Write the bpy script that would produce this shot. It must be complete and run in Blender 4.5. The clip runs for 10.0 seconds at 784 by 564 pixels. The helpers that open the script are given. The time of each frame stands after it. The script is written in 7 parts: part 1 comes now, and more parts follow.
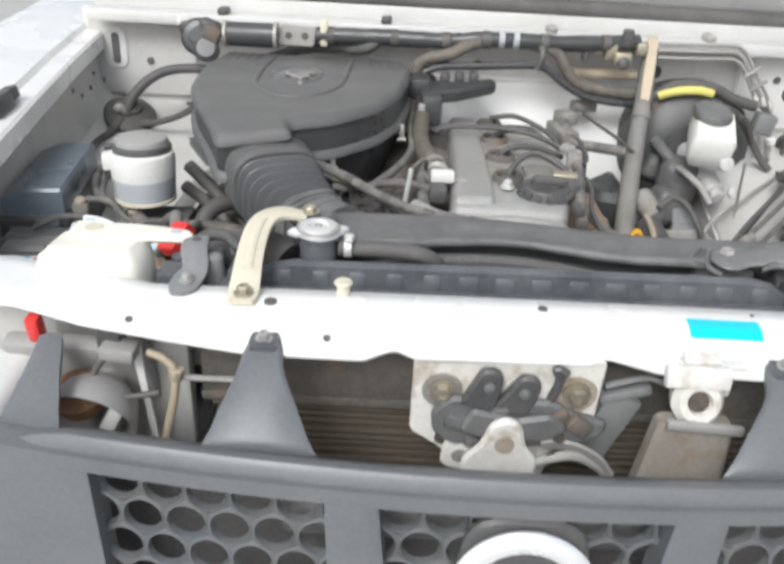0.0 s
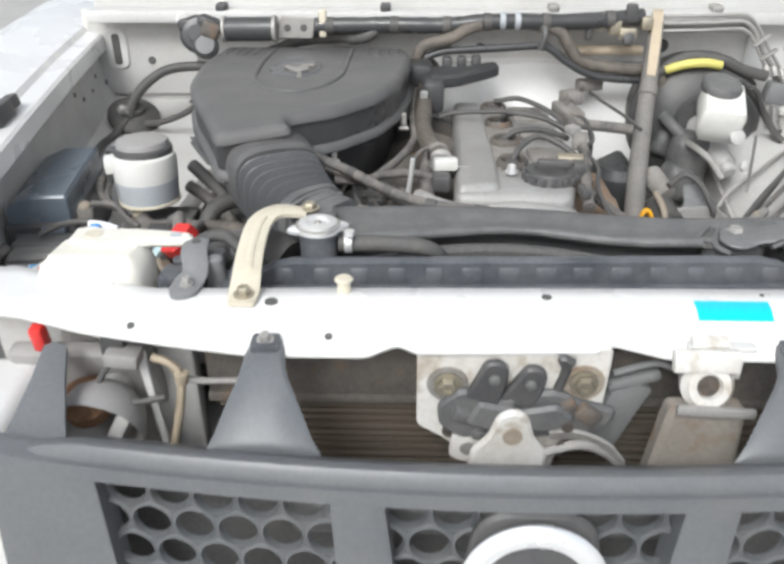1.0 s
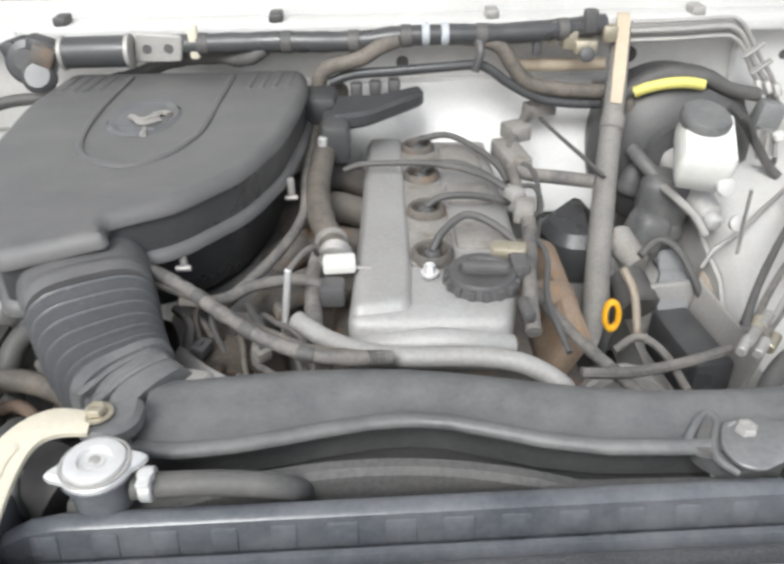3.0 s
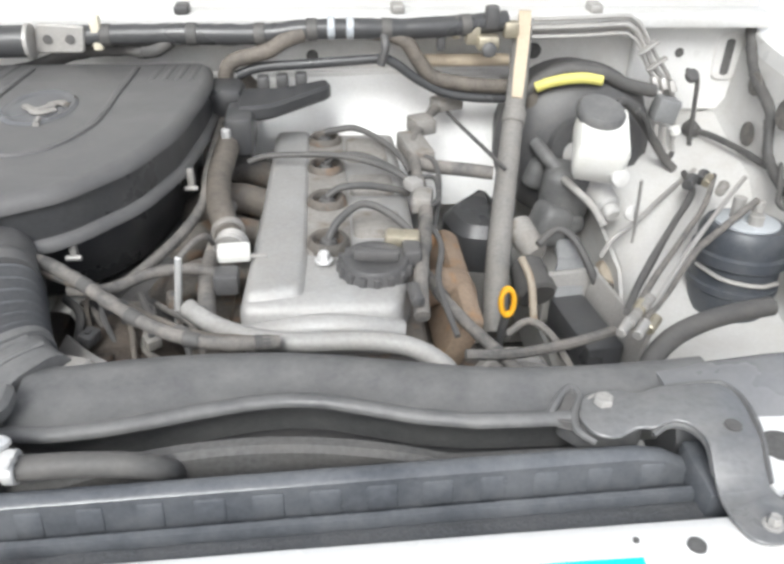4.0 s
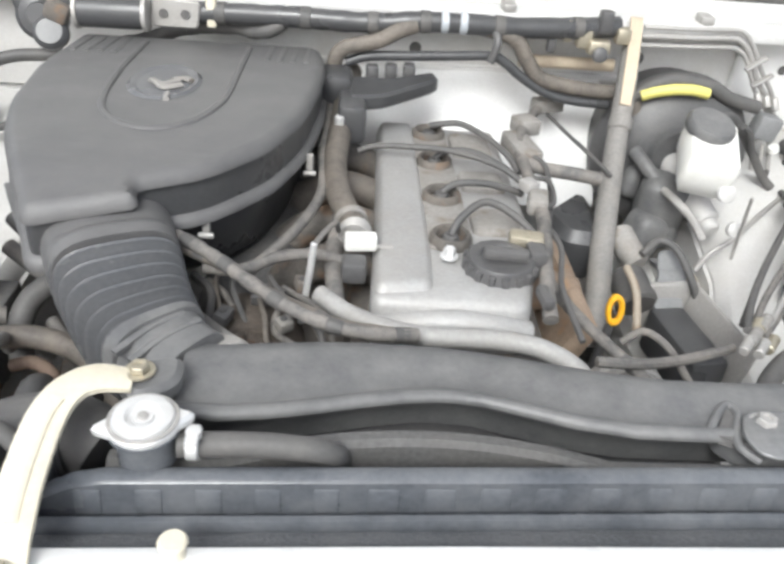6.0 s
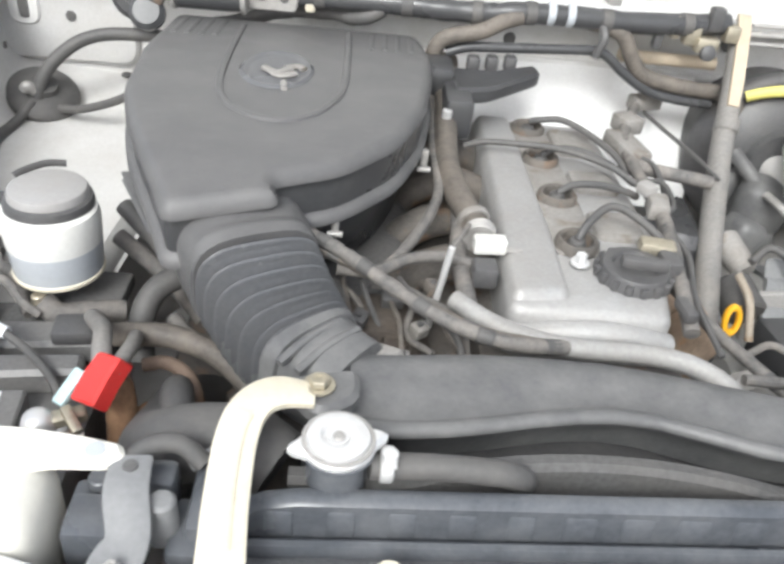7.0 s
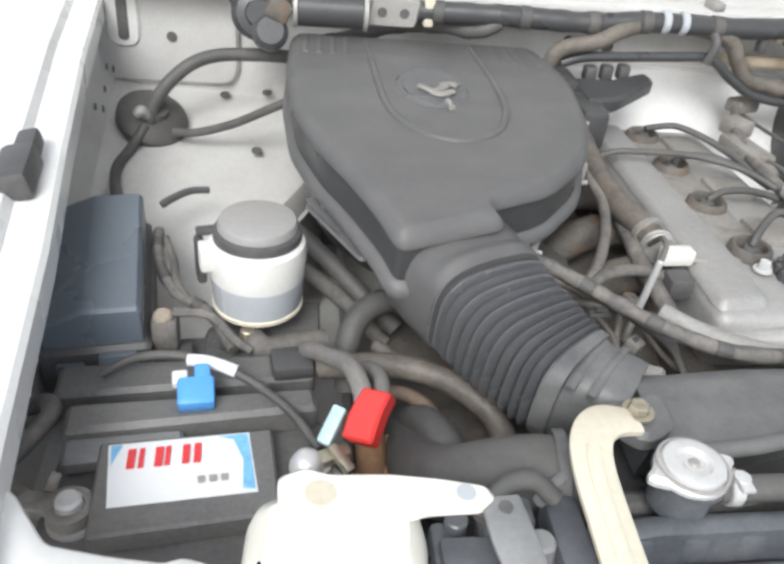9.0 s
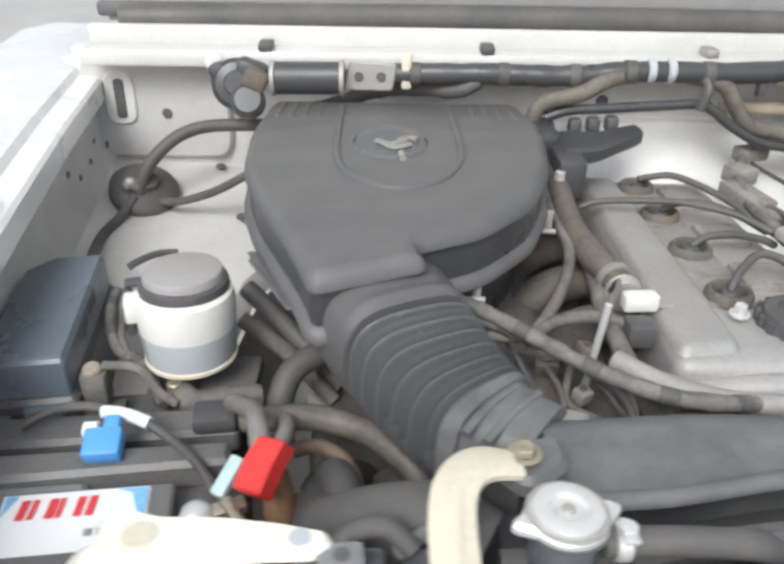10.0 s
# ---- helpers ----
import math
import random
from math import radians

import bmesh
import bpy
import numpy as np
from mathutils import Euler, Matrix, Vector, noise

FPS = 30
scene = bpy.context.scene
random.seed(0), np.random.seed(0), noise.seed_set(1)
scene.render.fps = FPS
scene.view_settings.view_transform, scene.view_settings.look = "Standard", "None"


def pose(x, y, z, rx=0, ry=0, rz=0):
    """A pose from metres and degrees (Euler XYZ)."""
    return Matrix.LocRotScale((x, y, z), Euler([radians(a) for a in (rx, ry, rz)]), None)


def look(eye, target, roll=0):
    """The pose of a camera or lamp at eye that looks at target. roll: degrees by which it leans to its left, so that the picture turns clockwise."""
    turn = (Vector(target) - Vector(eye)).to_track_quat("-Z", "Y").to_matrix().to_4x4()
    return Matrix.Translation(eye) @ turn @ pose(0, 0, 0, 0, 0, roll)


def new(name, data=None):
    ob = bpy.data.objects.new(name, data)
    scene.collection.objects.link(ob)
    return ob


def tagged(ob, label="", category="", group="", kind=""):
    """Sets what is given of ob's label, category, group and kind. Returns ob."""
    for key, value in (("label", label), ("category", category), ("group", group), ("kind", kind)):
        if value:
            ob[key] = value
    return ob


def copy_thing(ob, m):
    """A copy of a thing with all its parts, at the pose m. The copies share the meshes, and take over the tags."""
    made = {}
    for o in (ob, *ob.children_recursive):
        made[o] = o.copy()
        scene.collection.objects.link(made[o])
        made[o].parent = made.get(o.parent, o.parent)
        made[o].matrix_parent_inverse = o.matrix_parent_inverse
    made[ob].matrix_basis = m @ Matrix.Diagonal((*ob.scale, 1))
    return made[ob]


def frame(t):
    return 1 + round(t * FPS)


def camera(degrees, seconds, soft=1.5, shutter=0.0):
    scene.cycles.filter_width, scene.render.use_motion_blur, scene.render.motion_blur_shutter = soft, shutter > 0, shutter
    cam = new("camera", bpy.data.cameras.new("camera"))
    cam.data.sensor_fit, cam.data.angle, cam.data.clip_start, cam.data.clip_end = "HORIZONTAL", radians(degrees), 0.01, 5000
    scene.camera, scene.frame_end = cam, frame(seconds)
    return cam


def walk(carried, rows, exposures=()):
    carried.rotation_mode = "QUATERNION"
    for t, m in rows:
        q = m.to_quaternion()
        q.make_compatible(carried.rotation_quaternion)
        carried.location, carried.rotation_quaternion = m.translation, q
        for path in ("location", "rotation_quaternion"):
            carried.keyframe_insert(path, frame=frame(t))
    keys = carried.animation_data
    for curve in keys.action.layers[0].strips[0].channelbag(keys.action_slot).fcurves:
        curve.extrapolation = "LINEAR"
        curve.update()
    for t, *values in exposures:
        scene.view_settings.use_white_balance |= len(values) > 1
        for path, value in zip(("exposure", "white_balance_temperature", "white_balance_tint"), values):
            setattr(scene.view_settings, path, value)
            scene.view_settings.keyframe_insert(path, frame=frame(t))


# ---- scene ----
cam = camera(55.0, 10.0, soft=3.0, shutter=0.4)
PATH = [
    (0, (-0.119, -0.568, 1.276), (-0.116, 1.2, 0.341), 3.2),
    (0.5, (-0.112, -0.592, 1.275), (-0.131, 1.124, 0.248), 1.1),
    (1, (-0.102, -0.558, 1.281), (-0.152, 1.189, 0.31), -0.1),
    (1.5, (-0.053, -0.411, 1.294), (-0.209, 1.252, 0.194), -0.5),
    (2, (-0.024, -0.296, 1.314), (-0.196, 1.353, 0.196), -2.3),
    (2.2, (-0.032, -0.27, 1.319), (-0.181, 1.387, 0.208), -2.6),
    (3.3, (-0.005, -0.228, 1.314), (0.068, 1.449, 0.227), -0.1),
    (3.5, (0.005, -0.236, 1.315), (0.094, 1.442, 0.23), 0.1),
    (4, (0.033, -0.249, 1.31), (0.2, 1.421, 0.222), 1.2),
    (4.5, (0.048, -0.258, 1.309), (0.249, 1.412, 0.228), 2.1),
    (5, (0.033, -0.265, 1.309), (0.14, 1.421, 0.239), 2.6),
    (5.5, (-0.005, -0.263, 1.31), (0.07, 1.418, 0.23), 3.3),
    (5.7, (-0.036, -0.254, 1.31), (0.075, 1.415, 0.213), 3.6),
    (6.8, (-0.173, -0.216, 1.307), (-0.029, 1.431, 0.18), 7.0),
    (7, (-0.198, -0.206, 1.305), (-0.055, 1.422, 0.152), 7.0),
    (7.5, (-0.221, -0.181, 1.289), (-0.164, 1.418, 0.089), 7.9),
    (8, (-0.325, -0.174, 1.285), (-0.086, 1.393, 0.066), 8.2),
    (8.5, (-0.387, -0.174, 1.285), (-0.183, 1.403, 0.072), 6.3),
    (9, (-0.422, -0.18, 1.297), (-0.157, 1.441, 0.156), 6.7),
    (9.5, (-0.412, -0.184, 1.295), (-0.143, 1.475, 0.211), 4.7),
    (10, (-0.286, -0.184, 1.262), (-0.259, 1.574, 0.307), 1.1),
]
walk(cam, [(t, look(eye, target, roll)) for t, eye, target, roll in PATH],
     exposures=[(0, 0.29), (2, 0.34), (3.5, 0.64), (5, 0.68), (5.5, 0.70), (7, 0.80), (8, 0.78), (9, 0.49), (9.5, 0.40), (10, 0.38)])

# ---- light ----
world = bpy.data.worlds.new("world")
scene.world = world
world.use_nodes = True
wn = world.node_tree.nodes
wl = world.node_tree.links
sky = wn.new("ShaderNodeTexSky")
sky.sky_type = "NISHITA"
sky.sun_disc = False
sky.sun_elevation = radians(45)
sky.sun_rotation = radians(200)
sky.dust_density = 3.0
haze = wn.new("ShaderNodeHueSaturation")
haze.inputs["Saturation"].default_value = 0.45
wl.new(sky.outputs[0], haze.inputs["Color"])
wl.new(haze.outputs[0], wn["Background"].inputs["Color"])
wn["Background"].inputs["Strength"].default_value = 0.15
sun = new("sun", bpy.data.lights.new("sun", "SUN"))
sun.data.energy = 1.6
sun.data.angle = radians(25)
sun.data.color = (0.935, 0.985, 0.99)
sun.matrix_world = look((-1.1, -3.0, 4.3), (0, 0.3, 0.9))
scene.view_settings.exposure = 0.6

# ---- materials ----


def material(name, base, rough=0.5, metal=0.0, dust=0.0, dust_color=(0.30, 0.26, 0.21), grain=60.0, bump=0.1,
             vary=0.25, coat=0.0, spots=None, big=7.0):
    """A worn surface: colour varied at two scales, patchy dust, rough grain and fine relief."""
    m = bpy.data.materials.new(name)
    m.use_nodes = True
    n, l = m.node_tree.nodes, m.node_tree.links
    b = n["Principled BSDF"]
    tc = n.new("ShaderNodeTexCoord")
    info = n.new("ShaderNodeObjectInfo")
    large = n.new("ShaderNodeTexNoise")
    large.inputs["Scale"].default_value = big
    large.inputs["Detail"].default_value = 6
    small = n.new("ShaderNodeTexNoise")
    small.inputs["Scale"].default_value = grain * 4
    small.inputs["Detail"].default_value = 4
    l.new(tc.outputs["Object"], large.inputs["Vector"])
    l.new(tc.outputs["Object"], small.inputs["Vector"])
    mixed = n.new("ShaderNodeMath")
    mixed.operation = "ADD"
    l.new(large.outputs["Fac"], mixed.inputs[0])
    l.new(small.outputs["Fac"], mixed.inputs[1])
    ramp = n.new("ShaderNodeMapRange")
    ramp.inputs["From Min"].default_value = 0.6
    ramp.inputs["From Max"].default_value = 1.4
    ramp.inputs["To Min"].default_value = 1 - vary
    ramp.inputs["To Max"].default_value = 1 + vary
    l.new(mixed.outputs[0], ramp.inputs["Value"])
    tone = n.new("ShaderNodeMix")
    tone.data_type = "RGBA"
    tone.blend_type = "MULTIPLY"
    tone.inputs["Factor"].default_value = 1.0
    tone.inputs["A"].default_value = (*base, 1)
    l.new(ramp.outputs[0], tone.inputs["B"])
    out = tone.outputs["Result"]
    if dust:
        patch = n.new("ShaderNodeTexNoise")
        patch.inputs["Scale"].default_value = big * 2.3
        patch.inputs["Detail"].default_value = 8
        patch.inputs["Roughness"].default_value = 0.7
        l.new(tc.outputs["Object"], patch.inputs["Vector"])
        pr = n.new("ShaderNodeMapRange")
        pr.inputs["From Min"].default_value = 0.38
        pr.inputs["From Max"].default_value = 0.72
        pr.inputs["To Max"].default_value = dust
        l.new(patch.outputs["Fac"], pr.inputs["Value"])
        film_mix = n.new("ShaderNodeMix")
        film_mix.data_type = "RGBA"
        film_mix.inputs["B"].default_value = (*dust_color, 1)
        l.new(pr.outputs[0], film_mix.inputs["Factor"])
        l.new(out, film_mix.inputs["A"])
        out = film_mix.outputs["Result"]
    if spots:
        vor = n.new("ShaderNodeTexNoise")
        vor.inputs["Scale"].default_value = 38
        vor.inputs["Detail"].default_value = 9
        l.new(tc.outputs["Object"], vor.inputs["Vector"])
        sr = n.new("ShaderNodeMapRange")
        sr.inputs["From Min"].default_value = 0.56
        sr.inputs["From Max"].default_value = 0.68
        sr.inputs["To Max"].default_value = 0.75
        l.new(vor.outputs["Fac"], sr.inputs["Value"])
        sm = n.new("ShaderNodeMix")
        sm.data_type = "RGBA"
        sm.inputs["B"].default_value = (*spots, 1)
        l.new(sr.outputs[0], sm.inputs["Factor"])
        l.new(out, sm.inputs["A"])
        out = sm.outputs["Result"]
    l.new(out, b.inputs["Base Color"])
    rr = n.new("ShaderNodeMapRange")
    rr.inputs["From Min"].default_value = 0.3
    rr.inputs["From Max"].default_value = 0.7
    rr.inputs["To Min"].default_value = max(0.03, rough - 0.1)
    rr.inputs["To Max"].default_value = min(1, rough + 0.12)
    l.new(large.outputs["Fac"], rr.inputs["Value"])
    l.new(rr.outputs[0], b.inputs["Roughness"])
    b.inputs["Metallic"].default_value = metal
    b.inputs["Coat Weight"].default_value = coat
    b.inputs["Coat Roughness"].default_value = 0.08
    if bump:
        bp = n.new("ShaderNodeBump")
        bp.inputs["Strength"].default_value = bump
        bp.inputs["Distance"].default_value = 0.002
        l.new(small.outputs["Fac"], bp.inputs["Height"])
        l.new(bp.outputs["Normal"], b.inputs["Normal"])
    return m


M = {
    "white": material("white_paint", (0.80, 0.80, 0.79), 0.28, coat=0.4, vary=0.03, bump=0.0, dust=0.10),
    "inner": material("dusty_white_paint", (0.70, 0.695, 0.68), 0.42, vary=0.07, bump=0.03, dust=0.45, dust_color=(0.50, 0.475, 0.43), big=9),
    "flange": material("weathered_white_paint", (0.60, 0.60, 0.59), 0.45, vary=0.10, bump=0.03, dust=0.45, dust_color=(0.46, 0.44, 0.41), big=7),
    # the firewall's white, raised where it is brightly lit
    "toe": material("lit_white_paint", (0.74, 0.74, 0.73), 0.35, vary=0.06, bump=0.03, dust=0.25, dust_color=(0.58, 0.56, 0.52), big=9),
    # dusty body paint with the inner fender's shade in its grey
    "fender_inner": material("shaded_grey_dusty_paint", (0.58, 0.575, 0.56), 0.55, vary=0.08, bump=0.03, dust=0.35, dust_color=(0.36, 0.33, 0.29)),
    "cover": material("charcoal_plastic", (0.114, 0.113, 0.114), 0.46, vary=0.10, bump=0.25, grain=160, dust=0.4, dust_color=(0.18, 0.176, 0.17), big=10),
    "black": material("black_plastic", (0.075, 0.075, 0.077), 0.42, vary=0.2, bump=0.12, dust=0.4, dust_color=(0.18, 0.17, 0.16)),
    "rubber": material("black_rubber", (0.080, 0.079, 0.078), 0.58, vary=0.2, bump=0.12, dust=0.5, dust_color=(0.18, 0.168, 0.155)),
    "dusty_rubber": material("dusty_rubber", (0.110, 0.107, 0.103), 0.7, vary=0.40, bump=0.3, dust=0.8, dust_color=(0.29, 0.262, 0.235), big=16),
    "duct": material("grey_black_plastic", (0.108, 0.109, 0.111), 0.48, vary=0.2, bump=0.1, dust=0.65, dust_color=(0.225, 0.222, 0.215), big=11),
    "snorkel": material("satin_grey_plastic", (0.175, 0.177, 0.184), 0.24, vary=0.12, bump=0.04, dust=0.4, dust_color=(0.24, 0.24, 0.235), big=9),
    "tank": material("radiator_plastic", (0.078, 0.085, 0.096), 0.20, vary=0.15, bump=0.08, dust=0.55, dust_color=(0.21, 0.215, 0.225)),
    "grille": material("grey_grille_plastic", (0.138, 0.147, 0.157), 0.36, vary=0.15, bump=0.06, dust=0.2, dust_color=(0.24, 0.23, 0.21)),
    "alu": material("cast_aluminium", (0.37, 0.368, 0.363), 0.5, metal=0.2, vary=0.16, bump=0.25, dust=0.55, dust_color=(0.33, 0.31, 0.285), big=12),
    "alupipe": material("dull_alloy", (0.34, 0.335, 0.325), 0.55, metal=0.1, vary=0.2, bump=0.2, dust=0.6, dust_color=(0.27, 0.25, 0.225), big=14),
    "band": material("dirty_aluminium", (0.29, 0.28, 0.265), 0.6, metal=0.1, vary=0.25, bump=0.3, dust=0.6, dust_color=(0.22, 0.195, 0.17), spots=(0.17, 0.14, 0.11), big=14),
    "steel": material("dull_steel", (0.42, 0.41, 0.395), 0.5, metal=0.35, vary=0.15, bump=0.1, dust=0.35, dust_color=(0.32, 0.29, 0.25)),
    "zinc": material("zinc_plated_steel", (0.46, 0.42, 0.33), 0.4, metal=0.7, vary=0.2, bump=0.1, dust=0.3),
    "chrome": material("chrome", (0.94, 0.95, 0.96), 0.28, metal=0.55, vary=0.04, bump=0.0, dust=0.06),
    "cap": material("bare_aluminium_cap", (0.74, 0.74, 0.735), 0.36, metal=0.5, vary=0.08, bump=0.05, dust=0.15),
    "grime": material("oily_grime", (0.095, 0.088, 0.080), 0.7, vary=0.4, bump=0.5, dust=0.8, dust_color=(0.20, 0.172, 0.145), spots=(0.20, 0.13, 0.085)),
    "rust": material("rusty_steel", (0.29, 0.165, 0.09), 0.8, vary=0.3, bump=0.4, dust=0.6, dust_color=(0.13, 0.08, 0.05)),
    "rusthose": material("rust_stained_rubber", (0.125, 0.088, 0.066), 0.7, vary=0.35, bump=0.3, dust=0.6, dust_color=(0.20, 0.145, 0.105), spots=(0.17, 0.095, 0.05), big=18),
    "hornplate": material("dusty_brown_grey_steel", (0.27, 0.245, 0.215), 0.65, vary=0.2, bump=0.3, dust=0.5, dust_color=(0.20, 0.165, 0.135), spots=(0.22, 0.15, 0.10)),
    "shield": material("rusty_heat_shield", (0.30, 0.225, 0.165), 0.7, vary=0.3, bump=0.4, dust=0.6, dust_color=(0.20, 0.14, 0.10), spots=(0.36, 0.19, 0.08), big=12),
    "cream": material("cream_painted_steel", (0.66, 0.615, 0.50), 0.36, vary=0.10, bump=0.05, dust=0.25, dust_color=(0.45, 0.35, 0.2)),
    "tankwhite": material("milky_plastic", (0.78, 0.765, 0.70), 0.4, vary=0.05, bump=0.03, dust=0.2, dust_color=(0.6, 0.5, 0.32)),
    "milky": material("translucent_plastic", (0.74, 0.74, 0.71), 0.35, vary=0.06, bump=0.03, dust=0.25, dust_color=(0.5, 0.45, 0.33)),
    "fluid": material("fluid_level_plastic", (0.47, 0.50, 0.53), 0.28, vary=0.06, bump=0.02, dust=0.12),
    "paleblue": material("pale_blue_plastic", (0.50, 0.68, 0.70), 0.4, vary=0.15, bump=0.03, dust=0.2),
    "blue": material("blue_plastic", (0.10, 0.36, 0.80), 0.4, vary=0.08, bump=0.0),
    "cyan": material("cyan_tape", (0.0, 0.62, 0.85), 0.4, vary=0.03, bump=0.0),
    "red": material("red_plastic", (0.72, 0.045, 0.04), 0.4, vary=0.1, bump=0.05),
    "orange": material("orange_plastic", (0.78, 0.40, 0.02), 0.4, vary=0.1, bump=0.05),
    "yellow": material("yellow_sleeve", (0.70, 0.64, 0.17), 0.5, vary=0.15, bump=0.05, dust=0.25),
    "fuse": material("blue_black_plastic", (0.135, 0.165, 0.20), 0.30, vary=0.1, bump=0.03, dust=0.25, dust_color=(0.16, 0.17, 0.18)),
    "greycap": material("dull_grey_plastic", (0.33, 0.325, 0.32), 0.5, vary=0.08, bump=0.05, dust=0.3),
    "tan": material("tan_stained_steel", (0.36, 0.315, 0.255), 0.65, vary=0.2, bump=0.3, dust=0.5, dust_color=(0.26, 0.20, 0.15), spots=(0.22, 0.14, 0.08)),
    "label": material("label_white", (0.80, 0.82, 0.84), 0.35, vary=0.02, bump=0.0),
    "label_blue": material("label_blue", (0.20, 0.50, 0.80), 0.35, vary=0.25, bump=0.0, big=30),
    "label_red": material("label_red", (0.75, 0.05, 0.06), 0.35, vary=0.05, bump=0.0),
    # dark parts, and the painted shade inside holes and gaps
    "dark": material("dark_parts_and_shade", (0.105, 0.104, 0.103), 0.8, vary=0.4, bump=0.2, dust=0.5, dust_color=(0.13, 0.12, 0.11)),
    "fin": material("condenser_fins", (0.17, 0.145, 0.118), 0.6, metal=0.3, vary=0.35, bump=0.3, dust=0.6, dust_color=(0.20, 0.15, 0.10), grain=150),
    "concrete": material("pale_concrete", (0.46, 0.45, 0.43), 0.9, vary=0.15, bump=0.6, grain=40, dust=0.4, dust_color=(0.34, 0.32, 0.29), big=1.5),
    "brown": material("brown_dusty_rubber", (0.104, 0.093, 0.081), 0.6, vary=0.45, bump=0.25, dust=0.7, dust_color=(0.225, 0.195, 0.165), big=16),
    "beige": material("tan_painted_steel", (0.52, 0.44, 0.33), 0.5, vary=0.12, bump=0.1, dust=0.4, dust_color=(0.34, 0.27, 0.2)),
    "mesh": material("dark_grey_mesh", (0.100, 0.108, 0.116), 0.5, vary=0.12, bump=0.06, dust=0.3, dust_color=(0.20, 0.19, 0.17)),
    "slate": material("grey_painted_steel", (0.205, 0.208, 0.212), 0.5, vary=0.15, bump=0.08, dust=0.5, dust_color=(0.28, 0.28, 0.275)),
    "bracket": material("worn_grey_steel", (0.185, 0.188, 0.192), 0.34, metal=0.25, vary=0.2, bump=0.08, dust=0.6, dust_color=(0.27, 0.265, 0.26), big=22),
    "battery": material("dusty_black_plastic", (0.14, 0.139, 0.138), 0.5, vary=0.3, bump=0.15, dust=0.6, dust_color=(0.21, 0.20, 0.19)),
    "stained": material("stained_white_paint", (0.72, 0.71, 0.68), 0.4, vary=0.1, bump=0.05, dust=0.5, dust_color=(0.42, 0.37, 0.30), spots=(0.36, 0.30, 0.22), big=14),
    "bellows": material("bellows_rubber", (0.112, 0.115, 0.122), 0.22, vary=0.15, bump=0.05, dust=0.25, dust_color=(0.16, 0.155, 0.15), big=14),
    # dusty white paint, greyed for shade on inner panel and left corner
    "wing": material("shaded_dusty_white_paint", (0.54, 0.536, 0.525), 0.45, vary=0.10, bump=0.03, dust=0.5, dust_color=(0.44, 0.42, 0.385), big=9),
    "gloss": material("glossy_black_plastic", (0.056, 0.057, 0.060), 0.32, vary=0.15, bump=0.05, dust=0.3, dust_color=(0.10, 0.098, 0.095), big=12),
    # brown grime, also used as painted shade in holes and wells
    "soot": material("brown_grime_and_hole_shade", (0.070, 0.060, 0.053), 0.75, vary=0.5, bump=0.6, dust=0.7, dust_color=(0.14, 0.11, 0.085), spots=(0.17, 0.10, 0.06), big=18),
    "greyhose": material("grey_dusty_hose", (0.195, 0.188, 0.18), 0.65, vary=0.3, bump=0.25, dust=0.6, dust_color=(0.27, 0.25, 0.225), big=14),
    "navy": material("navy_black_plastic", (0.055, 0.062, 0.074), 0.38, vary=0.15, bump=0.08, dust=0.45, dust_color=(0.16, 0.165, 0.17), big=14),
    "foam": material("foam_strip", (0.11, 0.114, 0.119), 0.9, vary=0.4, bump=0.8, grain=120, dust=0.5, dust_color=(0.16, 0.16, 0.16)),
    "glass": material("dark_glass", (0.03, 0.035, 0.04), 0.08, vary=0.1, bump=0.0, dust=0.1),
}

# ---- mesh helpers ----
V = Vector


def finish(bm, sharp=38):
    bmesh.ops.remove_doubles(bm, verts=bm.verts, dist=1e-6)
    bmesh.ops.recalc_face_normals(bm, faces=bm.faces)
    lim = radians(sharp)
    for f in bm.faces:
        f.smooth = True
    for e in bm.edges:
        if len(e.link_faces) == 2 and e.calc_face_angle(0) > lim:
            e.smooth = False
    return bm


def part(name, bm, mat, parent=None, label="", sharp=38):
    finish(bm, sharp)
    me = bpy.data.meshes.new(name)
    bm.to_mesh(me)
    bm.free()
    me.materials.append(M[mat])
    ob = new(name, me)
    if parent is not None:
        ob.parent = parent
    if label:
        tagged(ob, label)
    return ob


def thing(name, label, category, group="", kind=""):
    return tagged(new(name), label, category, group, kind)


def solo(name, bm, mat, label, category, group="", kind="", sharp=38):
    return tagged(part(name, bm, mat, None, "", sharp), label, category, group, kind)


def box(bm, c, s, rot=(0, 0, 0), bevel=0.0, seg=2):
    m = pose(*c, *rot) @ Matrix.Diagonal((*s, 1))
    r = bmesh.ops.create_cube(bm, size=1, matrix=m)
    if bevel:
        es = {e for v in r["verts"] for e in v.link_edges}
        bmesh.ops.bevel(bm, geom=list(es), offset=bevel, segments=seg, affect="EDGES", profile=0.5)
    return bm


def frame_of(d):
    d = V(d).normalized()
    a = V((0, 0, 1)) if abs(d.z) < 0.9 else V((0, 1, 0))
    u = d.cross(a).normalized()
    return d, u, u.cross(d).normalized()


def rod(bm, a, b, r0, r1=None, n=20, bevel=0.0):
    """A capped rod from a to b, with softened rims."""
    r1 = r0 if r1 is None else r1
    d, u, w = frame_of(V(b) - V(a))
    L = (V(b) - V(a)).length
    prof = [(0, 0), (r0 - bevel, 0), (r0, bevel), (r1, L - bevel), (r1 - bevel, L), (0, L)] if bevel else [(0, 0), (r0, 0), (r1, L), (0, L)]
    return lathe(bm, a, d, prof, n)


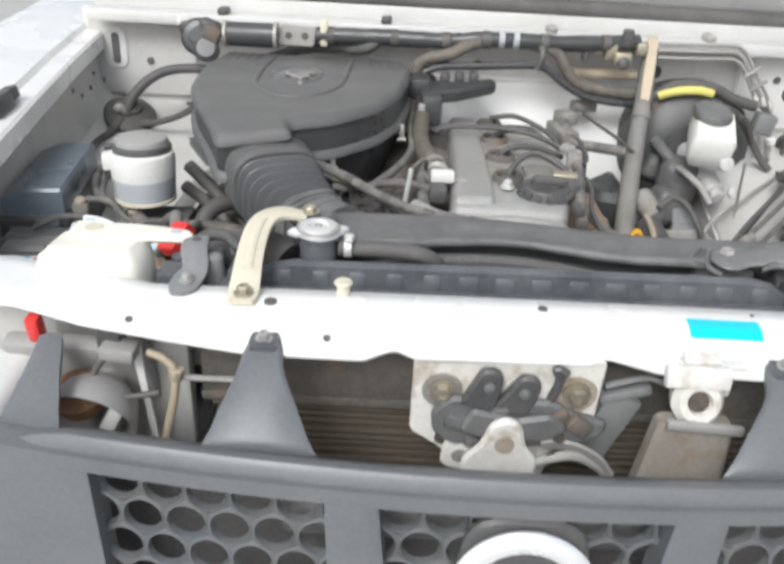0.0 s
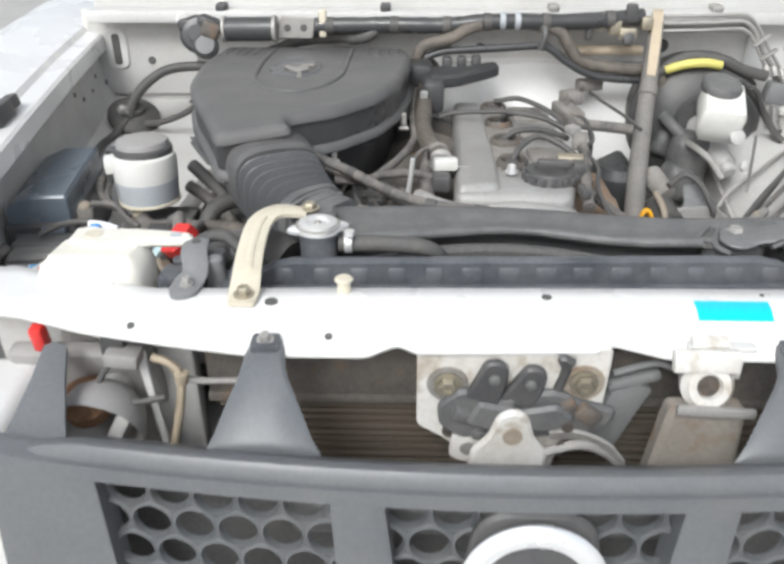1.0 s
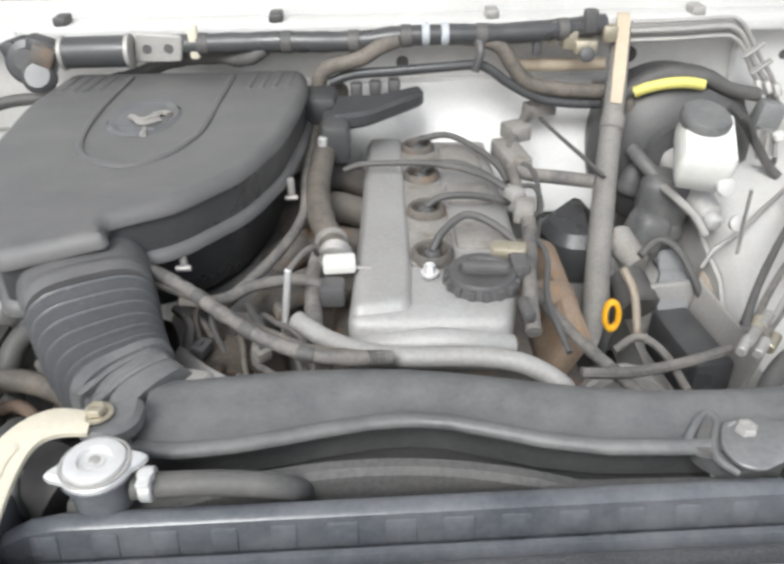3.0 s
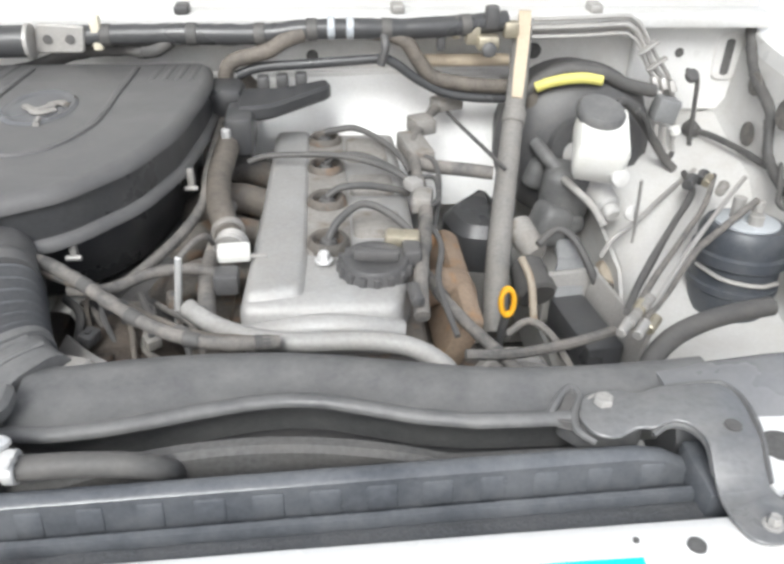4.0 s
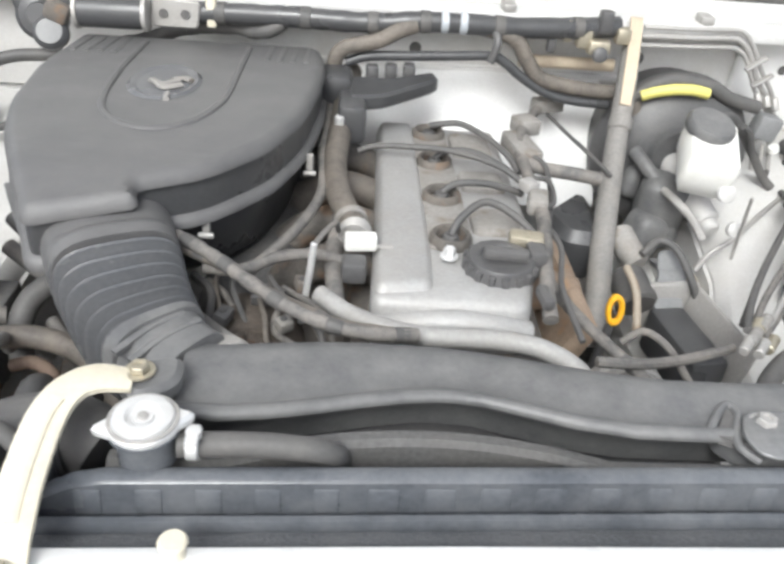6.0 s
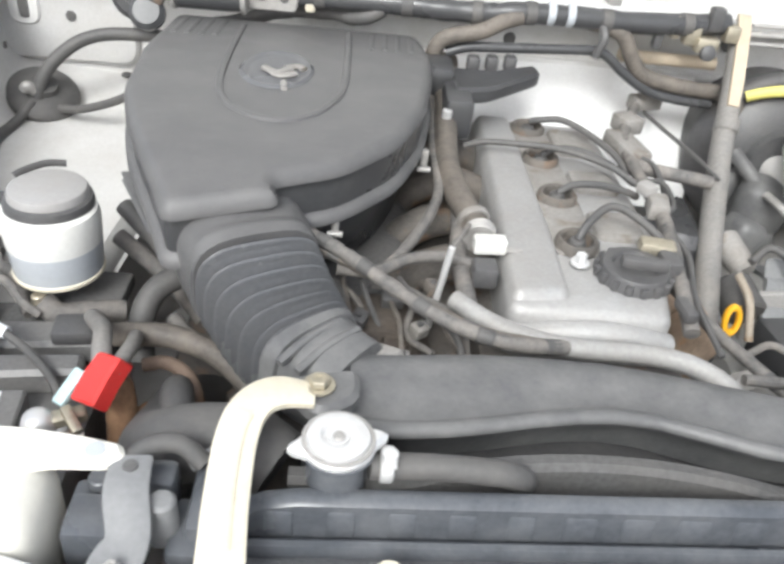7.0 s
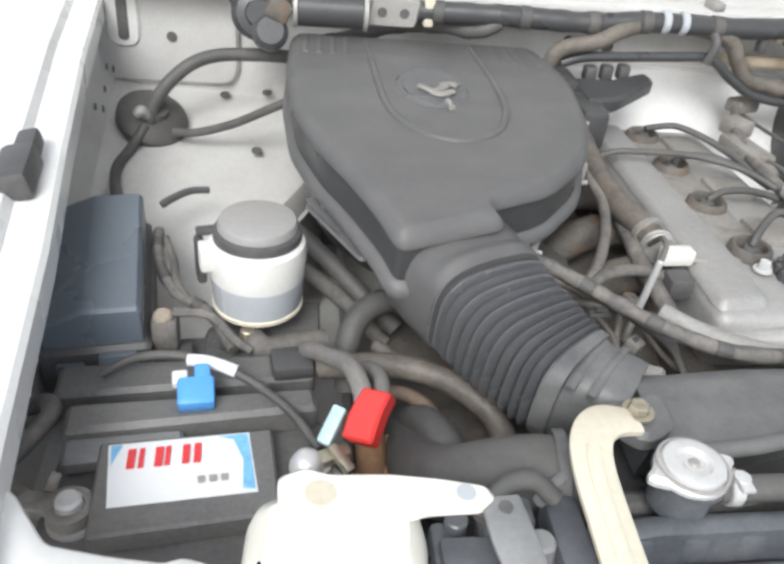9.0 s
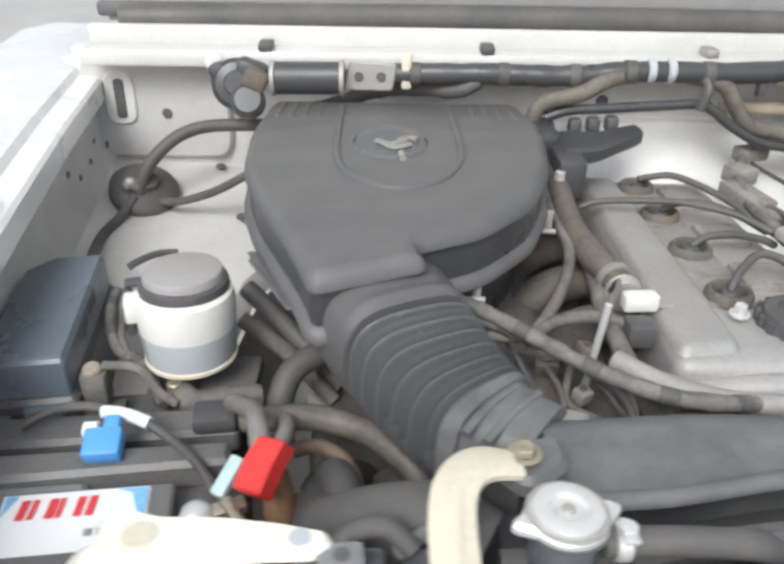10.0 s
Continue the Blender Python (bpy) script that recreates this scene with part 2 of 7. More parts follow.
def lathe(bm, base, axis, prof, n=28, start=0.0, sweep=2 * math.pi):
    """Turns (radius, height) pairs round an axis."""
    d, u, w = frame_of(axis)
    base = V(base)
    full = abs(sweep - 2 * math.pi) < 1e-6
    rings = []
    for r, h in prof:
        if r <= 1e-6:
            rings.append([bm.verts.new(base + d * h)])
        else:
            rings.append([bm.verts.new(base + d * h + (u * math.cos(start + sweep * k / n) + w * math.sin(start + sweep * k / n)) * r) for k in range(n if full else n + 1)])
    for p, q in zip(rings, rings[1:]):
        cnt = max(len(p), len(q))
        for k in range(cnt if full else cnt - 1):
            a, b = p[k % len(p)], p[(k + 1) % len(p)]
            c, e = q[(k + 1) % len(q)], q[k % len(q)]
            vs = []
            for v in (a, b, c, e):
                if v not in vs:
                    vs.append(v)
            if len(vs) >= 3:
                bm.faces.new(vs)
    return bm


def spline(pts, step=6):
    pts = [V(p) for p in pts]
    if len(pts) == 2:
        return [pts[0].lerp(pts[1], k / step) for k in range(step + 1)]
    ext = [pts[0] * 2 - pts[1]] + pts + [pts[-1] * 2 - pts[-2]]
    out = []
    for i in range(1, len(ext) - 2):
        p0, p1, p2, p3 = ext[i - 1], ext[i], ext[i + 1], ext[i + 2]
        for k in range(step):
            t = k / step
            out.append(0.5 * ((2 * p1) + (p2 - p0) * t + (2 * p0 - 5 * p1 + 4 * p2 - p3) * t * t + (3 * p1 - p0 - 3 * p2 + p3) * t ** 3))
    out.append(pts[-1])
    return out


def tube(bm, pts, r, n=12, step=6, wob=0.0, seed=0, flat=1.0):
    """A hose or cable through control points; r may be a function of 0..1. wob: uneven wrapping."""
    line = spline(pts, step)
    rng = random.Random(seed)
    prev = None
    rings = []
    for i, p in enumerate(line):
        d = (line[min(i + 1, len(line) - 1)] - line[max(i - 1, 0)]).normalized()
        if prev is None:
            d, u, w = frame_of(d)
        else:
            u = (prev - d * prev.dot(d)).normalized()
            w = u.cross(d).normalized()
        prev = u
        rr = r(i / (len(line) - 1)) if callable(r) else r
        rr *= 1 + wob * (rng.random() - 0.5)
        rings.append([bm.verts.new(p + (u * math.cos(2 * math.pi * k / n) + w * math.sin(2 * math.pi * k / n) * flat) * rr) for k in range(n)])
    for a, b in zip(rings, rings[1:]):
        for k in range(n):
            bm.faces.new((a[k], a[(k + 1) % n], b[(k + 1) % n], b[k]))
    bm.faces.new(rings[0][::-1])
    bm.faces.new(rings[-1])
    return bm


def rounded(outline, r=0.01, seg=4):
    """Rounds the corners of a plan outline."""
    out = []
    n = len(outline)
    for i in range(n):
        p0, p, p1 = V((*outline[i - 1], 0)), V((*outline[i], 0)), V((*outline[(i + 1) % n], 0))
        a, b = (p0 - p), (p1 - p)
        k = min(r, a.length * 0.45, b.length * 0.45)
        a, b = p + a.normalized() * k, p + b.normalized() * k
        for s in range(seg + 1):
            t = s / seg
            q = a * (1 - t) ** 2 + p * 2 * t * (1 - t) + b * t * t
            out.append((q.x, q.y))
    return out


def inset(outline, d):
    """Shrinks a counter-clockwise outline by d."""
    n = len(outline)
    out = []
    for i in range(n):
        p0, p, p1 = V(outline[i - 1]), V(outline[i]), V(outline[(i + 1) % n])
        e0, e1 = (p - p0), (p1 - p)
        if e0.length < 1e-9 or e1.length < 1e-9:
            out.append(tuple(p))
            continue
        n0, n1 = V((-e0.y, e0.x)).normalized(), V((-e1.y, e1.x)).normalized()
        m = (n0 + n1)
        m = m.normalized() if m.length > 1e-6 else n0
        out.append(tuple(p + m * d / max(0.5, m.dot(n0))))
    return out


def stack(bm, levels, caps=(True, True), m=None):
    """Skins a pile of outlines [(outline, z)] of equal count; z may be a function of (x, y)."""
    rings = []
    for o, z in levels:
        rings.append([bm.verts.new((m or Matrix()) @ V((x, y, z(x, y) if callable(z) else z))) for x, y in o])
    for a, b in zip(rings, rings[1:]):
        n = len(a)
        for k in range(n):
            bm.faces.new((a[k], a[(k + 1) % n], b[(k + 1) % n], b[k]))
    for ring, do in ((rings[0][::-1], caps[0]), (rings[-1], caps[1])):
        if do:
            f = bm.faces.new(ring)
            bmesh.ops.triangulate(bm, faces=[f])
    return bm


def plate(bm, outline, z0, z1, soft=0.002, m=None):
    """A flat plate of an outline with eased edges."""
    soft = min(soft, abs(z1 - z0) * 0.45)
    i = inset(outline, soft)
    return stack(bm, [(i, z0), (outline, z0 + soft), (outline, z1 - soft), (i, z1)], m=m)


def loft(bm, sections, caps=True, close=True):
    """Skins rings of 3D points."""
    rings = [[bm.verts.new(p) for p in s] for s in sections]
    for a, b in zip(rings, rings[1:]):
        n = len(a)
        for k in range(n if close else n - 1):
            bm.faces.new((a[k], a[(k + 1) % n], b[(k + 1) % n], b[k]))
    if caps:
        for ring in (rings[0][::-1], rings[-1]):
            f = bm.faces.new(ring)
            bmesh.ops.triangulate(bm, faces=[f])
    return bm


def strap(bm, pts, widths, thick, across, step=5):
    """A bent metal strap along points; across: the direction of its width at each point."""
    line = spline(pts, step)
    W = spline([(w, 0, 0) for w in widths], step)
    A = spline(across, step)
    secs = []
    for i, p in enumerate(line):
        d = (line[min(i + 1, len(line) - 1)] - line[max(i - 1, 0)]).normalized()
        a = (A[i] - d * A[i].dot(d)).normalized()
        u = a.cross(d).normalized()
        w = W[i].x / 2
        h = thick / 2
        secs.append([p + a * w - u * h, p + a * w + u * h, p + a * (w - 0.002) + u * (h + 0.0012), p - a * (w - 0.002) + u * (h + 0.0012), p - a * w + u * h, p - a * w - u * h])
    return loft(bm, secs)


def bolt(name, c, axis, r, parent, mat="zinc", h=0.006):
    bm = bmesh.new()
    d = V(axis).normalized()
    lathe(bm, c, d, [(0, 0), (r * 1.5, 0), (r * 1.5, h * 0.3), (r, h * 0.35)], 20)
    lathe(bm, V(c) + d * h * 0.33, d, [(r, 0), (r, h * 0.75), (r * 0.85, h), (r * 0.45, h), (r * 0.4, h * 0.8), (0, h * 0.8)], 6)
    return part(name, bm, mat, parent)


def B():
    return bmesh.new()

# ---- ground and body shell ----
bm = B()
bmesh.ops.create_grid(bm, x_segments=2, y_segments=2, size=400)
solo("ground", bm, "concrete", "pale concrete ground under the pickup truck", "ground", kind="structure")


def disc(bm, c, axis, r, h=0.0015, n=20, squash=1.0):
    """A thin plug, or a dark disc painting the shade in a punched hole."""
    return lathe(bm, c, axis, [(0, 0), (r, 0), (r * 0.96, h), (0, h)], n)


def holes(name, spots, axis, parent, mat="dark"):
    """Dark discs painting the shade of holes and grommets in a panel, one mesh each."""
    for c, r in spots:
        part(name, disc(B(), c, axis, r), mat, parent)


firewall = thing("firewall", "dusty white painted firewall behind the engine", "firewall", kind="structure")
bm = B()
box(bm, (0, 0.875, 0.74), (1.42, 0.02, 0.62))
box(bm, (0.02, 0.862, 0.958), (0.70, 0.010, 0.012), bevel=0.003)
part("panel", bm, "inner", firewall)
bm = B()
secs = []
for k in range(13):
    x = -0.10 + 0.40 * k / 12
    dent = 0.010 * math.exp(-((x - 0.13) / 0.035) ** 2)
    secs.append([V((x, y - d * dent, z)) for y, z, d in ((0.866, 0.966, 0), (0.858, 0.958, 0.3), (0.838, 0.928, 1), (0.806, 0.885, 1), (0.776, 0.84, 0.5), (0.760, 0.79, 0), (0.866, 0.79, 0))])
loft(bm, secs)
# brighter than the panel above: sky light put into the paint
part("toe_board", bm, "toe", firewall, "white sloping board behind the engine, brightened as if lit")
bm = B()
box(bm, (0, 0.835, 1.052), (1.36, 0.05, 0.010), bevel=0.004)
box(bm, (0, 0.813, 1.045), (1.36, 0.008, 0.018), bevel=0.003)
box(bm, (0, 0.86, 1.066), (1.36, 0.012, 0.030), bevel=0.004)
part("flange", bm, "flange", firewall, "white painted flange along the cowl")
for s in (-1, 1):
    bm = B()
    o = rounded([(s * 0.50, 0.897), (s * 0.70, 0.897), (s * 0.70, 1.045), (s * 0.50, 1.045)][::s], 0.03, 5)
    plate(bm, o, 0.0, 0.012, 0.004, m=pose(0, 0.866, 0, 90, 0, 0))
    # one paint in two tones: right as lit, left as shaded
    part("corner_plate", bm, "toe" if s > 0 else "wing", firewall, "white corner plate with a slot, light and shade in its tone")
    bm = B()
    o = rounded([(s * 0.628, 0.945), (s * 0.672, 0.945), (s * 0.672, 1.02), (s * 0.628, 1.02)][::s], 0.02, 5)
    plate(bm, o, 0.0, 0.006, 0.003, m=pose(0, 0.856, 0, 90, 0, 0))
    part("slot_boss", bm, "inner", firewall)
    # dark plate laid on the boss paints the slot's shade
    bm = B()
    o = rounded([(s * 0.642, 0.955), (s * 0.656, 0.955), (s * 0.656, 1.01), (s * 0.642, 1.01)][::s], 0.007, 4)
    plate(bm, o, 0.0, 0.002, 0.0006, m=pose(0, 0.8505, 0, 90, 0, 0))
    part("slot", bm, "dark", firewall)
holes("grommet", [((-0.588, 0.8535, 0.962), 0.007), ((0.573, 0.8535, 0.989), 0.007), ((0.335, 0.8645, 1.005), 0.010), ((0.35, 0.8645, 0.99), 0.012), ((0.02, 0.8645, 0.985), 0.009), ((-0.04, 0.8645, 0.99), 0.007)], (0, -1, 0), firewall)
for x in (-0.152, -0.44, 0.14, 0.42):
    bm = B()
    box(bm, (x, 0.826, 1.062), (0.018, 0.030, 0.012), bevel=0.003)
    rod(bm, (x - 0.002, 0.818, 1.06), (x - 0.004, 0.812, 1.035), 0.006, 0.004, 12)
    part("clip", bm, "steel" if x > 0 else "black", firewall, "small clip on the cowl flange")

cowl = thing("cowl_top", "dark grey plastic cowl with rubber seal below the windscreen", "cowl", kind="structure")
bm = B()
tube(bm, [(-0.64, 0.876, 1.083), (-0.3, 0.884, 1.088), (0.2, 0.884, 1.088), (0.66, 0.876, 1.083)], 0.016, flat=1.2)
part("rubber_seal", bm, "rubber", cowl)
bm = B()
box(bm, (0, 1.02, 1.105), (1.36, 0.25, 0.02), rot=(6, 0, 0), bevel=0.006)
for k in range(9):
    box(bm, (-0.56 + 0.14 * k, 0.99, 1.1175), (0.10, 0.09, 0.006), rot=(6, 0, 0), bevel=0.002)
part("cowl_panel", bm, "duct", cowl)
bm = B()
box(bm, (0, 1.50, 1.42), (1.36, 0.012, 0.95), rot=(-58, 0, 0))
part("windscreen", bm, "glass", cowl)


def fender(s):
    """Outer fender with a rolled edge; stepped inner panel with shelf and strut housing."""
    f = thing("fender", "white painted front fender with dusty inner panel", "fender", group="front fenders")
    prof = [(0.56, 0.02), (0.575, 0.12), (0.597, 0.30), (0.62, 0.45), (0.65, 0.66), (0.672, 0.86), (0.69, 1.10)]
    bm = B()
    secs = []
    for x, y in prof:
        z = 0.968 + 0.05 * y + (0.02 if s > 0 else 0)
        secs.append([V((s * (x + a), y, z + b)) for a, b in ((0.0, -0.03), (0.0, -0.004), (0.004, 0.0), (0.030, 0.002), (0.036, 0.010), (0.060, 0.014), (0.13, 0.016), (0.19, 0.004), (0.225, -0.04), (0.25, -0.25), (0.25, -0.60), (0.24, -0.60), (0.24, -0.26), (0.20, -0.06), (0.02, -0.03))])
    loft(bm, secs)
    part("outer_panel", bm, "white", f, "white painted outer panel")
    bm = B()
    secs = []
    for x, y, d in ((0.597, 0.14, 0.74), (0.60, 0.30, 0.745), (0.615, 0.43, 0.75), (0.628, 0.52, 0.755), (0.64, 0.60, 0.845 if s < 0 else 0.80), (0.65, 0.68, 0.858), (0.66, 0.76, 0.868), (0.672, 0.868, 0.890)):
        if s < 0 and d < 0.8:
            d += 0.06
        z = 0.962 + 0.05 * y + (0.02 if s > 0 else 0)
        if s < 0:
            x += 0.036 - 0.05 * max(0.0, y - 0.5)
            z -= 0.018
        w = 0.19 + (0.03 if d > 0.84 else 0) + (0.05 if s < 0 and y > 0.62 else 0)
        secs.append([V((s * (x + a), y, b)) for a, b in ((0.004, z - 0.012), (-0.002, z - 0.03), (-0.006, d + 0.03), (-0.02, d + 0.008), (-0.05, d), (-0.12, d - 0.004), (-w, d - 0.012), (-w - 0.015, d - 0.03), (-w - 0.03, 0.45), (-w - 0.036, 0.45), (-w - 0.02, d - 0.036), (-0.12, d - 0.01), (0.015, d - 0.01), (0.02, z - 0.012))])
    loft(bm, secs)
    # the body's white paint, greyed here to carry the shade
    part("inner_panel", bm, "fender_inner" if s < 0 else "wing", f, "dusty inner fender panel with shelf, greyed for shade")
    return f


fl = fender(-1)
fr = fender(1)
holes("grommet", [((-0.520, 0.850, 0.8862), 0.007), ((-0.462, 0.858, 0.8892), 0.007), ((-0.470, 0.722, 0.8640), 0.007)], (0, -0.2, 1), fl)
for c, r in (((0.648, 0.755, 0.972), 0.017), ((0.636, 0.648, 0.966), 0.021), ((0.645, 0.735, 0.905), 0.018)):
    part("grommet", disc(B(), c, (-1, 0, 0.05), r), "dusty_rubber", fr, "round grey rubber grommet")
for c, r in (((-0.632, 0.60, 0.965), 0.004), ((-0.632, 0.63, 0.95), 0.004), ((-0.645, 0.72, 0.965), 0.004), ((-0.645, 0.70, 0.945), 0.004), ((-0.652, 0.78, 0.94), 0.005)):
    part("grommet", disc(B(), c, (1, 0, 0.05), r), "dark", fl)
bm = B()
box(bm, (-0.640, 0.385, 0.998), (0.028, 0.062, 0.026), rot=(0, -12, 8), bevel=0.006)
box(bm, (-0.642, 0.425, 1.002), (0.018, 0.034, 0.018), rot=(0, -12, 8), bevel=0.004)
solo("rubber_bumper", bm, "black", "black rubber hood bumper on the white fender edge", "rubber bumper", "hood bumpers")

# unseen sheet added to close the bay and block light from below
solo("splash_shield", box(B(), (0, 0.45, 0.43), (1.0, 0.84, 0.02), bevel=0.004), "dark", "dark sheet added below the engine to block light", "splash shield")

# raised hood, hinged at the cowl
hood = thing("hood", "white painted hood raised on its hinges", "hood", kind="structure")
hm = pose(0, 0.95, 1.10, -57, 0, 0)
bm = B()
o = rounded([(-0.70, -1.12), (0.70, -1.12), (0.74, -0.5), (0.74, 0.0), (-0.74, 0.0), (-0.74, -0.5)], 0.06, 5)
plate(bm, o, 0.0, 0.012, 0.004, m=hm)
part("skin", bm, "white", hood)
for c, s in (((0, -0.06, -0.02), (1.36, 0.10, 0.03)), ((0, -1.04, -0.02), (1.26, 0.10, 0.03)), ((-0.62, -0.55, -0.02), (0.12, 0.90, 0.03)), ((0.62, -0.55, -0.02), (0.12, 0.90, 0.03)), ((0, -0.55, -0.02), (0.10, 0.90, 0.03))):
    bm = B()
    box(bm, c, s, bevel=0.01)
    bmesh.ops.transform(bm, matrix=hm, verts=bm.verts)
    part("brace", bm, "white", hood)
for s in (-1, 1):
    bm = B()
    strap(bm, [(s * 0.66, 0.93, 1.075), (s * 0.66, 0.95, 1.10), (s * 0.66, 0.93, 1.15)], [0.03, 0.03, 0.03], 0.006, [(1, 0, 0)] * 3)
    part("hinge", bm, "steel", hood)

# ---- front: support panel, latch, radiator ----
support = thing("radiator_support", "white painted radiator support panel with latch plate", "support panel")
front = [(-0.58, -0.005), (-0.43, -0.030), (-0.366, -0.055), (-0.29, -0.072), (-0.224, -0.084), (-0.136, -0.084), (-0.113, -0.067), (-0.098, -0.078),
         (0.042, -0.074), (0.056, -0.062), (0.094, -0.080), (0.20, -0.082), (0.30, -0.072), (0.40, -0.055), (0.58, -0.005)]
back = [(0.58, 0.045), (0.295, 0.040), (0.27, 0.036), (0.0, 0.032), (-0.26, 0.026), (-0.33, 0.024), (-0.43, 0.050), (-0.476, 0.065), (-0.481, 0.061), (-0.512, 0.066), (-0.545, 0.074), (-0.572, 0.11), (-0.59, 0.11)]
NOSE = V((-0.12, -0.56, 1.278))


def deeper(p, s):
    """Sets a point of the nose back by a share of its distance from a point before the grille."""
    return V(p) + (V(p) - NOSE) * s


def panel_z(y):
    """The top panel's height: level at the holes, falling towards its front edge."""
    return 0.95 - 0.58 * max(0.0, -0.004 - y) ** 1.15 * 1.35


def along(line, x):
    for (xa, ya), (xb, yb) in zip(line, line[1:]):
        if xa <= x <= xb:
            return ya + (yb - ya) * (x - xa) / (xb - xa)
    return line[0][1] if x < line[0][0] else line[-1][1]


edge = []
for x, y in front:
    q = deeper((x, y, 0.95), 0.58 * max(0.0, -0.005 - y) / (0.328 + 0.58 * (y + 0.56)))
    edge.append((q.x, q.y))
rear = sorted(back)
bm = B()
secs = []
for i in range(301):
    x = -0.588 + 1.168 * i / 300
    yf = sum(along(edge, x + 0.002 * k) for k in range(-2, 3)) / 5
    yb = sum(along(rear, x + 0.003 * k) for k in range(-1, 2)) / 3
    ring = [(yb, 0.932), (yb, 0.947), (yb - 0.003, 0.95)]
    ring += [(yf + (yb - 0.006 - yf) * u, panel_z(yf + (yb - 0.006 - yf) * u)) for u in (0.8, 0.6, 0.45, 0.3, 0.18, 0.08)]
    ring += [(yf, panel_z(yf) - 0.0015), (yf + 0.0005, panel_z(yf) - 0.004), (yf + 0.004, panel_z(yf) - 0.005)]
    secs.append([V((x, y, z)) for y, z in ring])
loft(bm, secs)
part("top_panel", bm, "white", support, sharp=60)
bm = B()
plate(bm, rounded([(0.302, 0.044), (0.585, 0.049), (0.60, 0.150), (0.345, 0.150), (0.315, 0.12)], 0.006, 3), 0.931, 0.9495, 0.003)
part("side_shelf", bm, "white", support)
holes("hole", [((-0.2225, 0, 0.9495), 0.0058), ((0.0165, 0.013, 0.9495), 0.0045), ((0.239, 0.015, 0.9495), 0.0058), ((0.205, 0.021, 0.9495), 0.002)], (0, 0, 1), support)
for x, y in ((-0.170, -0.033), (-0.338, -0.026)):
    part("hole", disc(B(), (x, y, panel_z(y) - 0.0006), (0, -0.5, 1), 0.0034), "dark", support)
part("hole", disc(B(), (0.330, 0.088, 0.9490), (0, 0, 1), 0.0145), "dark", support)
for p in ((0.353, 0.087, 0.9490), (0.343, 0.070, 0.9490), (0.317, 0.107, 0.9490)):
    part("hole", disc(B(), p, (0, 0, 1), 0.0028), "dark", support)
bm = B()
rod(bm, (-0.161, 0.021, 0.949), (-0.161, 0.021, 0.960), 0.0065, 0.0055, 16, 0.001)
rod(bm, (-0.161, 0.021, 0.960), (-0.161, 0.021, 0.963), 0.0085, 0.008, 16, 0.001)
part("stud", bm, "cream", support, "pale plastic stud")
bm = B()
box(bm, (0.0, 0.02, 0.62), (1.15, 0.02, 0.06), bevel=0.004)
for s in (-1, 1):
    box(bm, (s * 0.33, 0.03, 0.76), (0.05, 0.02, 0.33), bevel=0.004)
part("frame", bm, "fender_inner", support, "grey painted frame below the top panel")
for s in (-1, 1):
    part("side_panel", box(B(), (s * 0.425, 0.04, 0.78), (0.14, 0.012, 0.29), bevel=0.003), "fender_inner", support, "dusty grey headlamp panel")
bm = B()
secs = []
for k in range(7):
    y = 0.009 - 0.024 * k / 6
    a, b = 0.142 - 0.002 * k / 6, 0.205 - 0.003 * k / 6
    z = panel_z(y)
    secs.append([V((a, y, z - 0.001)), V((a, y, z + 0.0010)), V((b, y, z + 0.0010)), V((b, y, z - 0.001))])
solo("tape_strip", loft(bm, secs), "cyan", "bright cyan sticker strip on the white support panel", "sticker")

# hood latch
latch = thing("hood_latch", "dirty steel hood latch on a white plate", "hood latch")
bm = B()
o = rounded([(-0.098, 0.874), (-0.072, 0.858), (-0.050, 0.826), (0.014, 0.826), (0.024, 0.868), (0.050, 0.892), (0.052, 0.951), (-0.098, 0.951)], 0.006, 4)
plate(bm, o, 0.0, 0.005, 0.0015, m=pose(0, -0.074, 0, 90, 0, 0))
part("base_plate", bm, "stained", latch, "stained white painted plate")
bm = B()
o = rounded([(-0.080, 0.880), (-0.062, 0.866), (-0.034, 0.872), (-0.010, 0.868), (0.030, 0.872), (0.056, 0.884), (0.060, 0.898), (0.030, 0.906), (0.012, 0.916), (-0.030, 0.912), (-0.066, 0.916), (-0.082, 0.900)], 0.006, 3)
plate(bm, o, 0.0, 0.009, 0.003, m=pose(0, -0.079, 0, 90, 0, 0))
part("body", bm, "duct", latch)
for x, z, r in ((-0.042, 0.921, 12), (-0.014, 0.917, 20)):
    bm = B()
    o = rounded([(-0.016, -0.014), (0.011, -0.014), (0.0125, 0.004), (0.0095, 0.020), (0.002, 0.024), (-0.008, 0.021), (-0.011, 0.008)], 0.004, 3)
    plate(bm, o, 0.0, 0.009, 0.002, m=pose(x, -0.082, z, 90, r, 0))
    lever = part("lever", bm, "black", latch, "dark worn steel lever")
    bm = B()
    lathe(bm, (x + 0.003, -0.091, z + 0.008), (0, -1, 0), [(0, 0), (0.0045, 0), (0.0045, 0.002), (0.003, 0.003), (0, 0.003)], 14)
    part("pivot", bm, "duct", lever)
bm = B()
o = rounded([(-0.060, 0.888), (-0.036, 0.880), (0.012, 0.882), (0.026, 0.894), (0.012, 0.908), (-0.016, 0.902), (-0.050, 0.910)], 0.005, 4)
plate(bm, o, 0.0, 0.008, 0.003, m=pose(0, -0.088, 0, 90, 0, 0))
part("cross_plate", bm, "duct", latch, "dark worn steel cross plate")
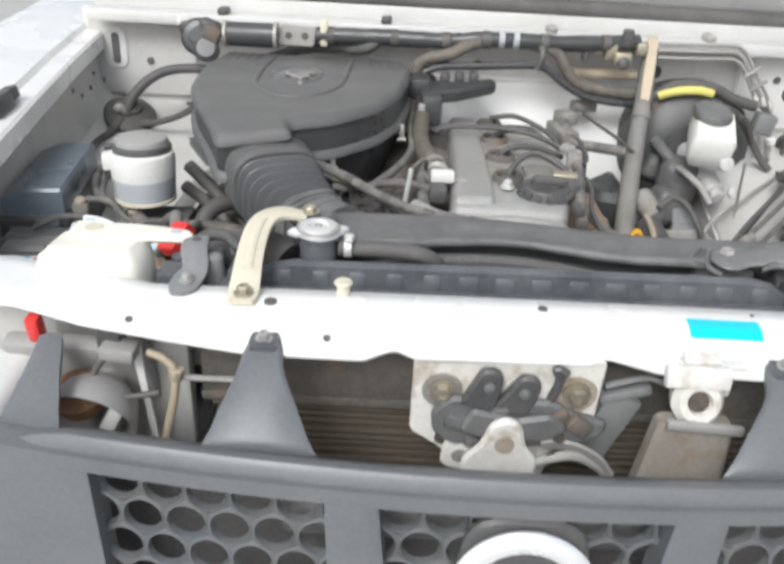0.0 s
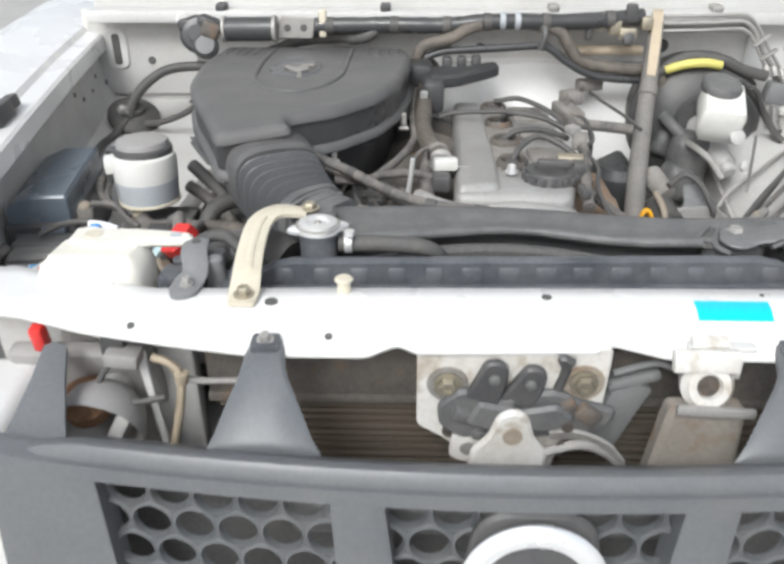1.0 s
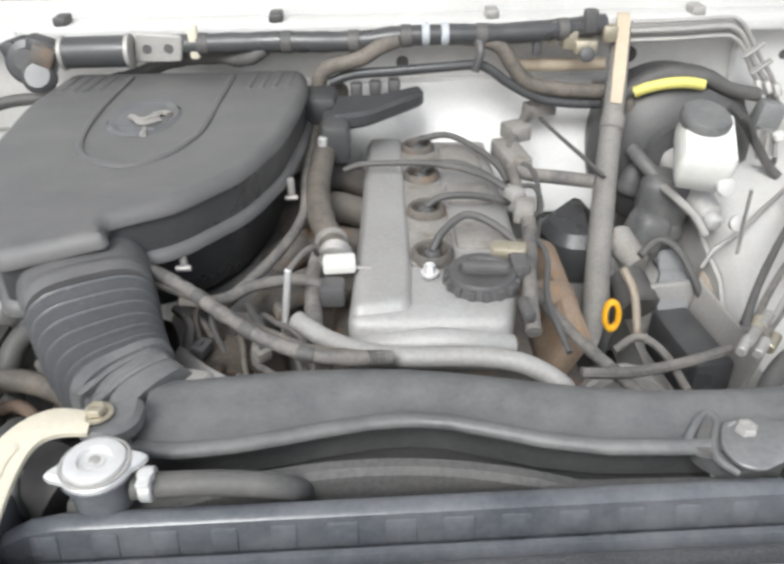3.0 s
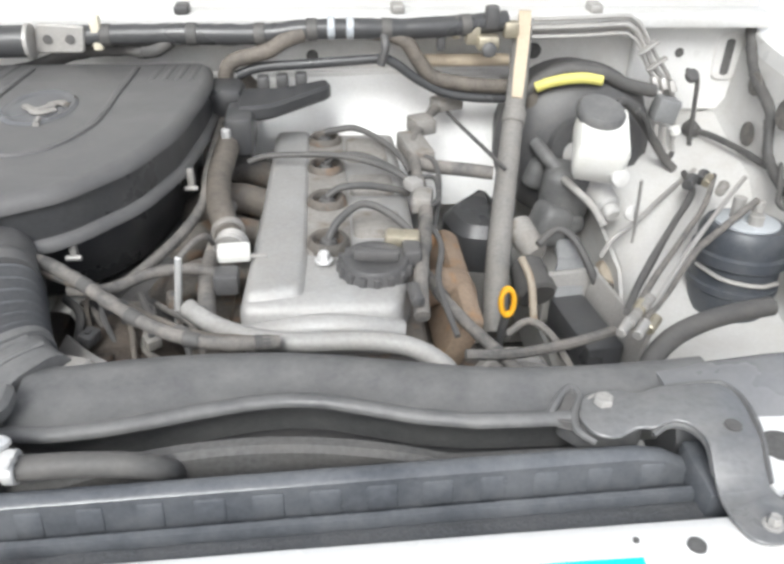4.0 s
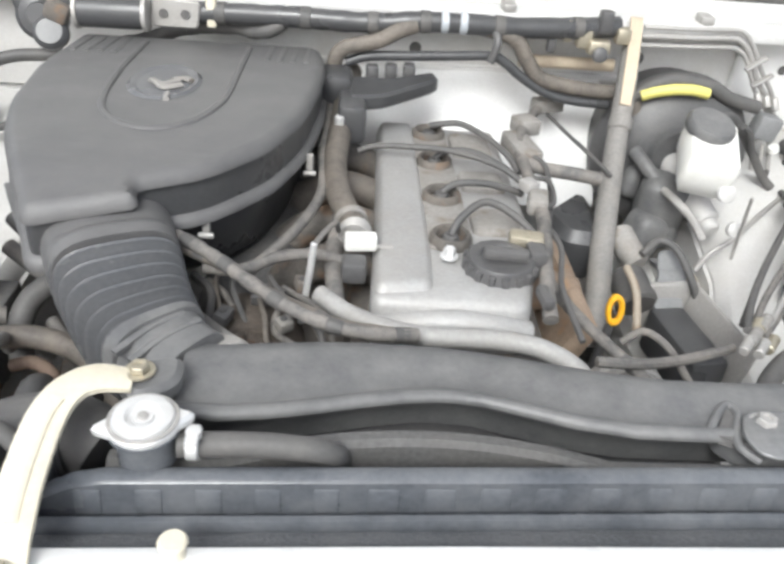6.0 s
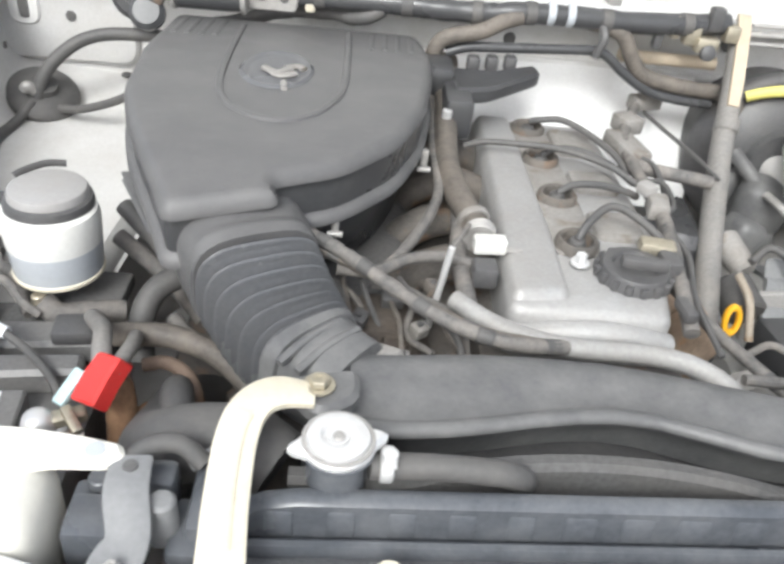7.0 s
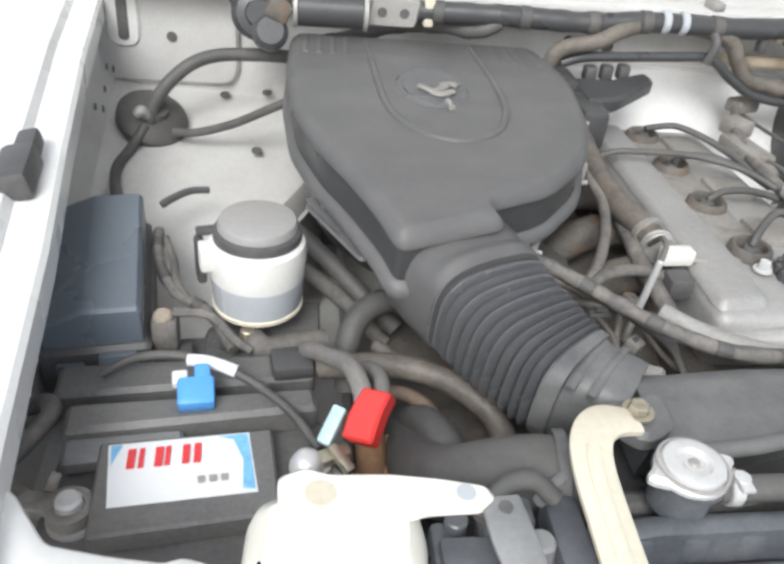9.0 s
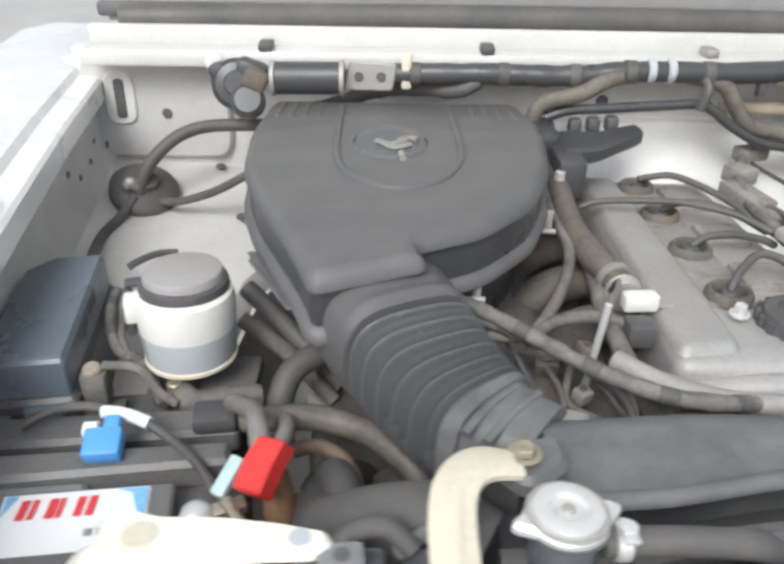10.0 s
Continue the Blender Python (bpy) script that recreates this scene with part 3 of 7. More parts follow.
for x, z, w, h, r in ((-0.061, 0.893, 0.018, 0.008, 20), (-0.028, 0.905, 0.014, 0.007, -15), (0.036, 0.896, 0.020, 0.009, 35), (-0.047, 0.874, 0.013, 0.007, 10), (0.020, 0.905, 0.012, 0.007, -30)):
    part("rivet_boss", box(B(), (x, -0.089, z), (w, h, w * 0.72), rot=(6, r, 4), bevel=0.0028), "duct" if x < 0 else "grime", latch)
bm = B()
o = rounded([(-0.072, 0.846), (-0.046, 0.838), (-0.040, 0.862), (-0.050, 0.876), (-0.068, 0.874)], 0.008, 4)
plate(bm, o, 0.0, 0.007, 0.002, m=pose(0, -0.080, 0, 90, 0, 0))
lug_part = part("side_lug", bm, "stained", latch, "stained side lug")
part("lug_hole", lathe(B(), (-0.056, -0.0872, 0.858), (0, -1, 0), [(0.0058, 0), (0.0066, 0.0012), (0.0046, 0.0014), (0, 0.0004)], 14), "band", lug_part)
bm = B()
o = rounded([(-0.056, 0.838), (0.004, 0.838), (0.006, 0.864), (-0.006, 0.880), (-0.011, 0.900), (-0.022, 0.907), (-0.035, 0.901), (-0.042, 0.880), (-0.055, 0.866)], 0.006, 4)
plate(bm, o, 0.0, 0.008, 0.003, m=pose(0, -0.093, 0, 90, 0, 0))
part("striker_guide", bm, "stained", latch, "bright worn guide")
part("guide_dimple", lathe(B(), (-0.023, -0.1012, 0.882), (0, -1, 0), [(0.008, 0), (0.0075, 0.001), (0.005, 0.0012), (0, 0.0004)], 16), "tan", latch)
bm = B()
tube(bm, [(0.005, -0.095, 0.862), (0.03, -0.095, 0.870), (0.05, -0.092, 0.862), (0.068, -0.09, 0.845), (0.07, -0.09, 0.83)], 0.004, 8)
part("release_rod", bm, "steel", latch)
bm = B()
tube(bm, [(0.012, -0.082, 0.915), (0.016, -0.084, 0.935), (0.012, -0.086, 0.946), (0.02, -0.086, 0.942)], 0.004, 8)
part("spring_hook", bm, "black", latch)
for x, z in ((-0.074, 0.916), (0.032, 0.919)):
    bolt("bolt", (x, -0.079, z), (0, -1, 0), 0.0075, latch)
for x, y, z, r in ((-0.071, -0.0795, 0.869, 0.0062), (0.020, -0.0955, 0.888, 0.0048), (0.017, -0.0945, 0.868, 0.0045)):
    # dark disc painting the shade in each latch hole
    part("hole", disc(B(), (x, y, z), (0, -1, 0), r), "soot", latch)
for x, z in ((-0.074, 0.916), (0.032, 0.919)):
    part("rust_ring", lathe(B(), (x, -0.0792, z), (0, -1, 0), [(0.0118, 0), (0.0165, 0), (0.0160, 0.0012), (0.0118, 0.0012)], 22), "tan" if x > 0 else "band", latch, "rust stained washer")
bm = B()
strap(bm, [(0.008, -0.090, 0.876), (0.030, -0.093, 0.878), (0.052, -0.094, 0.868), (0.066, -0.094, 0.852)], [0.012, 0.013, 0.012, 0.010], 0.003, [(0, -0.5, 1)] * 4)
part("release_arm", bm, "steel", latch, "bent bright release arm")
# horn
horn = thing("horn", "round steel horn on a bracket behind the grille", "horn")
bm = B()
lathe(bm, (0.122, -0.088, 0.926), (0, -1, 0.35), [(0, -0.02), (0.014, -0.02), (0.019, -0.005), (0.0205, 0.003), (0.016, 0.009), (0.010, 0.009), (0.008, 0.004), (0, 0.004)], 28)
part("bell", bm, "stained", horn, "pale stained horn bell")
# dark disc in place of the horn mouth's inner shade
part("throat", lathe(B(), (0.122, -0.0925, 0.9276), (0, -1, 0.35), [(0, 0), (0.0086, 0), (0.0080, 0.0012), (0, 0.0014)], 18), "soot", horn)
bm = B()
box(bm, (0.127, -0.104, 0.912), (0.060, 0.006, 0.008), rot=(0, 3, 0), bevel=0.002)
part("clip_edge", bm, "steel", horn, "worn pale edge of the cover")
bm = B()
box(bm, (0.132, -0.062, 0.950), (0.052, 0.04, 0.006), rot=(-8, 0, 0), bevel=0.002)
box(bm, (0.128, -0.078, 0.936), (0.045, 0.006, 0.022), bevel=0.002)
part("bracket", bm, "inner", horn, "pale dusty bracket")
bm = B()
o = rounded([(0.082, 0.815), (0.158, 0.815), (0.152, 0.912), (0.094, 0.912)], 0.006, 3)
plate(bm, o, 0, 0.02, 0.004, m=pose(0, -0.082, 0, 90, 0, 0))
part("cover", bm, "hornplate", horn, "dusty brown grey cover plate")
bm = B()
box(bm, (0.066, -0.055, 0.868), (0.034, 0.012, 0.075), rot=(0, 24, 10), bevel=0.004)
box(bm, (0.078, -0.05, 0.905), (0.045, 0.02, 0.010), rot=(0, -14, 6), bevel=0.003)
tube(bm, [(0.06, -0.06, 0.915), (0.09, -0.06, 0.925), (0.105, -0.065, 0.925)], 0.003, 8)
part("side_bracket", bm, "slate", horn, "bent blue grey side bracket")

# both sit on the panel's lowered front
settle = Matrix.Translation((0.010, 0.045, -0.094)) @ Matrix.Scale(1.08, 4)
for ob in list(latch.children_recursive) + list(horn.children_recursive):
    ob.data.transform(settle)
bm = B()
box(bm, (0.138, -0.050, 0.929), (0.054, 0.010, 0.020), rot=(-18, 0, 0), bevel=0.003)
box(bm, (0.142, -0.040, 0.941), (0.030, 0.012, 0.006), rot=(30, 0, 0), bevel=0.002)
part("top_bracket", bm, "stained", horn, "stained white bracket over the panel's edge")

# radiator
radiator = thing("radiator", "black radiator with ribbed plastic top tank", "radiator")
x0, x1 = -0.252, 0.268


def tank_y(x):
    """The line of the tank's top ridge, slightly askew to the panel."""
    return 0.081 + 0.03 * x


secs = []
for i in range(27):
    x = x0 + (x1 - x0) * i / 26
    e = min(i, 26 - i)
    k = (0.72, 0.93, 1.0)[min(e, 2)]
    secs.append([V((x, tank_y(x) + a, 0.900 + b * k)) for a, b in ((-0.013, 0.0), (-0.0100, 0.029), (-0.0070, 0.0455), (-0.0070, 0.0515), (-0.0035, 0.0545), (0.001, 0.0550), (0.005, 0.0530), (0.0075, 0.047), (0.012, 0.044), (0.014, 0.036), (0.014, 0.0))])
bm = B()
loft(bm, secs)
part("top_tank", bm, "tank", radiator, "blue black plastic top tank with a rounded ridge")
for i in range(14):
    x = x0 + 0.030 + i * 0.0355
    w = 0.0205 if 4 < i < 10 else 0.017
    part("rib", box(B(), (x, tank_y(x) - 0.0070, 0.9370), (w, 0.0056, 0.020), rot=(-10, 0, 0), bevel=0.0024), "tank", radiator)
bm = B()
secs = []
for i in range(14):
    x = x0 - 0.008 + (x1 - x0 + 0.016) * i / 13
    y = tank_y(x) - 0.0185
    secs.append([V((x, y + a, 0.9325 + b)) for a, b in ((-0.0045, -0.012), (-0.0050, -0.001), (-0.0030, 0.0022), (0.001, 0.0026), (0.0035, 0.0008), (0.004, -0.012))])
loft(bm, secs)
part("crimp_strip", bm, "tank", radiator, "pale edged crimped strip")
bm = B()
secs = []
rng = random.Random(4)
for i in range(60):
    x = x0 - 0.014 + (x1 - x0 + 0.03) * i / 59
    j = rng.uniform(-0.0007, 0.0007)
    secs.append([V((x, y, z + j)) for y, z in ((0.030, 0.905), (0.030, 0.927), (0.036, 0.9305), (tank_y(x) - 0.027, 0.9300), (tank_y(x) - 0.022, 0.926), (tank_y(x) - 0.022, 0.905))])
loft(bm, secs)
part("air_seal", bm, "foam", radiator, "dull black foam seal strip")
bm = B()
box(bm, (0.008, 0.07, 0.64), (0.50, 0.03, 0.53), bevel=0.003)
part("core", bm, "fin", radiator)
for s, xx in ((-1, -0.262), (1, 0.275)):
    part("end_bracket", box(B(), (xx, 0.075, 0.915), (0.022, 0.05, 0.07), bevel=0.005), "tank", radiator)
bm = B()
lathe(bm, (-0.191, 0.093, 0.950), (0, 0, 1), [(0.0, 0), (0.018, 0), (0.018, 0.023), (0.022, 0.024), (0.022, 0.026), (0, 0.026)], 28)
part("filler_neck", bm, "tank", radiator)
bm = B()
o = []
for k in range(48):
    a = 2 * math.pi * k / 48
    r = 0.0215 + 0.0085 * max(0.0, math.cos(2 * (a - 0.25))) ** 8
    o.append((-0.191 + r * math.cos(a), 0.093 + r * 0.96 * math.sin(a)))
stack(bm, [(o, 0.975), (o, 0.9785), (inset(o, 0.0025), 0.981)])
cap = part("filler_cap", bm, "cap", radiator, "bare metal radiator cap with two ears")
bm = B()
lathe(bm, (-0.191, 0.093, 0.981), (0, 0, 1), [(0.0185, 0), (0.018, 0.003), (0.0155, 0.0042), (0.0105, 0.0038), (0.0095, 0.0005), (0.0065, 0.0005), (0.006, 0.002), (0, 0.002)], 32)
part("dome", bm, "cap", cap, "pressed dome with a sunken ring")
part("rivet", lathe(B(), (-0.191, 0.093, 0.9825), (0, 0, 1), [(0, 0), (0.004, 0), (0.003, 0.002), (0, 0.0025)], 14), "steel", cap)
part("ring", lathe(B(), (-0.191, 0.093, 0.9808), (0, 0, 1), [(0.0215, 0), (0.0212, 0.0012), (0.0195, 0.0012), (0.0192, 0)], 32), "steel", cap)
ovf = thing("overflow_hose", "black rubber overflow hose with bright clamp at the radiator neck", "hose")
part("hose", tube(B(), [(-0.172, 0.09, 0.963), (-0.15, 0.092, 0.962), (-0.12, 0.093, 0.961), (-0.09, 0.094, 0.957), (-0.075, 0.10, 0.945), (-0.07, 0.12, 0.92)], 0.0082, 12), "rubber", ovf)
bm = B()
rod(bm, (-0.166, 0.091, 0.964), (-0.158, 0.091, 0.964), 0.011, None, 16, 0.001)
lathe(bm, (-0.161, 0.088, 0.972), (0, 0, 1), [(0, 0), (0.005, 0), (0.005, 0.005), (0, 0.006)], 10)
box(bm, (-0.161, 0.084, 0.975), (0.008, 0.012, 0.003), bevel=0.001)
part("clamp", bm, "cap", ovf, "bright spring clamp")

# fan shroud
shroud = thing("fan_shroud", "black plastic fan shroud behind the radiator", "fan shroud")
secs = []
for i in range(31):
    x = -0.22 + 0.45 * i / 30
    arch = 0.022 * max(0, 1 - ((x + 0.02) / 0.13) ** 2)
    y = 0.100 + 0.6 * arch
    secs.append([V((x, y + a, 0.935 + arch * 0.5 + b)) for a, b in ((-0.004, -0.03), (-0.004, 0.0), (0.0, 0.004), (0.008, 0.003), (0.012, -0.004), (0.012, -0.03))])
bm = B()
loft(bm, secs)
part("rim", bm, "dark", shroud)
bm = B()
box(bm, (0.005, 0.16, 0.70), (0.44, 0.10, 0.40), bevel=0.02)
part("body", bm, "black", shroud)
bm = B()
box(bm, (0.0, 0.115, 0.912), (0.42, 0.03, 0.008), bevel=0.003)
part("shelf", bm, "dark", shroud)

# mounts of the radiator
lug = thing("mounting_strap", "cream painted steel strap from panel to duct", "strap")
bm = B()
strap(bm, [(-0.247, -0.010, 0.9525), (-0.247, 0.006, 0.954), (-0.247, 0.022, 0.963), (-0.249, 0.055, 0.971), (-0.249, 0.095, 0.977), (-0.243, 0.118, 0.979), (-0.229, 0.131, 0.978), (-0.208, 0.134, 0.974)],
      [0.022, 0.0265, 0.0255, 0.0245, 0.0245, 0.025, 0.025, 0.019], 0.0035, [(1, 0, 0), (1, 0, 0), (1, 0, 0), (1, 0, 0), (1, -0.15, 0), (0.8, -0.7, 0), (0.2, -1, 0), (0, -1, 0)])
part("strap", bm, "cream", lug)
bm = B()
strap(bm, [(-0.247, 0.026, 0.9672), (-0.249, 0.055, 0.9742), (-0.249, 0.092, 0.9800), (-0.2455, 0.108, 0.9815)], [0.009] * 4, 0.002, [(1, 0, 0)] * 4)
part("bead", bm, "cream", lug, "raised bead along the strap")
bolt("bolt", (-0.246, 0.002, 0.9555), (0, 0, 1), 0.006, lug)
bolt("bolt", (-0.205, 0.141, 0.976), (0, 0, 1), 0.0068, lug, "zinc", 0.005)

rlug = thing("mounting_bracket", "dull grey steel bracket bent from panel to duct", "bracket")
bm = B()
o = rounded([(0.197, 0.112), (0.202, 0.096), (0.214, 0.091), (0.232, 0.096), (0.240, 0.091), (0.253, 0.096), (0.264, 0.091), (0.268, 0.078), (0.266, 0.060), (0.265, 0.046), (0.266, 0.026), (0.272, 0.011), (0.286, 0.009),
             (0.300, 0.013), (0.306, 0.026), (0.306, 0.040), (0.299, 0.046), (0.299, 0.060), (0.303, 0.080), (0.307, 0.104), (0.306, 0.120), (0.298, 0.129), (0.256, 0.128), (0.240, 0.124), (0.226, 0.137), (0.206, 0.134)], 0.007, 4)


def bracket_z(rise):
    """Flat on the panel, rising to the arm over the tank, then falling to the bolt."""
    def height(x, y):
        up = min(1.0, max(0.0, (y - 0.038) / 0.040))
        fall = min(1.0, max(0.0, (0.262 - x) / 0.04))
        return 0.9515 + 0.0175 * up * up * (3 - 2 * up) - 0.010 * fall * fall + rise
    return height


stack(bm, [(inset(o, 0.001), bracket_z(0.0)), (o, bracket_z(0.0008)), (o, bracket_z(0.0026)), (inset(o, 0.0012), bracket_z(0.0034))])
for y in (0.038, 0.046, 0.054, 0.062, 0.070, 0.078):
    bmesh.ops.bisect_plane(bm, geom=list(bm.verts) + list(bm.edges) + list(bm.faces), plane_co=(0, y, 0), plane_no=(0, 1, 0))
low = bracket_z(0.0)
for v in bm.verts:
    lift = v.co.z - low(v.co.x, v.co.y)
    if abs(lift) > 0.004:
        v.co.z = low(v.co.x, v.co.y) + (0.0034 if lift > 0 else 0.0)
part("strap", bm, "bracket", rlug, sharp=60)
bm = B()
edge = [(0.3010, 0.052), (0.3045, 0.080), (0.3082, 0.104), (0.3070, 0.121), (0.2985, 0.1302), (0.275, 0.1297), (0.257, 0.1292)]
strap(bm, [(x, y, bracket_z(-0.0015)(x, y)) for x, y in edge], [0.006, 0.010, 0.011, 0.010, 0.009, 0.008, 0.005], 0.002, [(0.25, 0.1, 1)] * 7)
part("edge_lip", bm, "duct", rlug, "dark outer edge folded down")
bm = B()
strap(bm, [(0.2675, 0.058, 0.9590), (0.2700, 0.078, 0.9655), (0.2655, 0.0925, 0.9660), (0.2535, 0.0975, 0.9650), (0.241, 0.0930, 0.9615)], [0.004, 0.006, 0.007, 0.006, 0.004], 0.002, [(0, 0, 1)] * 5)
part("arch_lip", bm, "bracket", rlug, "folded lip under the arch")
part("hole", disc(B(), (0.289, 0.086, 0.9726), (0, 0.05, 1), 0.0055), "dark", rlug)
bm = B()
box(bm, (0.3080, 0.034, 0.9545), (0.005, 0.020, 0.008), rot=(0, 20, 0), bevel=0.0015)
part("foot_tab", bm, "duct", rlug, "dark tab folded at the foot")
bolt("bolt", (0.287, 0.022, 0.9545), (0, 0, 1), 0.0040, rlug, "steel")
bolt("bolt", (0.217, 0.123, 0.9610), (0, 0, 1), 0.0072, rlug, "steel", 0.006)

bl = thing("radiator_bracket", "small dark steel bracket beside the radiator", "bracket")
bm = B()
strap(bm, [(-0.303, 0.000, 0.952), (-0.303, 0.005, 0.952), (-0.302, 0.013, 0.9525), (-0.301, 0.024, 0.953), (-0.297, 0.038, 0.958), (-0.303, 0.060, 0.967), (-0.305, 0.082, 0.968)], [0.009, 0.019, 0.026, 0.027, 0.023, 0.024, 0.022], 0.003, [(1, 0, 0)] * 7)
part("plate", bm, "slate", bl)
part("hole", disc(B(), (-0.304, 0.074, 0.9705), (0, 0, 1), 0.0042), "dark", bl)
bolt("bolt", (-0.300, 0.018, 0.9555), (0, 0, 1), 0.004, bl, "steel")
for c, d in (((-0.318, 0.060, 0.922), (0.040, 0.030, 0.050)), ((-0.334, 0.072, 0.915), (0.014, 0.034, 0.052)), ((-0.272, 0.060, 0.930), (0.020, 0.040, 0.020)), ((-0.297, 0.085, 0.935), (0.03, 0.02, 0.04))):
    part("box", box(B(), c, d, bevel=0.004), "tank", bl, "black plastic box under the bracket")
part("pin", rod(B(), (-0.326, 0.085, 0.915), (-0.326, 0.085, 0.948), 0.007, None, 12, 0.001), "tank", bl)
part("hose", tube(B(), [(-0.315, 0.075, 0.958), (-0.300, 0.092, 0.966), (-0.282, 0.097, 0.965), (-0.268, 0.092, 0.955)], 0.006, 10), "rubber", bl)
part("sensor", rod(B(), (-0.285, 0.06, 0.93), (-0.285, 0.06, 0.962), 0.010, 0.008, 16, 0.002), "slate", bl)

# condenser and bumper beam
cond = thing("condenser", "dusty brown condenser with horizontal tubes", "condenser")
row = part("tube", box(B(), (0, 0.016, 0.56), (0.56, 0.012, 0.0042)), "fin", cond)
for k in range(1, 33):
    other = new("tube", row.data)
    other.parent = cond
    other.matrix_basis = pose(0.002 * math.sin(k * 2.3), 0.0016 * math.sin(k * 1.7), 0.0085 * k)
bm = B()
box(bm, (0, 0.026, 0.70), (0.56, 0.006, 0.32))
part("backing", bm, "dark", cond)
bm = B()
box(bm, (0, 0.012, 0.872), (0.58, 0.020, 0.060), bevel=0.006)
box(bm, (0, 0.0035, 0.845), (0.58, 0.006, 0.010), bevel=0.002)
part("header", bm, "grime", cond)
solo("bumper_beam", box(B(), (-0.03, -0.105, 0.815), (0.34, 0.03, 0.040), bevel=0.012, seg=3), "duct", "dark grey plastic beam behind the grille", "beam")

# ---- grille ----
GX = -0.012
grille = thing("grille", "grey plastic front grille with honeycomb mesh and badge", "grille")


def gy(x, z=0.9):
    """The curve of the grille's face, leaning back towards its top."""
    return -0.163 + 0.22 * (x - GX) ** 2 - 0.10 * (0.9 - z)


bm = B()
secs = []
for i in range(33):
    x = GX - 0.415 + 0.83 * i / 32
    y = gy(x) + 0.004
    drop = 0.03 * max(0, (abs(x - GX) - 0.33) / 0.085) ** 2
    secs.append([V((x, y + a, z - drop)) for a, z in ((0.042, 0.872), (0.040, 0.878), (0.024, 0.890), (0.015, 0.898), (0.006, 0.905), (-0.002, 0.906), (-0.007, 0.901), (-0.008, 0.893), (-0.003, 0.888), (0.008, 0.882), (0.014, 0.874))])
loft(bm, secs)
part("top_rail", bm, "grille", grille)


def face_strip(bm, xa, xb, xc, xd, z0, z1, proud, depth=0.016, nx=6):
    """A board of the grille's face from (xa..xb at z1) to (xc..xd at z0), curved with it."""
    secs = []
    for i in range(nx + 1):
        t = i / nx
        col = []
        xt, xl = xa + (xb - xa) * t, xc + (xd - xc) * t
        e = 0.003 if 0 < i < nx else 0.0
        for k in range(5):
            u = k / 4
            x, z = xt + (xl - xt) * u, z1 + (z0 - z1) * u
            col.append(V((x, gy(x, z) - proud - e, z)))
        for k in range(4, -1, -1):
            u = k / 4
            x, z = xt + (xl - xt) * u, z1 + (z0 - z1) * u
            col.append(V((x, gy(x, z) - proud + depth, z)))
        secs.append(col)
    return loft(bm, secs)


ZT, ZB = 0.889, 0.755
for xa, xb, xc, xd in ((-0.415, -0.325, -0.42, -0.305), (-0.147, -0.108, -0.132, -0.078), (0.108, 0.147, 0.078, 0.132), (0.325, 0.415, 0.305, 0.42)):
    part("pillar", face_strip(B(), GX + xa, GX + xb, GX + xc, GX + xd, 0.62, ZT, 0.004, 0.026), "grille", grille)
part("upper_strip", face_strip(B(), GX - 0.41, GX + 0.41, GX - 0.41, GX + 0.41, ZT - 0.006, ZT + 0.006, 0.0055, nx=24), "grille", grille)
part("lower_strip", face_strip(B(), GX - 0.41, GX + 0.41, GX - 0.41, GX + 0.41, 0.62, ZB, 0.0045, nx=24), "grille", grille)


def honeycomb(xl, xr):
    """Moulded mesh: a wall round each hexagonal opening."""
    bm = bmesh.new()
    p, rows = 0.0345, 0.0292
    for j in range(7):
        z = ZT + 0.0035 - rows * j
        for i in range(int((xr - xl) / p) + 3):
            x = xl - p + 0.002 + p * i + (p / 2 if j % 2 else 0)
            if x < xl - 0.012 or x > xr + 0.012 or z < ZB - 0.012:
                continue
            outer, inner, rim, deep = [], [], [], []
            for k in range(18):
                a = 2 * math.pi * k / 18 + math.pi / 6
                hexr = (p / 2) / max(math.cos(((a + math.pi / 6) % (math.pi / 3)) - math.pi / 6), 0.86)
                for ring, r, back in ((outer, hexr, 0.0012), (rim, p * 0.455, 0.0), (inner, p * 0.428, 0.0022), (deep, p * 0.418, 0.006)):
                    xx, zz = x + r * math.cos(a), min(z + r * math.sin(a) * 0.98, ZT + 0.003)
                    ring.append(V((xx, gy(xx, zz) + 0.009 + back, zz)))
            loft(bm, [outer, rim, inner, deep], caps=False)
    bmesh.ops.remove_doubles(bm, verts=bm.verts, dist=0.0009)
    return bm


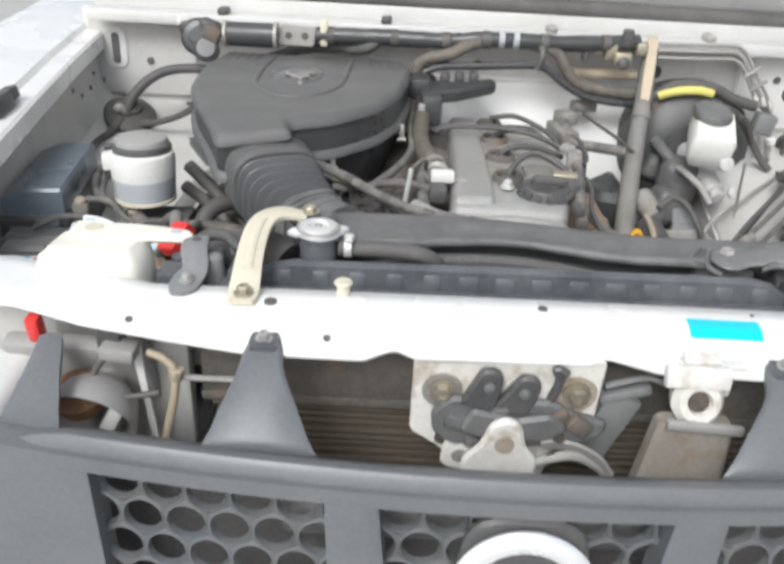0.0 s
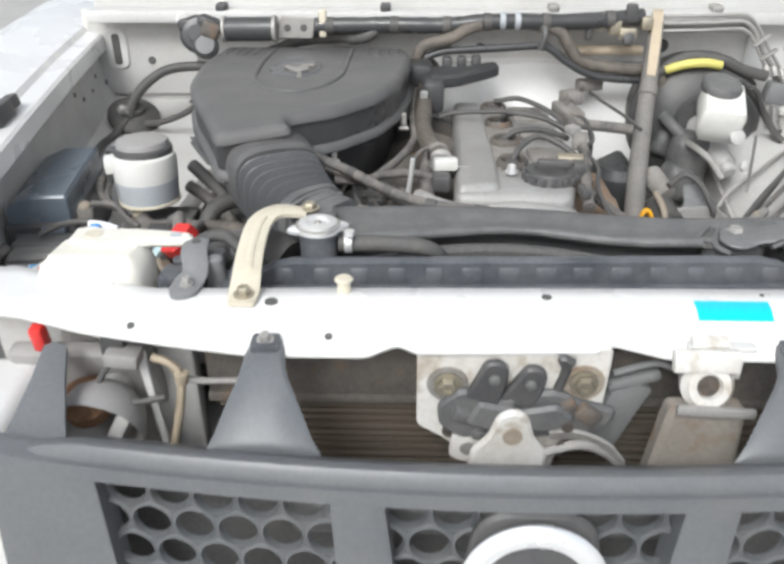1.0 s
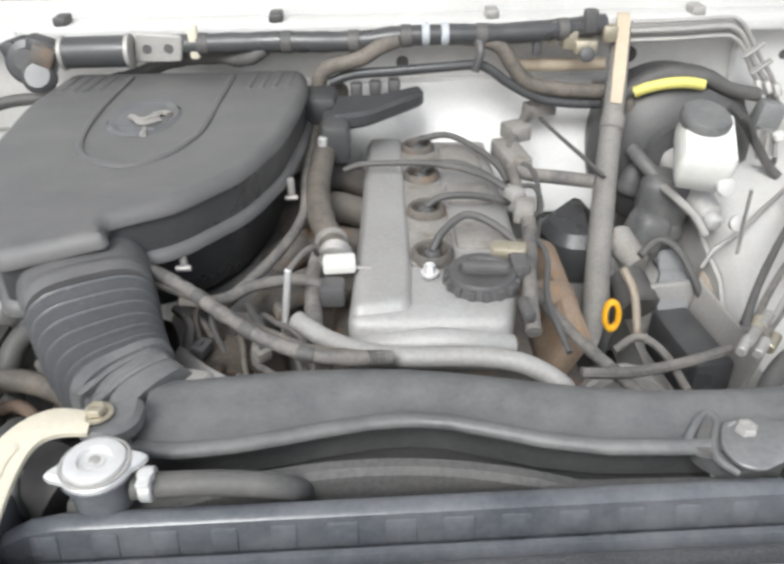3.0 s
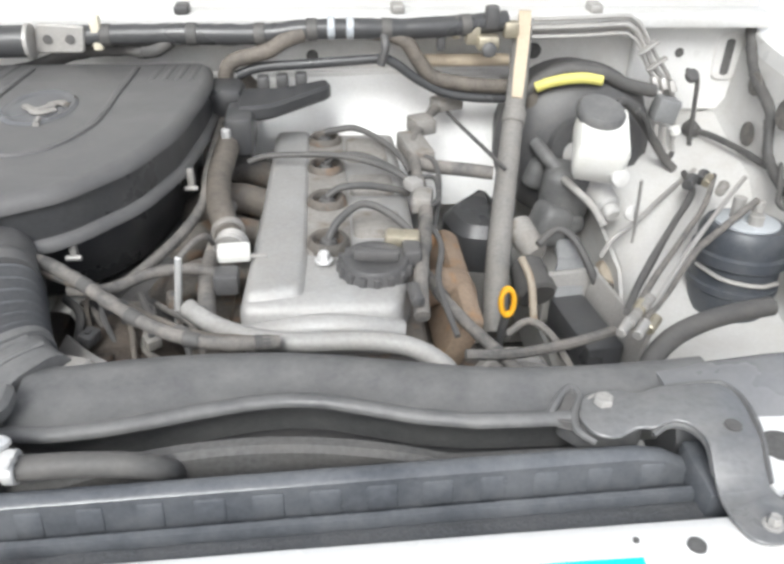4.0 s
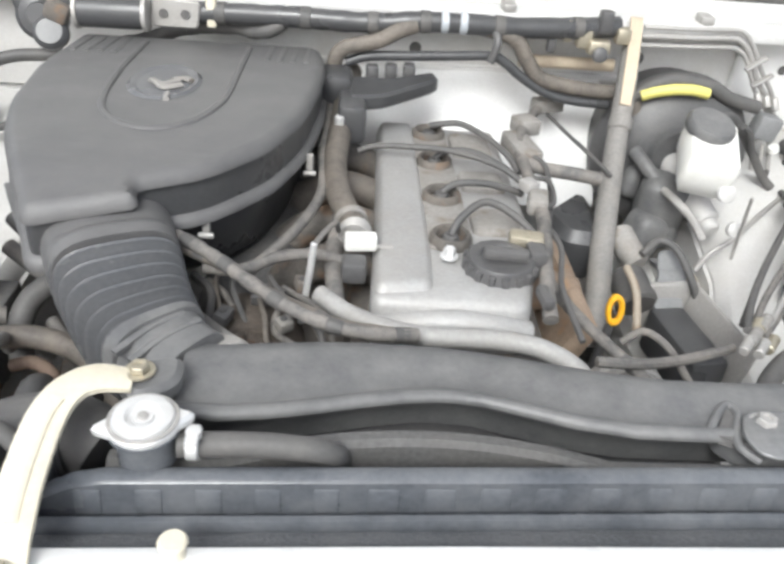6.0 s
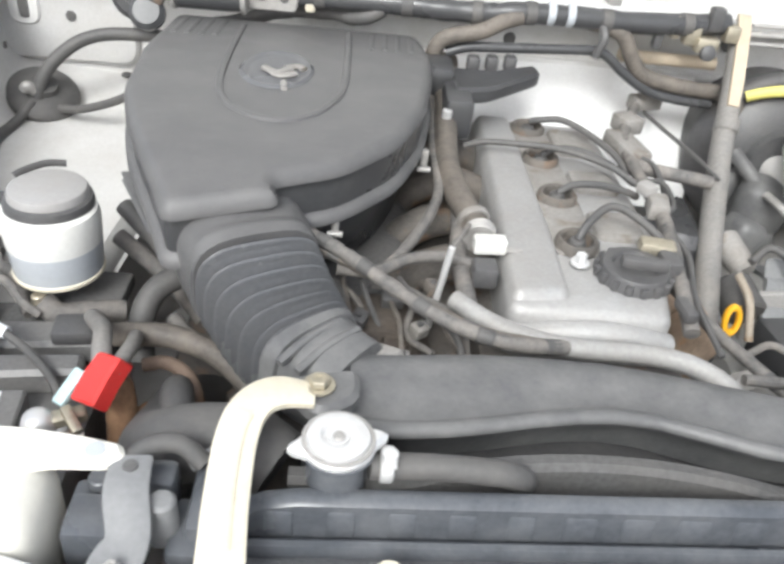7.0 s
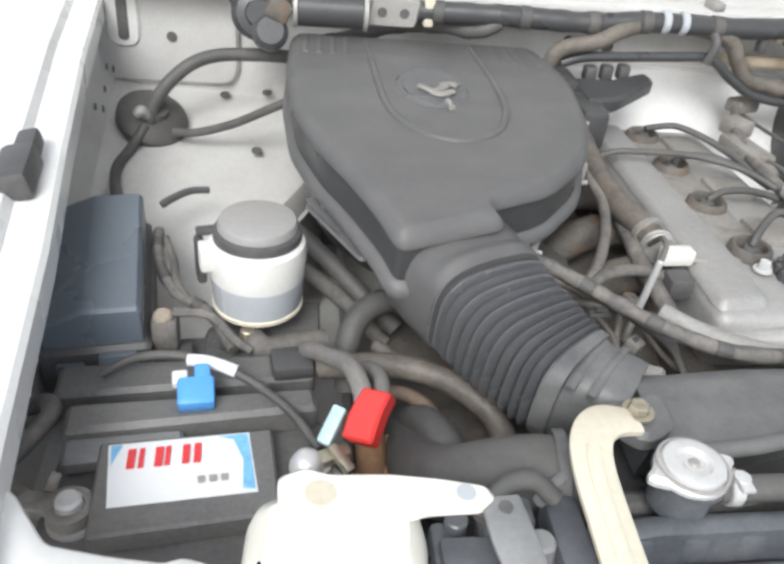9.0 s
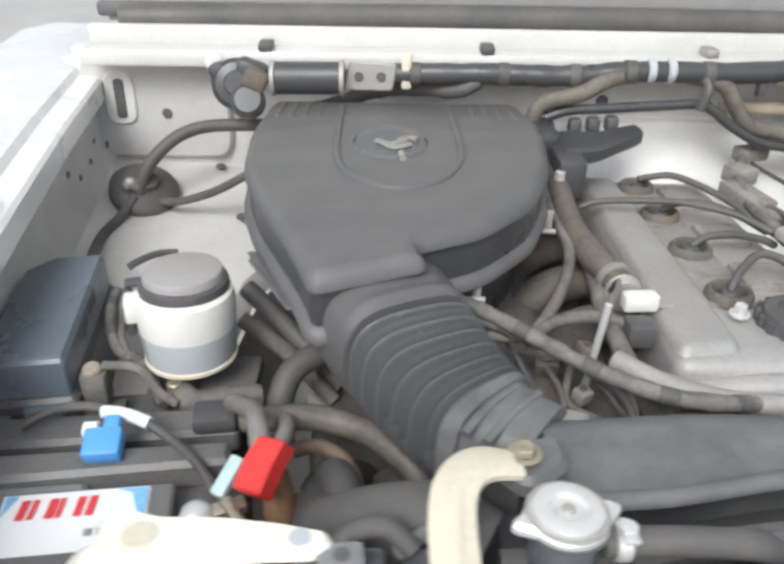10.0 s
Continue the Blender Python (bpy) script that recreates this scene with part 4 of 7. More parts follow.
for xa, xb in ((-0.325, -0.14), (-0.11, 0.11), (0.14, 0.325)):
    part("honeycomb", honeycomb(GX + xa, GX + xb), "mesh", grille, "honeycomb mesh with round openings")
# added dark sheet painting the shaded space behind the mesh
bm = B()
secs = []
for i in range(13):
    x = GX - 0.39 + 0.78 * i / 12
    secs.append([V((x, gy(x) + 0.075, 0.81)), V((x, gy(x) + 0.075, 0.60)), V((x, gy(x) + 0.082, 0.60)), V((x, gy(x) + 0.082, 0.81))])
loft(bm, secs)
part("backing", bm, "dark", grille, "added dark sheet for the shade behind the mesh")
for s in (-1, 1):
    bm = B()
    cx = GX + s * 0.203
    secs = []
    for y, z, w, d in ((-0.118, 0.884, 0.046, 0), (-0.116, 0.889, 0.0425, 0.002), (-0.112, 0.898, 0.0375, 0.008), (-0.104, 0.918, 0.029, 0.025), (-0.094, 0.938, 0.0195, 0.046), (-0.088, 0.947, 0.0165, 0.058), (-0.080, 0.951, 0.0155, 0.062), (-0.066, 0.953, 0.013, 0.060)):
        secs.append([deeper(p, d) for p in ((cx - w, y, z - 0.006), (cx - w, y, z - 0.001), (cx - w * 0.8, y, z + 0.003), (cx - w * 0.2, y, z + 0.004), (cx + w * 0.2, y, z + 0.004), (cx + w * 0.8, y, z + 0.003), (cx + w, y, z - 0.001), (cx + w, y, z - 0.006))])
    loft(bm, secs)
    part("mounting_leg", bm, "grille", grille, "tapered mounting leg with a bolt")
    bm = B()
    secs = []
    for y, w in ((-0.084, 0.009), (-0.080, 0.011), (-0.068, 0.011), (-0.064, 0.009)):
        z = 0.958
        secs.append([deeper(p, 0.062) for p in ((cx - w, y, z - 0.004), (cx - w, y, z + 0.001), (cx + w, y, z + 0.001), (cx + w, y, z - 0.004))])
    loft(bm, secs)
    part("pad", bm, "tank", grille)
    bolt("bolt", deeper((cx, -0.073, 0.9585), 0.062), (0, -0.3, 1), 0.0048, grille, "steel")
    bm = B()
    secs = []
    for t, w in ((0, 0.030), (0.3, 0.022), (0.7, 0.014), (1, 0.010)):
        y, z = -0.115 + 0.09 * t, 0.872 + 0.045 * t
        x = GX + s * (0.388 + 0.008 * t)
        secs.append([V((x - w, y, z - 0.006)), V((x - w, y, z + 0.001)), V((x, y, z + 0.005)), V((x + w, y, z + 0.001)), V((x + w, y, z - 0.006))])
    loft(bm, secs)
    part("end_ear", bm, "grille", grille)

badge = thing("badge", "round chrome badge with a cross bar on the grille", "badge")
BC = (GX + 0.002, -0.178, 0.819)
bm = B()
o = rounded([(-0.040, -0.052), (0.040, -0.052), (0.052, 0.0), (0.042, 0.058), (-0.042, 0.058), (-0.052, 0.0)], 0.03, 5)
plate(bm, o, 0, 0.01, 0.003, m=pose(BC[0], BC[1] + 0.012, BC[2], 84, 0, 0))
part("back_plate", bm, "black", badge, "dark blue grey backing plate")
bm = B()
rings = []
for k in range(48):
    a = 2 * math.pi * k / 48
    ring = []
    for j in range(10):
        b = 2 * math.pi * j / 10
        r = 0.0465 + 0.0088 * math.cos(b)
        ring.append(V((BC[0] + r * math.cos(a), BC[1] - 0.004 + 0.006 * math.sin(b) + 0.1 * r * math.sin(a), BC[2] + r * math.sin(a))))
    rings.append(ring)
rings.append(rings[0])
loft(bm, rings, caps=False)
part("ring", bm, "chrome", badge)
bm = B()
box(bm, (BC[0], BC[1] - 0.006, BC[2] - 0.003), (0.110, 0.012, 0.028), rot=(-6, 0, 0), bevel=0.004)
part("bar", bm, "chrome", badge)
for k in range(6):
    part("mark", box(B(), (BC[0] - 0.040 + 0.016 * k, BC[1] - 0.0125, BC[2] - 0.0035), (0.010, 0.002, 0.013), rot=(-6, 0, 0), bevel=0.0006), "slate", badge)

body_l = thing("front_corner", "white painted body corner beside the grille", "body panel", "front corners")
bm = B()
box(bm, (-0.515, -0.055, 0.72), (0.17, 0.14, 0.33), bevel=0.02, seg=4)
part("panel", bm, "white", body_l)
copy_thing(body_l, pose(1.01, 0, 0))
hl = thing("headlamp_mount", "dusty metal headlamp mount with red plug and struts", "headlamp mount")
bm = B()
lathe(bm, (-0.378, -0.045, 0.842), (0.1, 1, 0.35), [(0.040, 0), (0.040, 0.010), (0.034, 0.028), (0.022, 0.040), (0.015, 0.044), (0.015, 0.056), (0, 0.058)], 28)
part("reflector_back", bm, "greycap", hl, "dusty grey back of the lamp bowl")
bm = B()
box(bm, (-0.40, 0.012, 0.862), (0.13, 0.02, 0.08), rot=(20, 0, 0), bevel=0.006)
box(bm, (-0.352, -0.02, 0.905), (0.030, 0.024, 0.014), rot=(0, 8, 0), bevel=0.003)
part("bracket", bm, "greycap", hl)
part("plug", box(B(), (-0.427, -0.012, 0.918), (0.012, 0.014, 0.026), rot=(10, 0, 0), bevel=0.003), "red", hl, "red plastic plug")
bm = B()
strap(bm, [(-0.341, -0.012, 0.907), (-0.337, -0.014, 0.865), (-0.330, -0.016, 0.800)], [0.0085, 0.0065, 0.0055], 0.003, [(1, 0, 0)] * 3)
part("strut", bm, "inner", hl, "pale diagonal strut")
part("pipe", tube(B(), [(-0.332, -0.010, 0.897), (-0.318, -0.012, 0.893), (-0.308, -0.014, 0.880), (-0.311, -0.016, 0.85), (-0.324, -0.016, 0.800)], 0.0040, 10), "beige", hl, "pale bent pipe")
part("pipe_nut", rod(B(), (-0.306, -0.014, 0.884), (-0.307, -0.015, 0.872), 0.007, 0.006, 8, 0.001), "beige", hl)
part("fitting", tube(B(), [(-0.305, -0.013, 0.876), (-0.292, -0.010, 0.872), (-0.25, -0.004, 0.868)], 0.0032, 8), "steel", hl)
part("tab", box(B(), (-0.364, -0.038, 0.836), (0.013, 0.006, 0.042), rot=(-15, 28, 0), bevel=0.002), "inner", hl, "pale tab")
part("lump", lathe(B(), (-0.392, -0.020, 0.845), (0, -0.4, 1), [(0, 0), (0.022, 0.004), (0.024, 0.02), (0.012, 0.03), (0, 0.031)], 16), "rust", hl, "rusty brown lamp socket")
part("connector", box(B(), (-0.362, -0.01, 0.912), (0.022, 0.02, 0.022), bevel=0.004), "black", hl)
part("lead", tube(B(), [(-0.362, -0.015, 0.902), (-0.375, -0.03, 0.880), (-0.350, -0.035, 0.866), (-0.318, -0.03, 0.868)], 0.003, 8), "rubber", hl)

# ---- air cleaner ----
air = thing("air_cleaner", "charcoal plastic air cleaner housing with round lid", "air cleaner")
top = [(-0.430, 0.785), (-0.434, 0.64), (-0.424, 0.52), (-0.402, 0.445), (-0.370, 0.372), (-0.352, 0.335), (-0.341, 0.306), (-0.248, 0.334), (-0.259, 0.354), (-0.200, 0.378), (-0.150, 0.440), (-0.121, 0.52), (-0.107, 0.62), (-0.104, 0.70), (-0.114, 0.785)]
o = rounded(top, 0.022, 5)


def fold(bm):
    """Bends the flat lid down towards its front tongue and its back edge."""
    for y in (0.30, 0.315, 0.33, 0.345, 0.36, 0.38, 0.40, 0.62, 0.70):
        bmesh.ops.bisect_plane(bm, geom=list(bm.verts) + list(bm.edges) + list(bm.faces), plane_co=(0, y, 0), plane_no=(0, 1, 0))
    for v in bm.verts:
        v.co.z -= 1.9 * max(0.0, 0.40 - v.co.y) ** 2 + 0.06 * max(0.0, v.co.y - 0.62)
    return bm


bm = B()
stack(bm, [(inset(o, 0.003), 0.997), (o, 0.9985), (o, 1.0015), (inset(o, 0.0035), 1.0075), (inset(o, 0.0085), 1.0115), (inset(o, 0.012), 1.012)])
part("lid", fold(bm), "cover", air, sharp=60)
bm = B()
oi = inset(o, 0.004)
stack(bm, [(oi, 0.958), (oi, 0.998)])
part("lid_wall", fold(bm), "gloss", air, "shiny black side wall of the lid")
bm = B()
oo = inset(o, -0.003)
stack(bm, [(inset(o, 0.004), 0.952), (oo, 0.955), (oo, 0.962), (inset(o, 0.003), 0.966)])
part("rim", fold(bm), "cover", air, sharp=60)
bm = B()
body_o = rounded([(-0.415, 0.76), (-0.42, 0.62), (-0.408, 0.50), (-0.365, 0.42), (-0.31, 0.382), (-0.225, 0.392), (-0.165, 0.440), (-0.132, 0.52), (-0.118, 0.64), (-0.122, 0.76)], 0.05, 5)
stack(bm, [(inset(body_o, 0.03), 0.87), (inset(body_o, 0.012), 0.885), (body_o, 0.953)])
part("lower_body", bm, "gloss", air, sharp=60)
# raised bead round the mark and the oval recess
bead = [(-0.338, 0.75), (-0.336, 0.62), (-0.332, 0.535), (-0.318, 0.488), (-0.292, 0.461), (-0.262, 0.455), (-0.231, 0.476), (-0.212, 0.520), (-0.206, 0.56), (-0.205, 0.63), (-0.206, 0.75)]
bm = B()
tube(bm, [(x, y, 1.0112 - 0.06 * max(0, y - 0.62)) for x, y in bead], 0.0046, 8, 5)
part("bead", bm, "cover", air)
# darker material than the lid, painting the recess shading
bm = B()
ov = [(-0.279 + 0.036 * math.cos(a), 0.585 + 0.052 * math.sin(a)) for a in (2 * math.pi * k / 36 for k in range(36))]
stack(bm, [(inset(ov, 0.009), 1.0124), (inset(ov, 0.006), 1.0126), (inset(ov, 0.003), 1.0148), (ov, 1.0150), (inset(ov, -0.004), 1.0122)], caps=(True, False))
part("mark_field", bm, "bellows", air, "oval field with recess shading in its darker colour")
bm = B()
for a, b, c in (((-0.293, 0.583, 1.0145), (-0.278, 0.571, 1.0145), (-0.264, 0.586, 1.0145)), ((-0.282, 0.568, 1.0145), (-0.272, 0.562, 1.0145), (-0.258, 0.572, 1.0145)), ((-0.270, 0.587, 1.0145), (-0.258, 0.593, 1.0145), (-0.250, 0.586, 1.0145))):
    tube(bm, [a, b, c], 0.0045, 8, 5, flat=0.6)
tube(bm, [(-0.268, 0.545, 1.014), (-0.266, 0.528, 1.014)], 0.0035, 8, 3)
part("mark", bm, "band", air, "grey raised mark")
for x0 in (-0.412, -0.178):
    for k in range(4):
        bm = B()
        strap(bm, [(x0 + 0.016 * k, 0.690, 1.0068), (x0 + 0.016 * k + 0.002, 0.765, 1.0024)], [0.007, 0.007], 0.003, [(1, 0, 0)] * 2)
        part("louvre", bm, "cover", air)
for c, r in (((-0.204, 0.386, 0.950), 0), ((-0.392, 0.435, 0.950), 50), ((-0.115, 0.53, 0.950), 80)):
    bm = B()
    box(bm, (c[0], c[1] - 0.004, c[2]), (0.007, 0.008, 0.024), rot=(0, 0, r), bevel=0.002)
    rod(bm, (c[0] - 0.007, c[1] - 0.008, c[2] - 0.010), (c[0] + 0.007, c[1] - 0.008, c[2] - 0.010), 0.003, None, 10)
    part("clip", bm, "steel", air, "dull steel spring clip")
# lighter strip added to draw the highlight along the housing's side
bm = B()
o2 = rounded([(-0.410, 0.445), (-0.400, 0.445), (-0.355, 0.36), (-0.363, 0.355)], 0.003, 3)
plate(bm, o2, 0.942, 0.950, 0.002)
part("side_rib", bm, "duct", air, "lighter rib standing in for a highlight on the side")

# ---- bellows and duct ----
duct = thing("intake_duct", "dusty black plastic intake duct across the radiator", "intake duct")
xs = [(-0.185, 0.128, 0.205), (-0.155, 0.127, 0.207), (-0.12, 0.132, 0.213), (-0.09, 0.139, 0.217), (-0.06, 0.147, 0.219), (-0.027, 0.154, 0.219), (0.0, 0.156, 0.218), (0.027, 0.153, 0.214), (0.06, 0.142, 0.207), (0.091, 0.131, 0.199), (0.13, 0.122, 0.189), (0.17, 0.119, 0.182), (0.22, 0.117, 0.179), (0.27, 0.118, 0.180), (0.31, 0.120, 0.183)]
secs = []
for x, y0, y1 in xs:
    z1, h = 0.957 - 0.004 * math.cos(x * 11), 0.05
    secs.append([V((x, y, z)) for y, z in ((y0 + 0.020, z1 - h), (y0 + 0.014, z1 - 0.016), (y0 + 0.006, z1 - 0.0125), (y0 - 0.001, z1 - 0.011), (y0 - 0.0035, z1 - 0.006), (y0 - 0.001, z1 - 0.002), (y0 + 0.004, z1 - 0.001), (y0 + 0.009, z1 - 0.0045), (y0 + 0.013, z1 - 0.0065), (y0 + 0.03, z1 - 0.003), (y1 - 0.022, z1), (y1 - 0.008, z1 - 0.003), (y1 - 0.001, z1 - 0.012), (y1, z1 - h))])
bm = B()
loft(bm, secs)
part("main_duct", bm, "duct", duct, sharp=70)
bm = B()
tube(bm, [(0.27, 0.146, 0.926), (0.33, 0.147, 0.930), (0.38, 0.148, 0.933), (0.45, 0.146, 0.930), (0.52, 0.138, 0.918), (0.58, 0.128, 0.904)], lambda t: 0.036 + 0.002 * t, 24, 6)
part("snorkel", bm, "snorkel", duct, "smooth shiny grey black snorkel tube")
line = spline([(-0.290, 0.362, 0.941), (-0.2785, 0.335, 0.940), (-0.264, 0.303, 0.938), (-0.247, 0.268, 0.934), (-0.228, 0.236, 0.930), (-0.207, 0.210, 0.928), (-0.180, 0.190, 0.927)], 62)


def oval_ring(p, d, rw, rh, n=28):
    u = d.cross(V((0, 0, 1))).normalized()
    w = u.cross(d).normalized()
    ring = []
    for k in range(n):
        c, s = math.cos(2 * math.pi * k / n), math.sin(2 * math.pi * k / n)
        ring.append(p + u * rw * math.copysign(abs(c) ** 0.62, c) + w * rh * math.copysign(abs(s) ** 0.62, s))
    return ring


secs, cuffs, collars = [], [], []
N = len(line)
for i, p in enumerate(line):
    d = (line[min(i + 1, N - 1)] - line[max(i - 1, 0)]).normalized()
    t = i / (N - 1)
    taper = 1 - 0.50 * max(0.0, t - 0.15) ** 1.15
    if t < 0.335:
        collars.append(oval_ring(p, d, 0.0575 * taper, 0.0480 - 0.006 * t + 0.003 * math.exp(-((t - 0.29) / 0.03) ** 2)))
    if 0.31 < t < 0.77:
        ph = (t - 0.325) / 0.435 * 12
        crest = abs((ph % 1.0) - 0.5) * 2
        r = 0.765 + 0.28 * crest ** 0.95
        secs.append(oval_ring(p, d, 0.0565 * taper * r, (0.0455 - 0.007 * t) * r))
    if t > 0.755:
        r = 1.05 if t < 0.81 else 0.97
        cuffs.append(oval_ring(p, d, 0.0555 * taper * r, (0.0455 - 0.009 * t) * r))
bm = B()
loft(bm, secs)
part("bellows", bm, "bellows", duct, "ribbed black rubber bellows", sharp=80)
bm = B()
loft(bm, collars)
part("collar", bm, "cover", duct, "smooth grey collar above the bellows")
bm = B()
loft(bm, cuffs)
part("cuff", bm, "duct", duct, "smooth cuff below the bellows")
for k in range(2):
    p = V((-0.214 + 0.013 * k, 0.203 - 0.007 * k, 0.9635 - 0.001 * k))
    bm = B()
    strap(bm, [p + V((-0.020, -0.024, -0.005)), p, p + V((0.020, 0.022, -0.002))], [0.006] * 3, 0.004, [(1, -0.6, 0)] * 3)
    part("cuff_rib", bm, "duct", duct)
bm = B()
o = rounded([(-0.232, 0.150), (-0.205, 0.118), (-0.178, 0.135), (-0.180, 0.165)], 0.012, 4)
plate(bm, o, 0.958, 0.974, 0.004)
part("mounting_ear", bm, "duct", duct)
bm = B()
o = rounded([(0.185, 0.128), (0.205, 0.105), (0.245, 0.108), (0.25, 0.14), (0.225, 0.155), (0.20, 0.148)], 0.012, 4)
plate(bm, o, 0.930, 0.953, 0.004)
part("mounting_ear", bm, "duct", duct)
bm = B()
tube(bm, [(0.178, 0.120, 0.9535), (0.186, 0.131, 0.9560), (0.197, 0.145, 0.9565), (0.204, 0.147, 0.9565), (0.206, 0.138, 0.9565), (0.198, 0.122, 0.9560), (0.196, 0.108, 0.9540), (0.206, 0.098, 0.9515)], 0.0030, 8, 5)
part("curled_lip", bm, "duct", duct, "curled lip round the mounting notch")
# no opening is cut: a dark plate paints the notch's shade
bm = B()
plate(bm, rounded([(0.183, 0.117), (0.199, 0.143), (0.204, 0.139), (0.195, 0.112)], 0.003, 3), 0.950, 0.9562, 0.0006)
part("notch", bm, "dark", duct, "mounting notch, its shade painted as a dark plate")
bm = B()
o = rounded([(-0.175, 0.204), (-0.150, 0.206), (-0.145, 0.216), (-0.168, 0.224)], 0.004, 3)
plate(bm, o, 0.935, 0.948, 0.003)
part("rear_tab", bm, "band", duct, "pale torn tab at the back edge")

# ---- engine ----
engine = thing("engine", "dirty four cylinder engine with cast aluminium valve cover", "engine")


def vc(z):
    return lambda x, y: z - (y - 0.4) * 0.03


bm = B()
o = rounded([(-0.049, 0.292), (0.098, 0.288), (0.108, 0.33), (0.128, 0.42), (0.130, 0.735), (-0.034, 0.735), (-0.040, 0.50)], 0.014, 4)
stack(bm, [(o, 0.86), (o, vc(0.922)), (inset(o, 0.003), vc(0.929)), (inset(o, 0.010), vc(0.932))])
part("valve_cover", bm, "alu", engine, sharp=60)
bm = B()
o = rounded([(-0.042, 0.305), (0.006, 0.312), (0.010, 0.40), (0.012, 0.725), (-0.028, 0.725), (-0.034, 0.50)], 0.008, 4)
stack(bm, [(inset(o, -0.004), vc(0.931)), (o, vc(0.938)), (inset(o, 0.004), vc(0.940))])
part("cam_ridge", bm, "alu", engine, sharp=60)
bm = B()
o = rounded([(0.012, 0.385), (0.058, 0.385), (0.058, 0.72), (0.012, 0.72)], 0.006, 3)
stack(bm, [(o, vc(0.931)), (o, vc(0.9345)), (inset(o, 0.002), vc(0.9355))])
part("plug_valley", bm, "band", engine, "brown stained plug valley")
for y0, y1 in ((0.42, 0.475), (0.525, 0.575), (0.625, 0.70)):
    bm = B()
    o = rounded([(0.062, y0), (0.112, y0), (0.112, y1), (0.062, y1)], 0.008, 3)
    stack(bm, [(inset(o, -0.002), vc(0.931)), (o, vc(0.937)), (inset(o, 0.004), vc(0.939))])
    part("cam_pad", bm, "band", engine)
for k, y in enumerate((0.401, 0.500, 0.598, 0.692)):
    z = 0.9355 - (y - 0.4) * 0.03
    bm = B()
    lathe(bm, (0.034, y, z - 0.002), (0, 0, 1), [(0.0225, 0), (0.0215, 0.008), (0.019, 0.011), (0.016, 0.010), (0.0145, 0.006), (0.014, 0.001), (0, 0.001)], 28)
    part("plug_well", bm, "grime", engine, "round spark plug well")
    # dark disc painting the depth shade of the shallow well
    part("well_floor", disc(B(), (0.034, y, z - 0.0008), (0, 0, 1), 0.0138), "soot", engine)
    bm = B()
    lathe(bm, (0.034, y, z - 0.001), (0, 0, 1), [(0.0095, 0), (0.0095, 0.004), (0.007, 0.008), (0, 0.009)], 18)
    part("boot", bm, "rubber", engine, "black rubber plug boot")
bm = B()
lathe(bm, (0.078, 0.355, 0.930), (0, 0, 1), [(0, 0), (0.036, 0), (0.036, 0.006), (0.033, 0.010), (0.033, 0.014), (0.031, 0.017), (0.022, 0.018), (0.020, 0.014), (0, 0.014)], 36)
oilcap = part("oil_cap", bm, "black", engine, "black plastic oil filler cap")
part("grip", box(B(), (0.078, 0.355, 0.948), (0.044, 0.012, 0.012), rot=(0, 0, -8), bevel=0.004), "black", oilcap)
bolt("cover_bolt", (0.029, 0.366, 0.937), (0, 0, 1), 0.006, engine, "cap", 0.008)
bm = B()
tube(bm, [(-0.045, 0.291, 0.905), (0.02, 0.284, 0.918), (0.06, 0.283, 0.916), (0.098, 0.288, 0.906)], 0.012, 14)
part("front_lip", bm, "alu", engine, "bright rounded front lip")
SEAT = V((0.0, 0.017, -0.012))
for ob in engine.children:
    ob.data.transform(Matrix.Translation(SEAT))
for k in range(16):
    a = 2 * math.pi * k / 16
    part("rim_tooth", box(B(), V((0.078 + 0.0345 * math.cos(a), 0.355 + 0.0345 * math.sin(a), 0.938)) + SEAT, (0.006, 0.007, 0.011), rot=(0, 0, math.degrees(a)), bevel=0.0015), "black", oilcap)
bm = B()
box(bm, (0.03, 0.51, 0.72), (0.20, 0.44, 0.30), bevel=0.02)
box(bm, (-0.09, 0.50, 0.78), (0.10, 0.36, 0.14), bevel=0.03)
box(bm, (0.16, 0.50, 0.74), (0.09, 0.34, 0.10), bevel=0.03)
part("block", bm, "grime", engine)
for k in range(4):
    bm = B()
    y = 0.42 + 0.085 * k
    tube(bm, [(-0.03, y, 0.88), (-0.08, y - 0.005, 0.895), (-0.13, y - 0.01, 0.875), (-0.16, y - 0.01, 0.82)], 0.019, 12)
    # grime colour also carries the shade of the gap here
    part("intake_runner", bm, "grime", engine, "dirty cast intake runner, darkened for the shaded gap")
bm = B()
box(bm, (-0.17, 0.50, 0.84), (0.10, 0.34, 0.07), rot=(0, -12, 0), bevel=0.025, seg=3)
# dark colour puts the same gap's shade on the plenum
part("plenum", bm, "dark", engine)
bm = B()
tube(bm, [(0.13, 0.44, 0.845), (0.16, 0.44, 0.855), (0.178, 0.45, 0.84), (0.188, 0.47, 0.79)], 0.020, 14, wob=0.12)
tube(bm, [(0.13, 0.56, 0.84), (0.160, 0.55, 0.840), (0.18, 0.52, 0.80)], 0.018, 12, wob=0.12)
box(bm, (0.168, 0.46, 0.83), (0.03, 0.20, 0.07), rot=(0, 25, 0), bevel=0.012)
part("exhaust_shield", bm, "shield", engine, "tan rusty exhaust shield")
bm = B()
lathe(bm, (0.03, 0.235, 0.80), (0, -1, 0), [(0, 0), (0.06, 0), (0.06, 0.01), (0.052, 0.014), (0.06, 0.018), (0.06, 0.03), (0, 0.03)], 30)
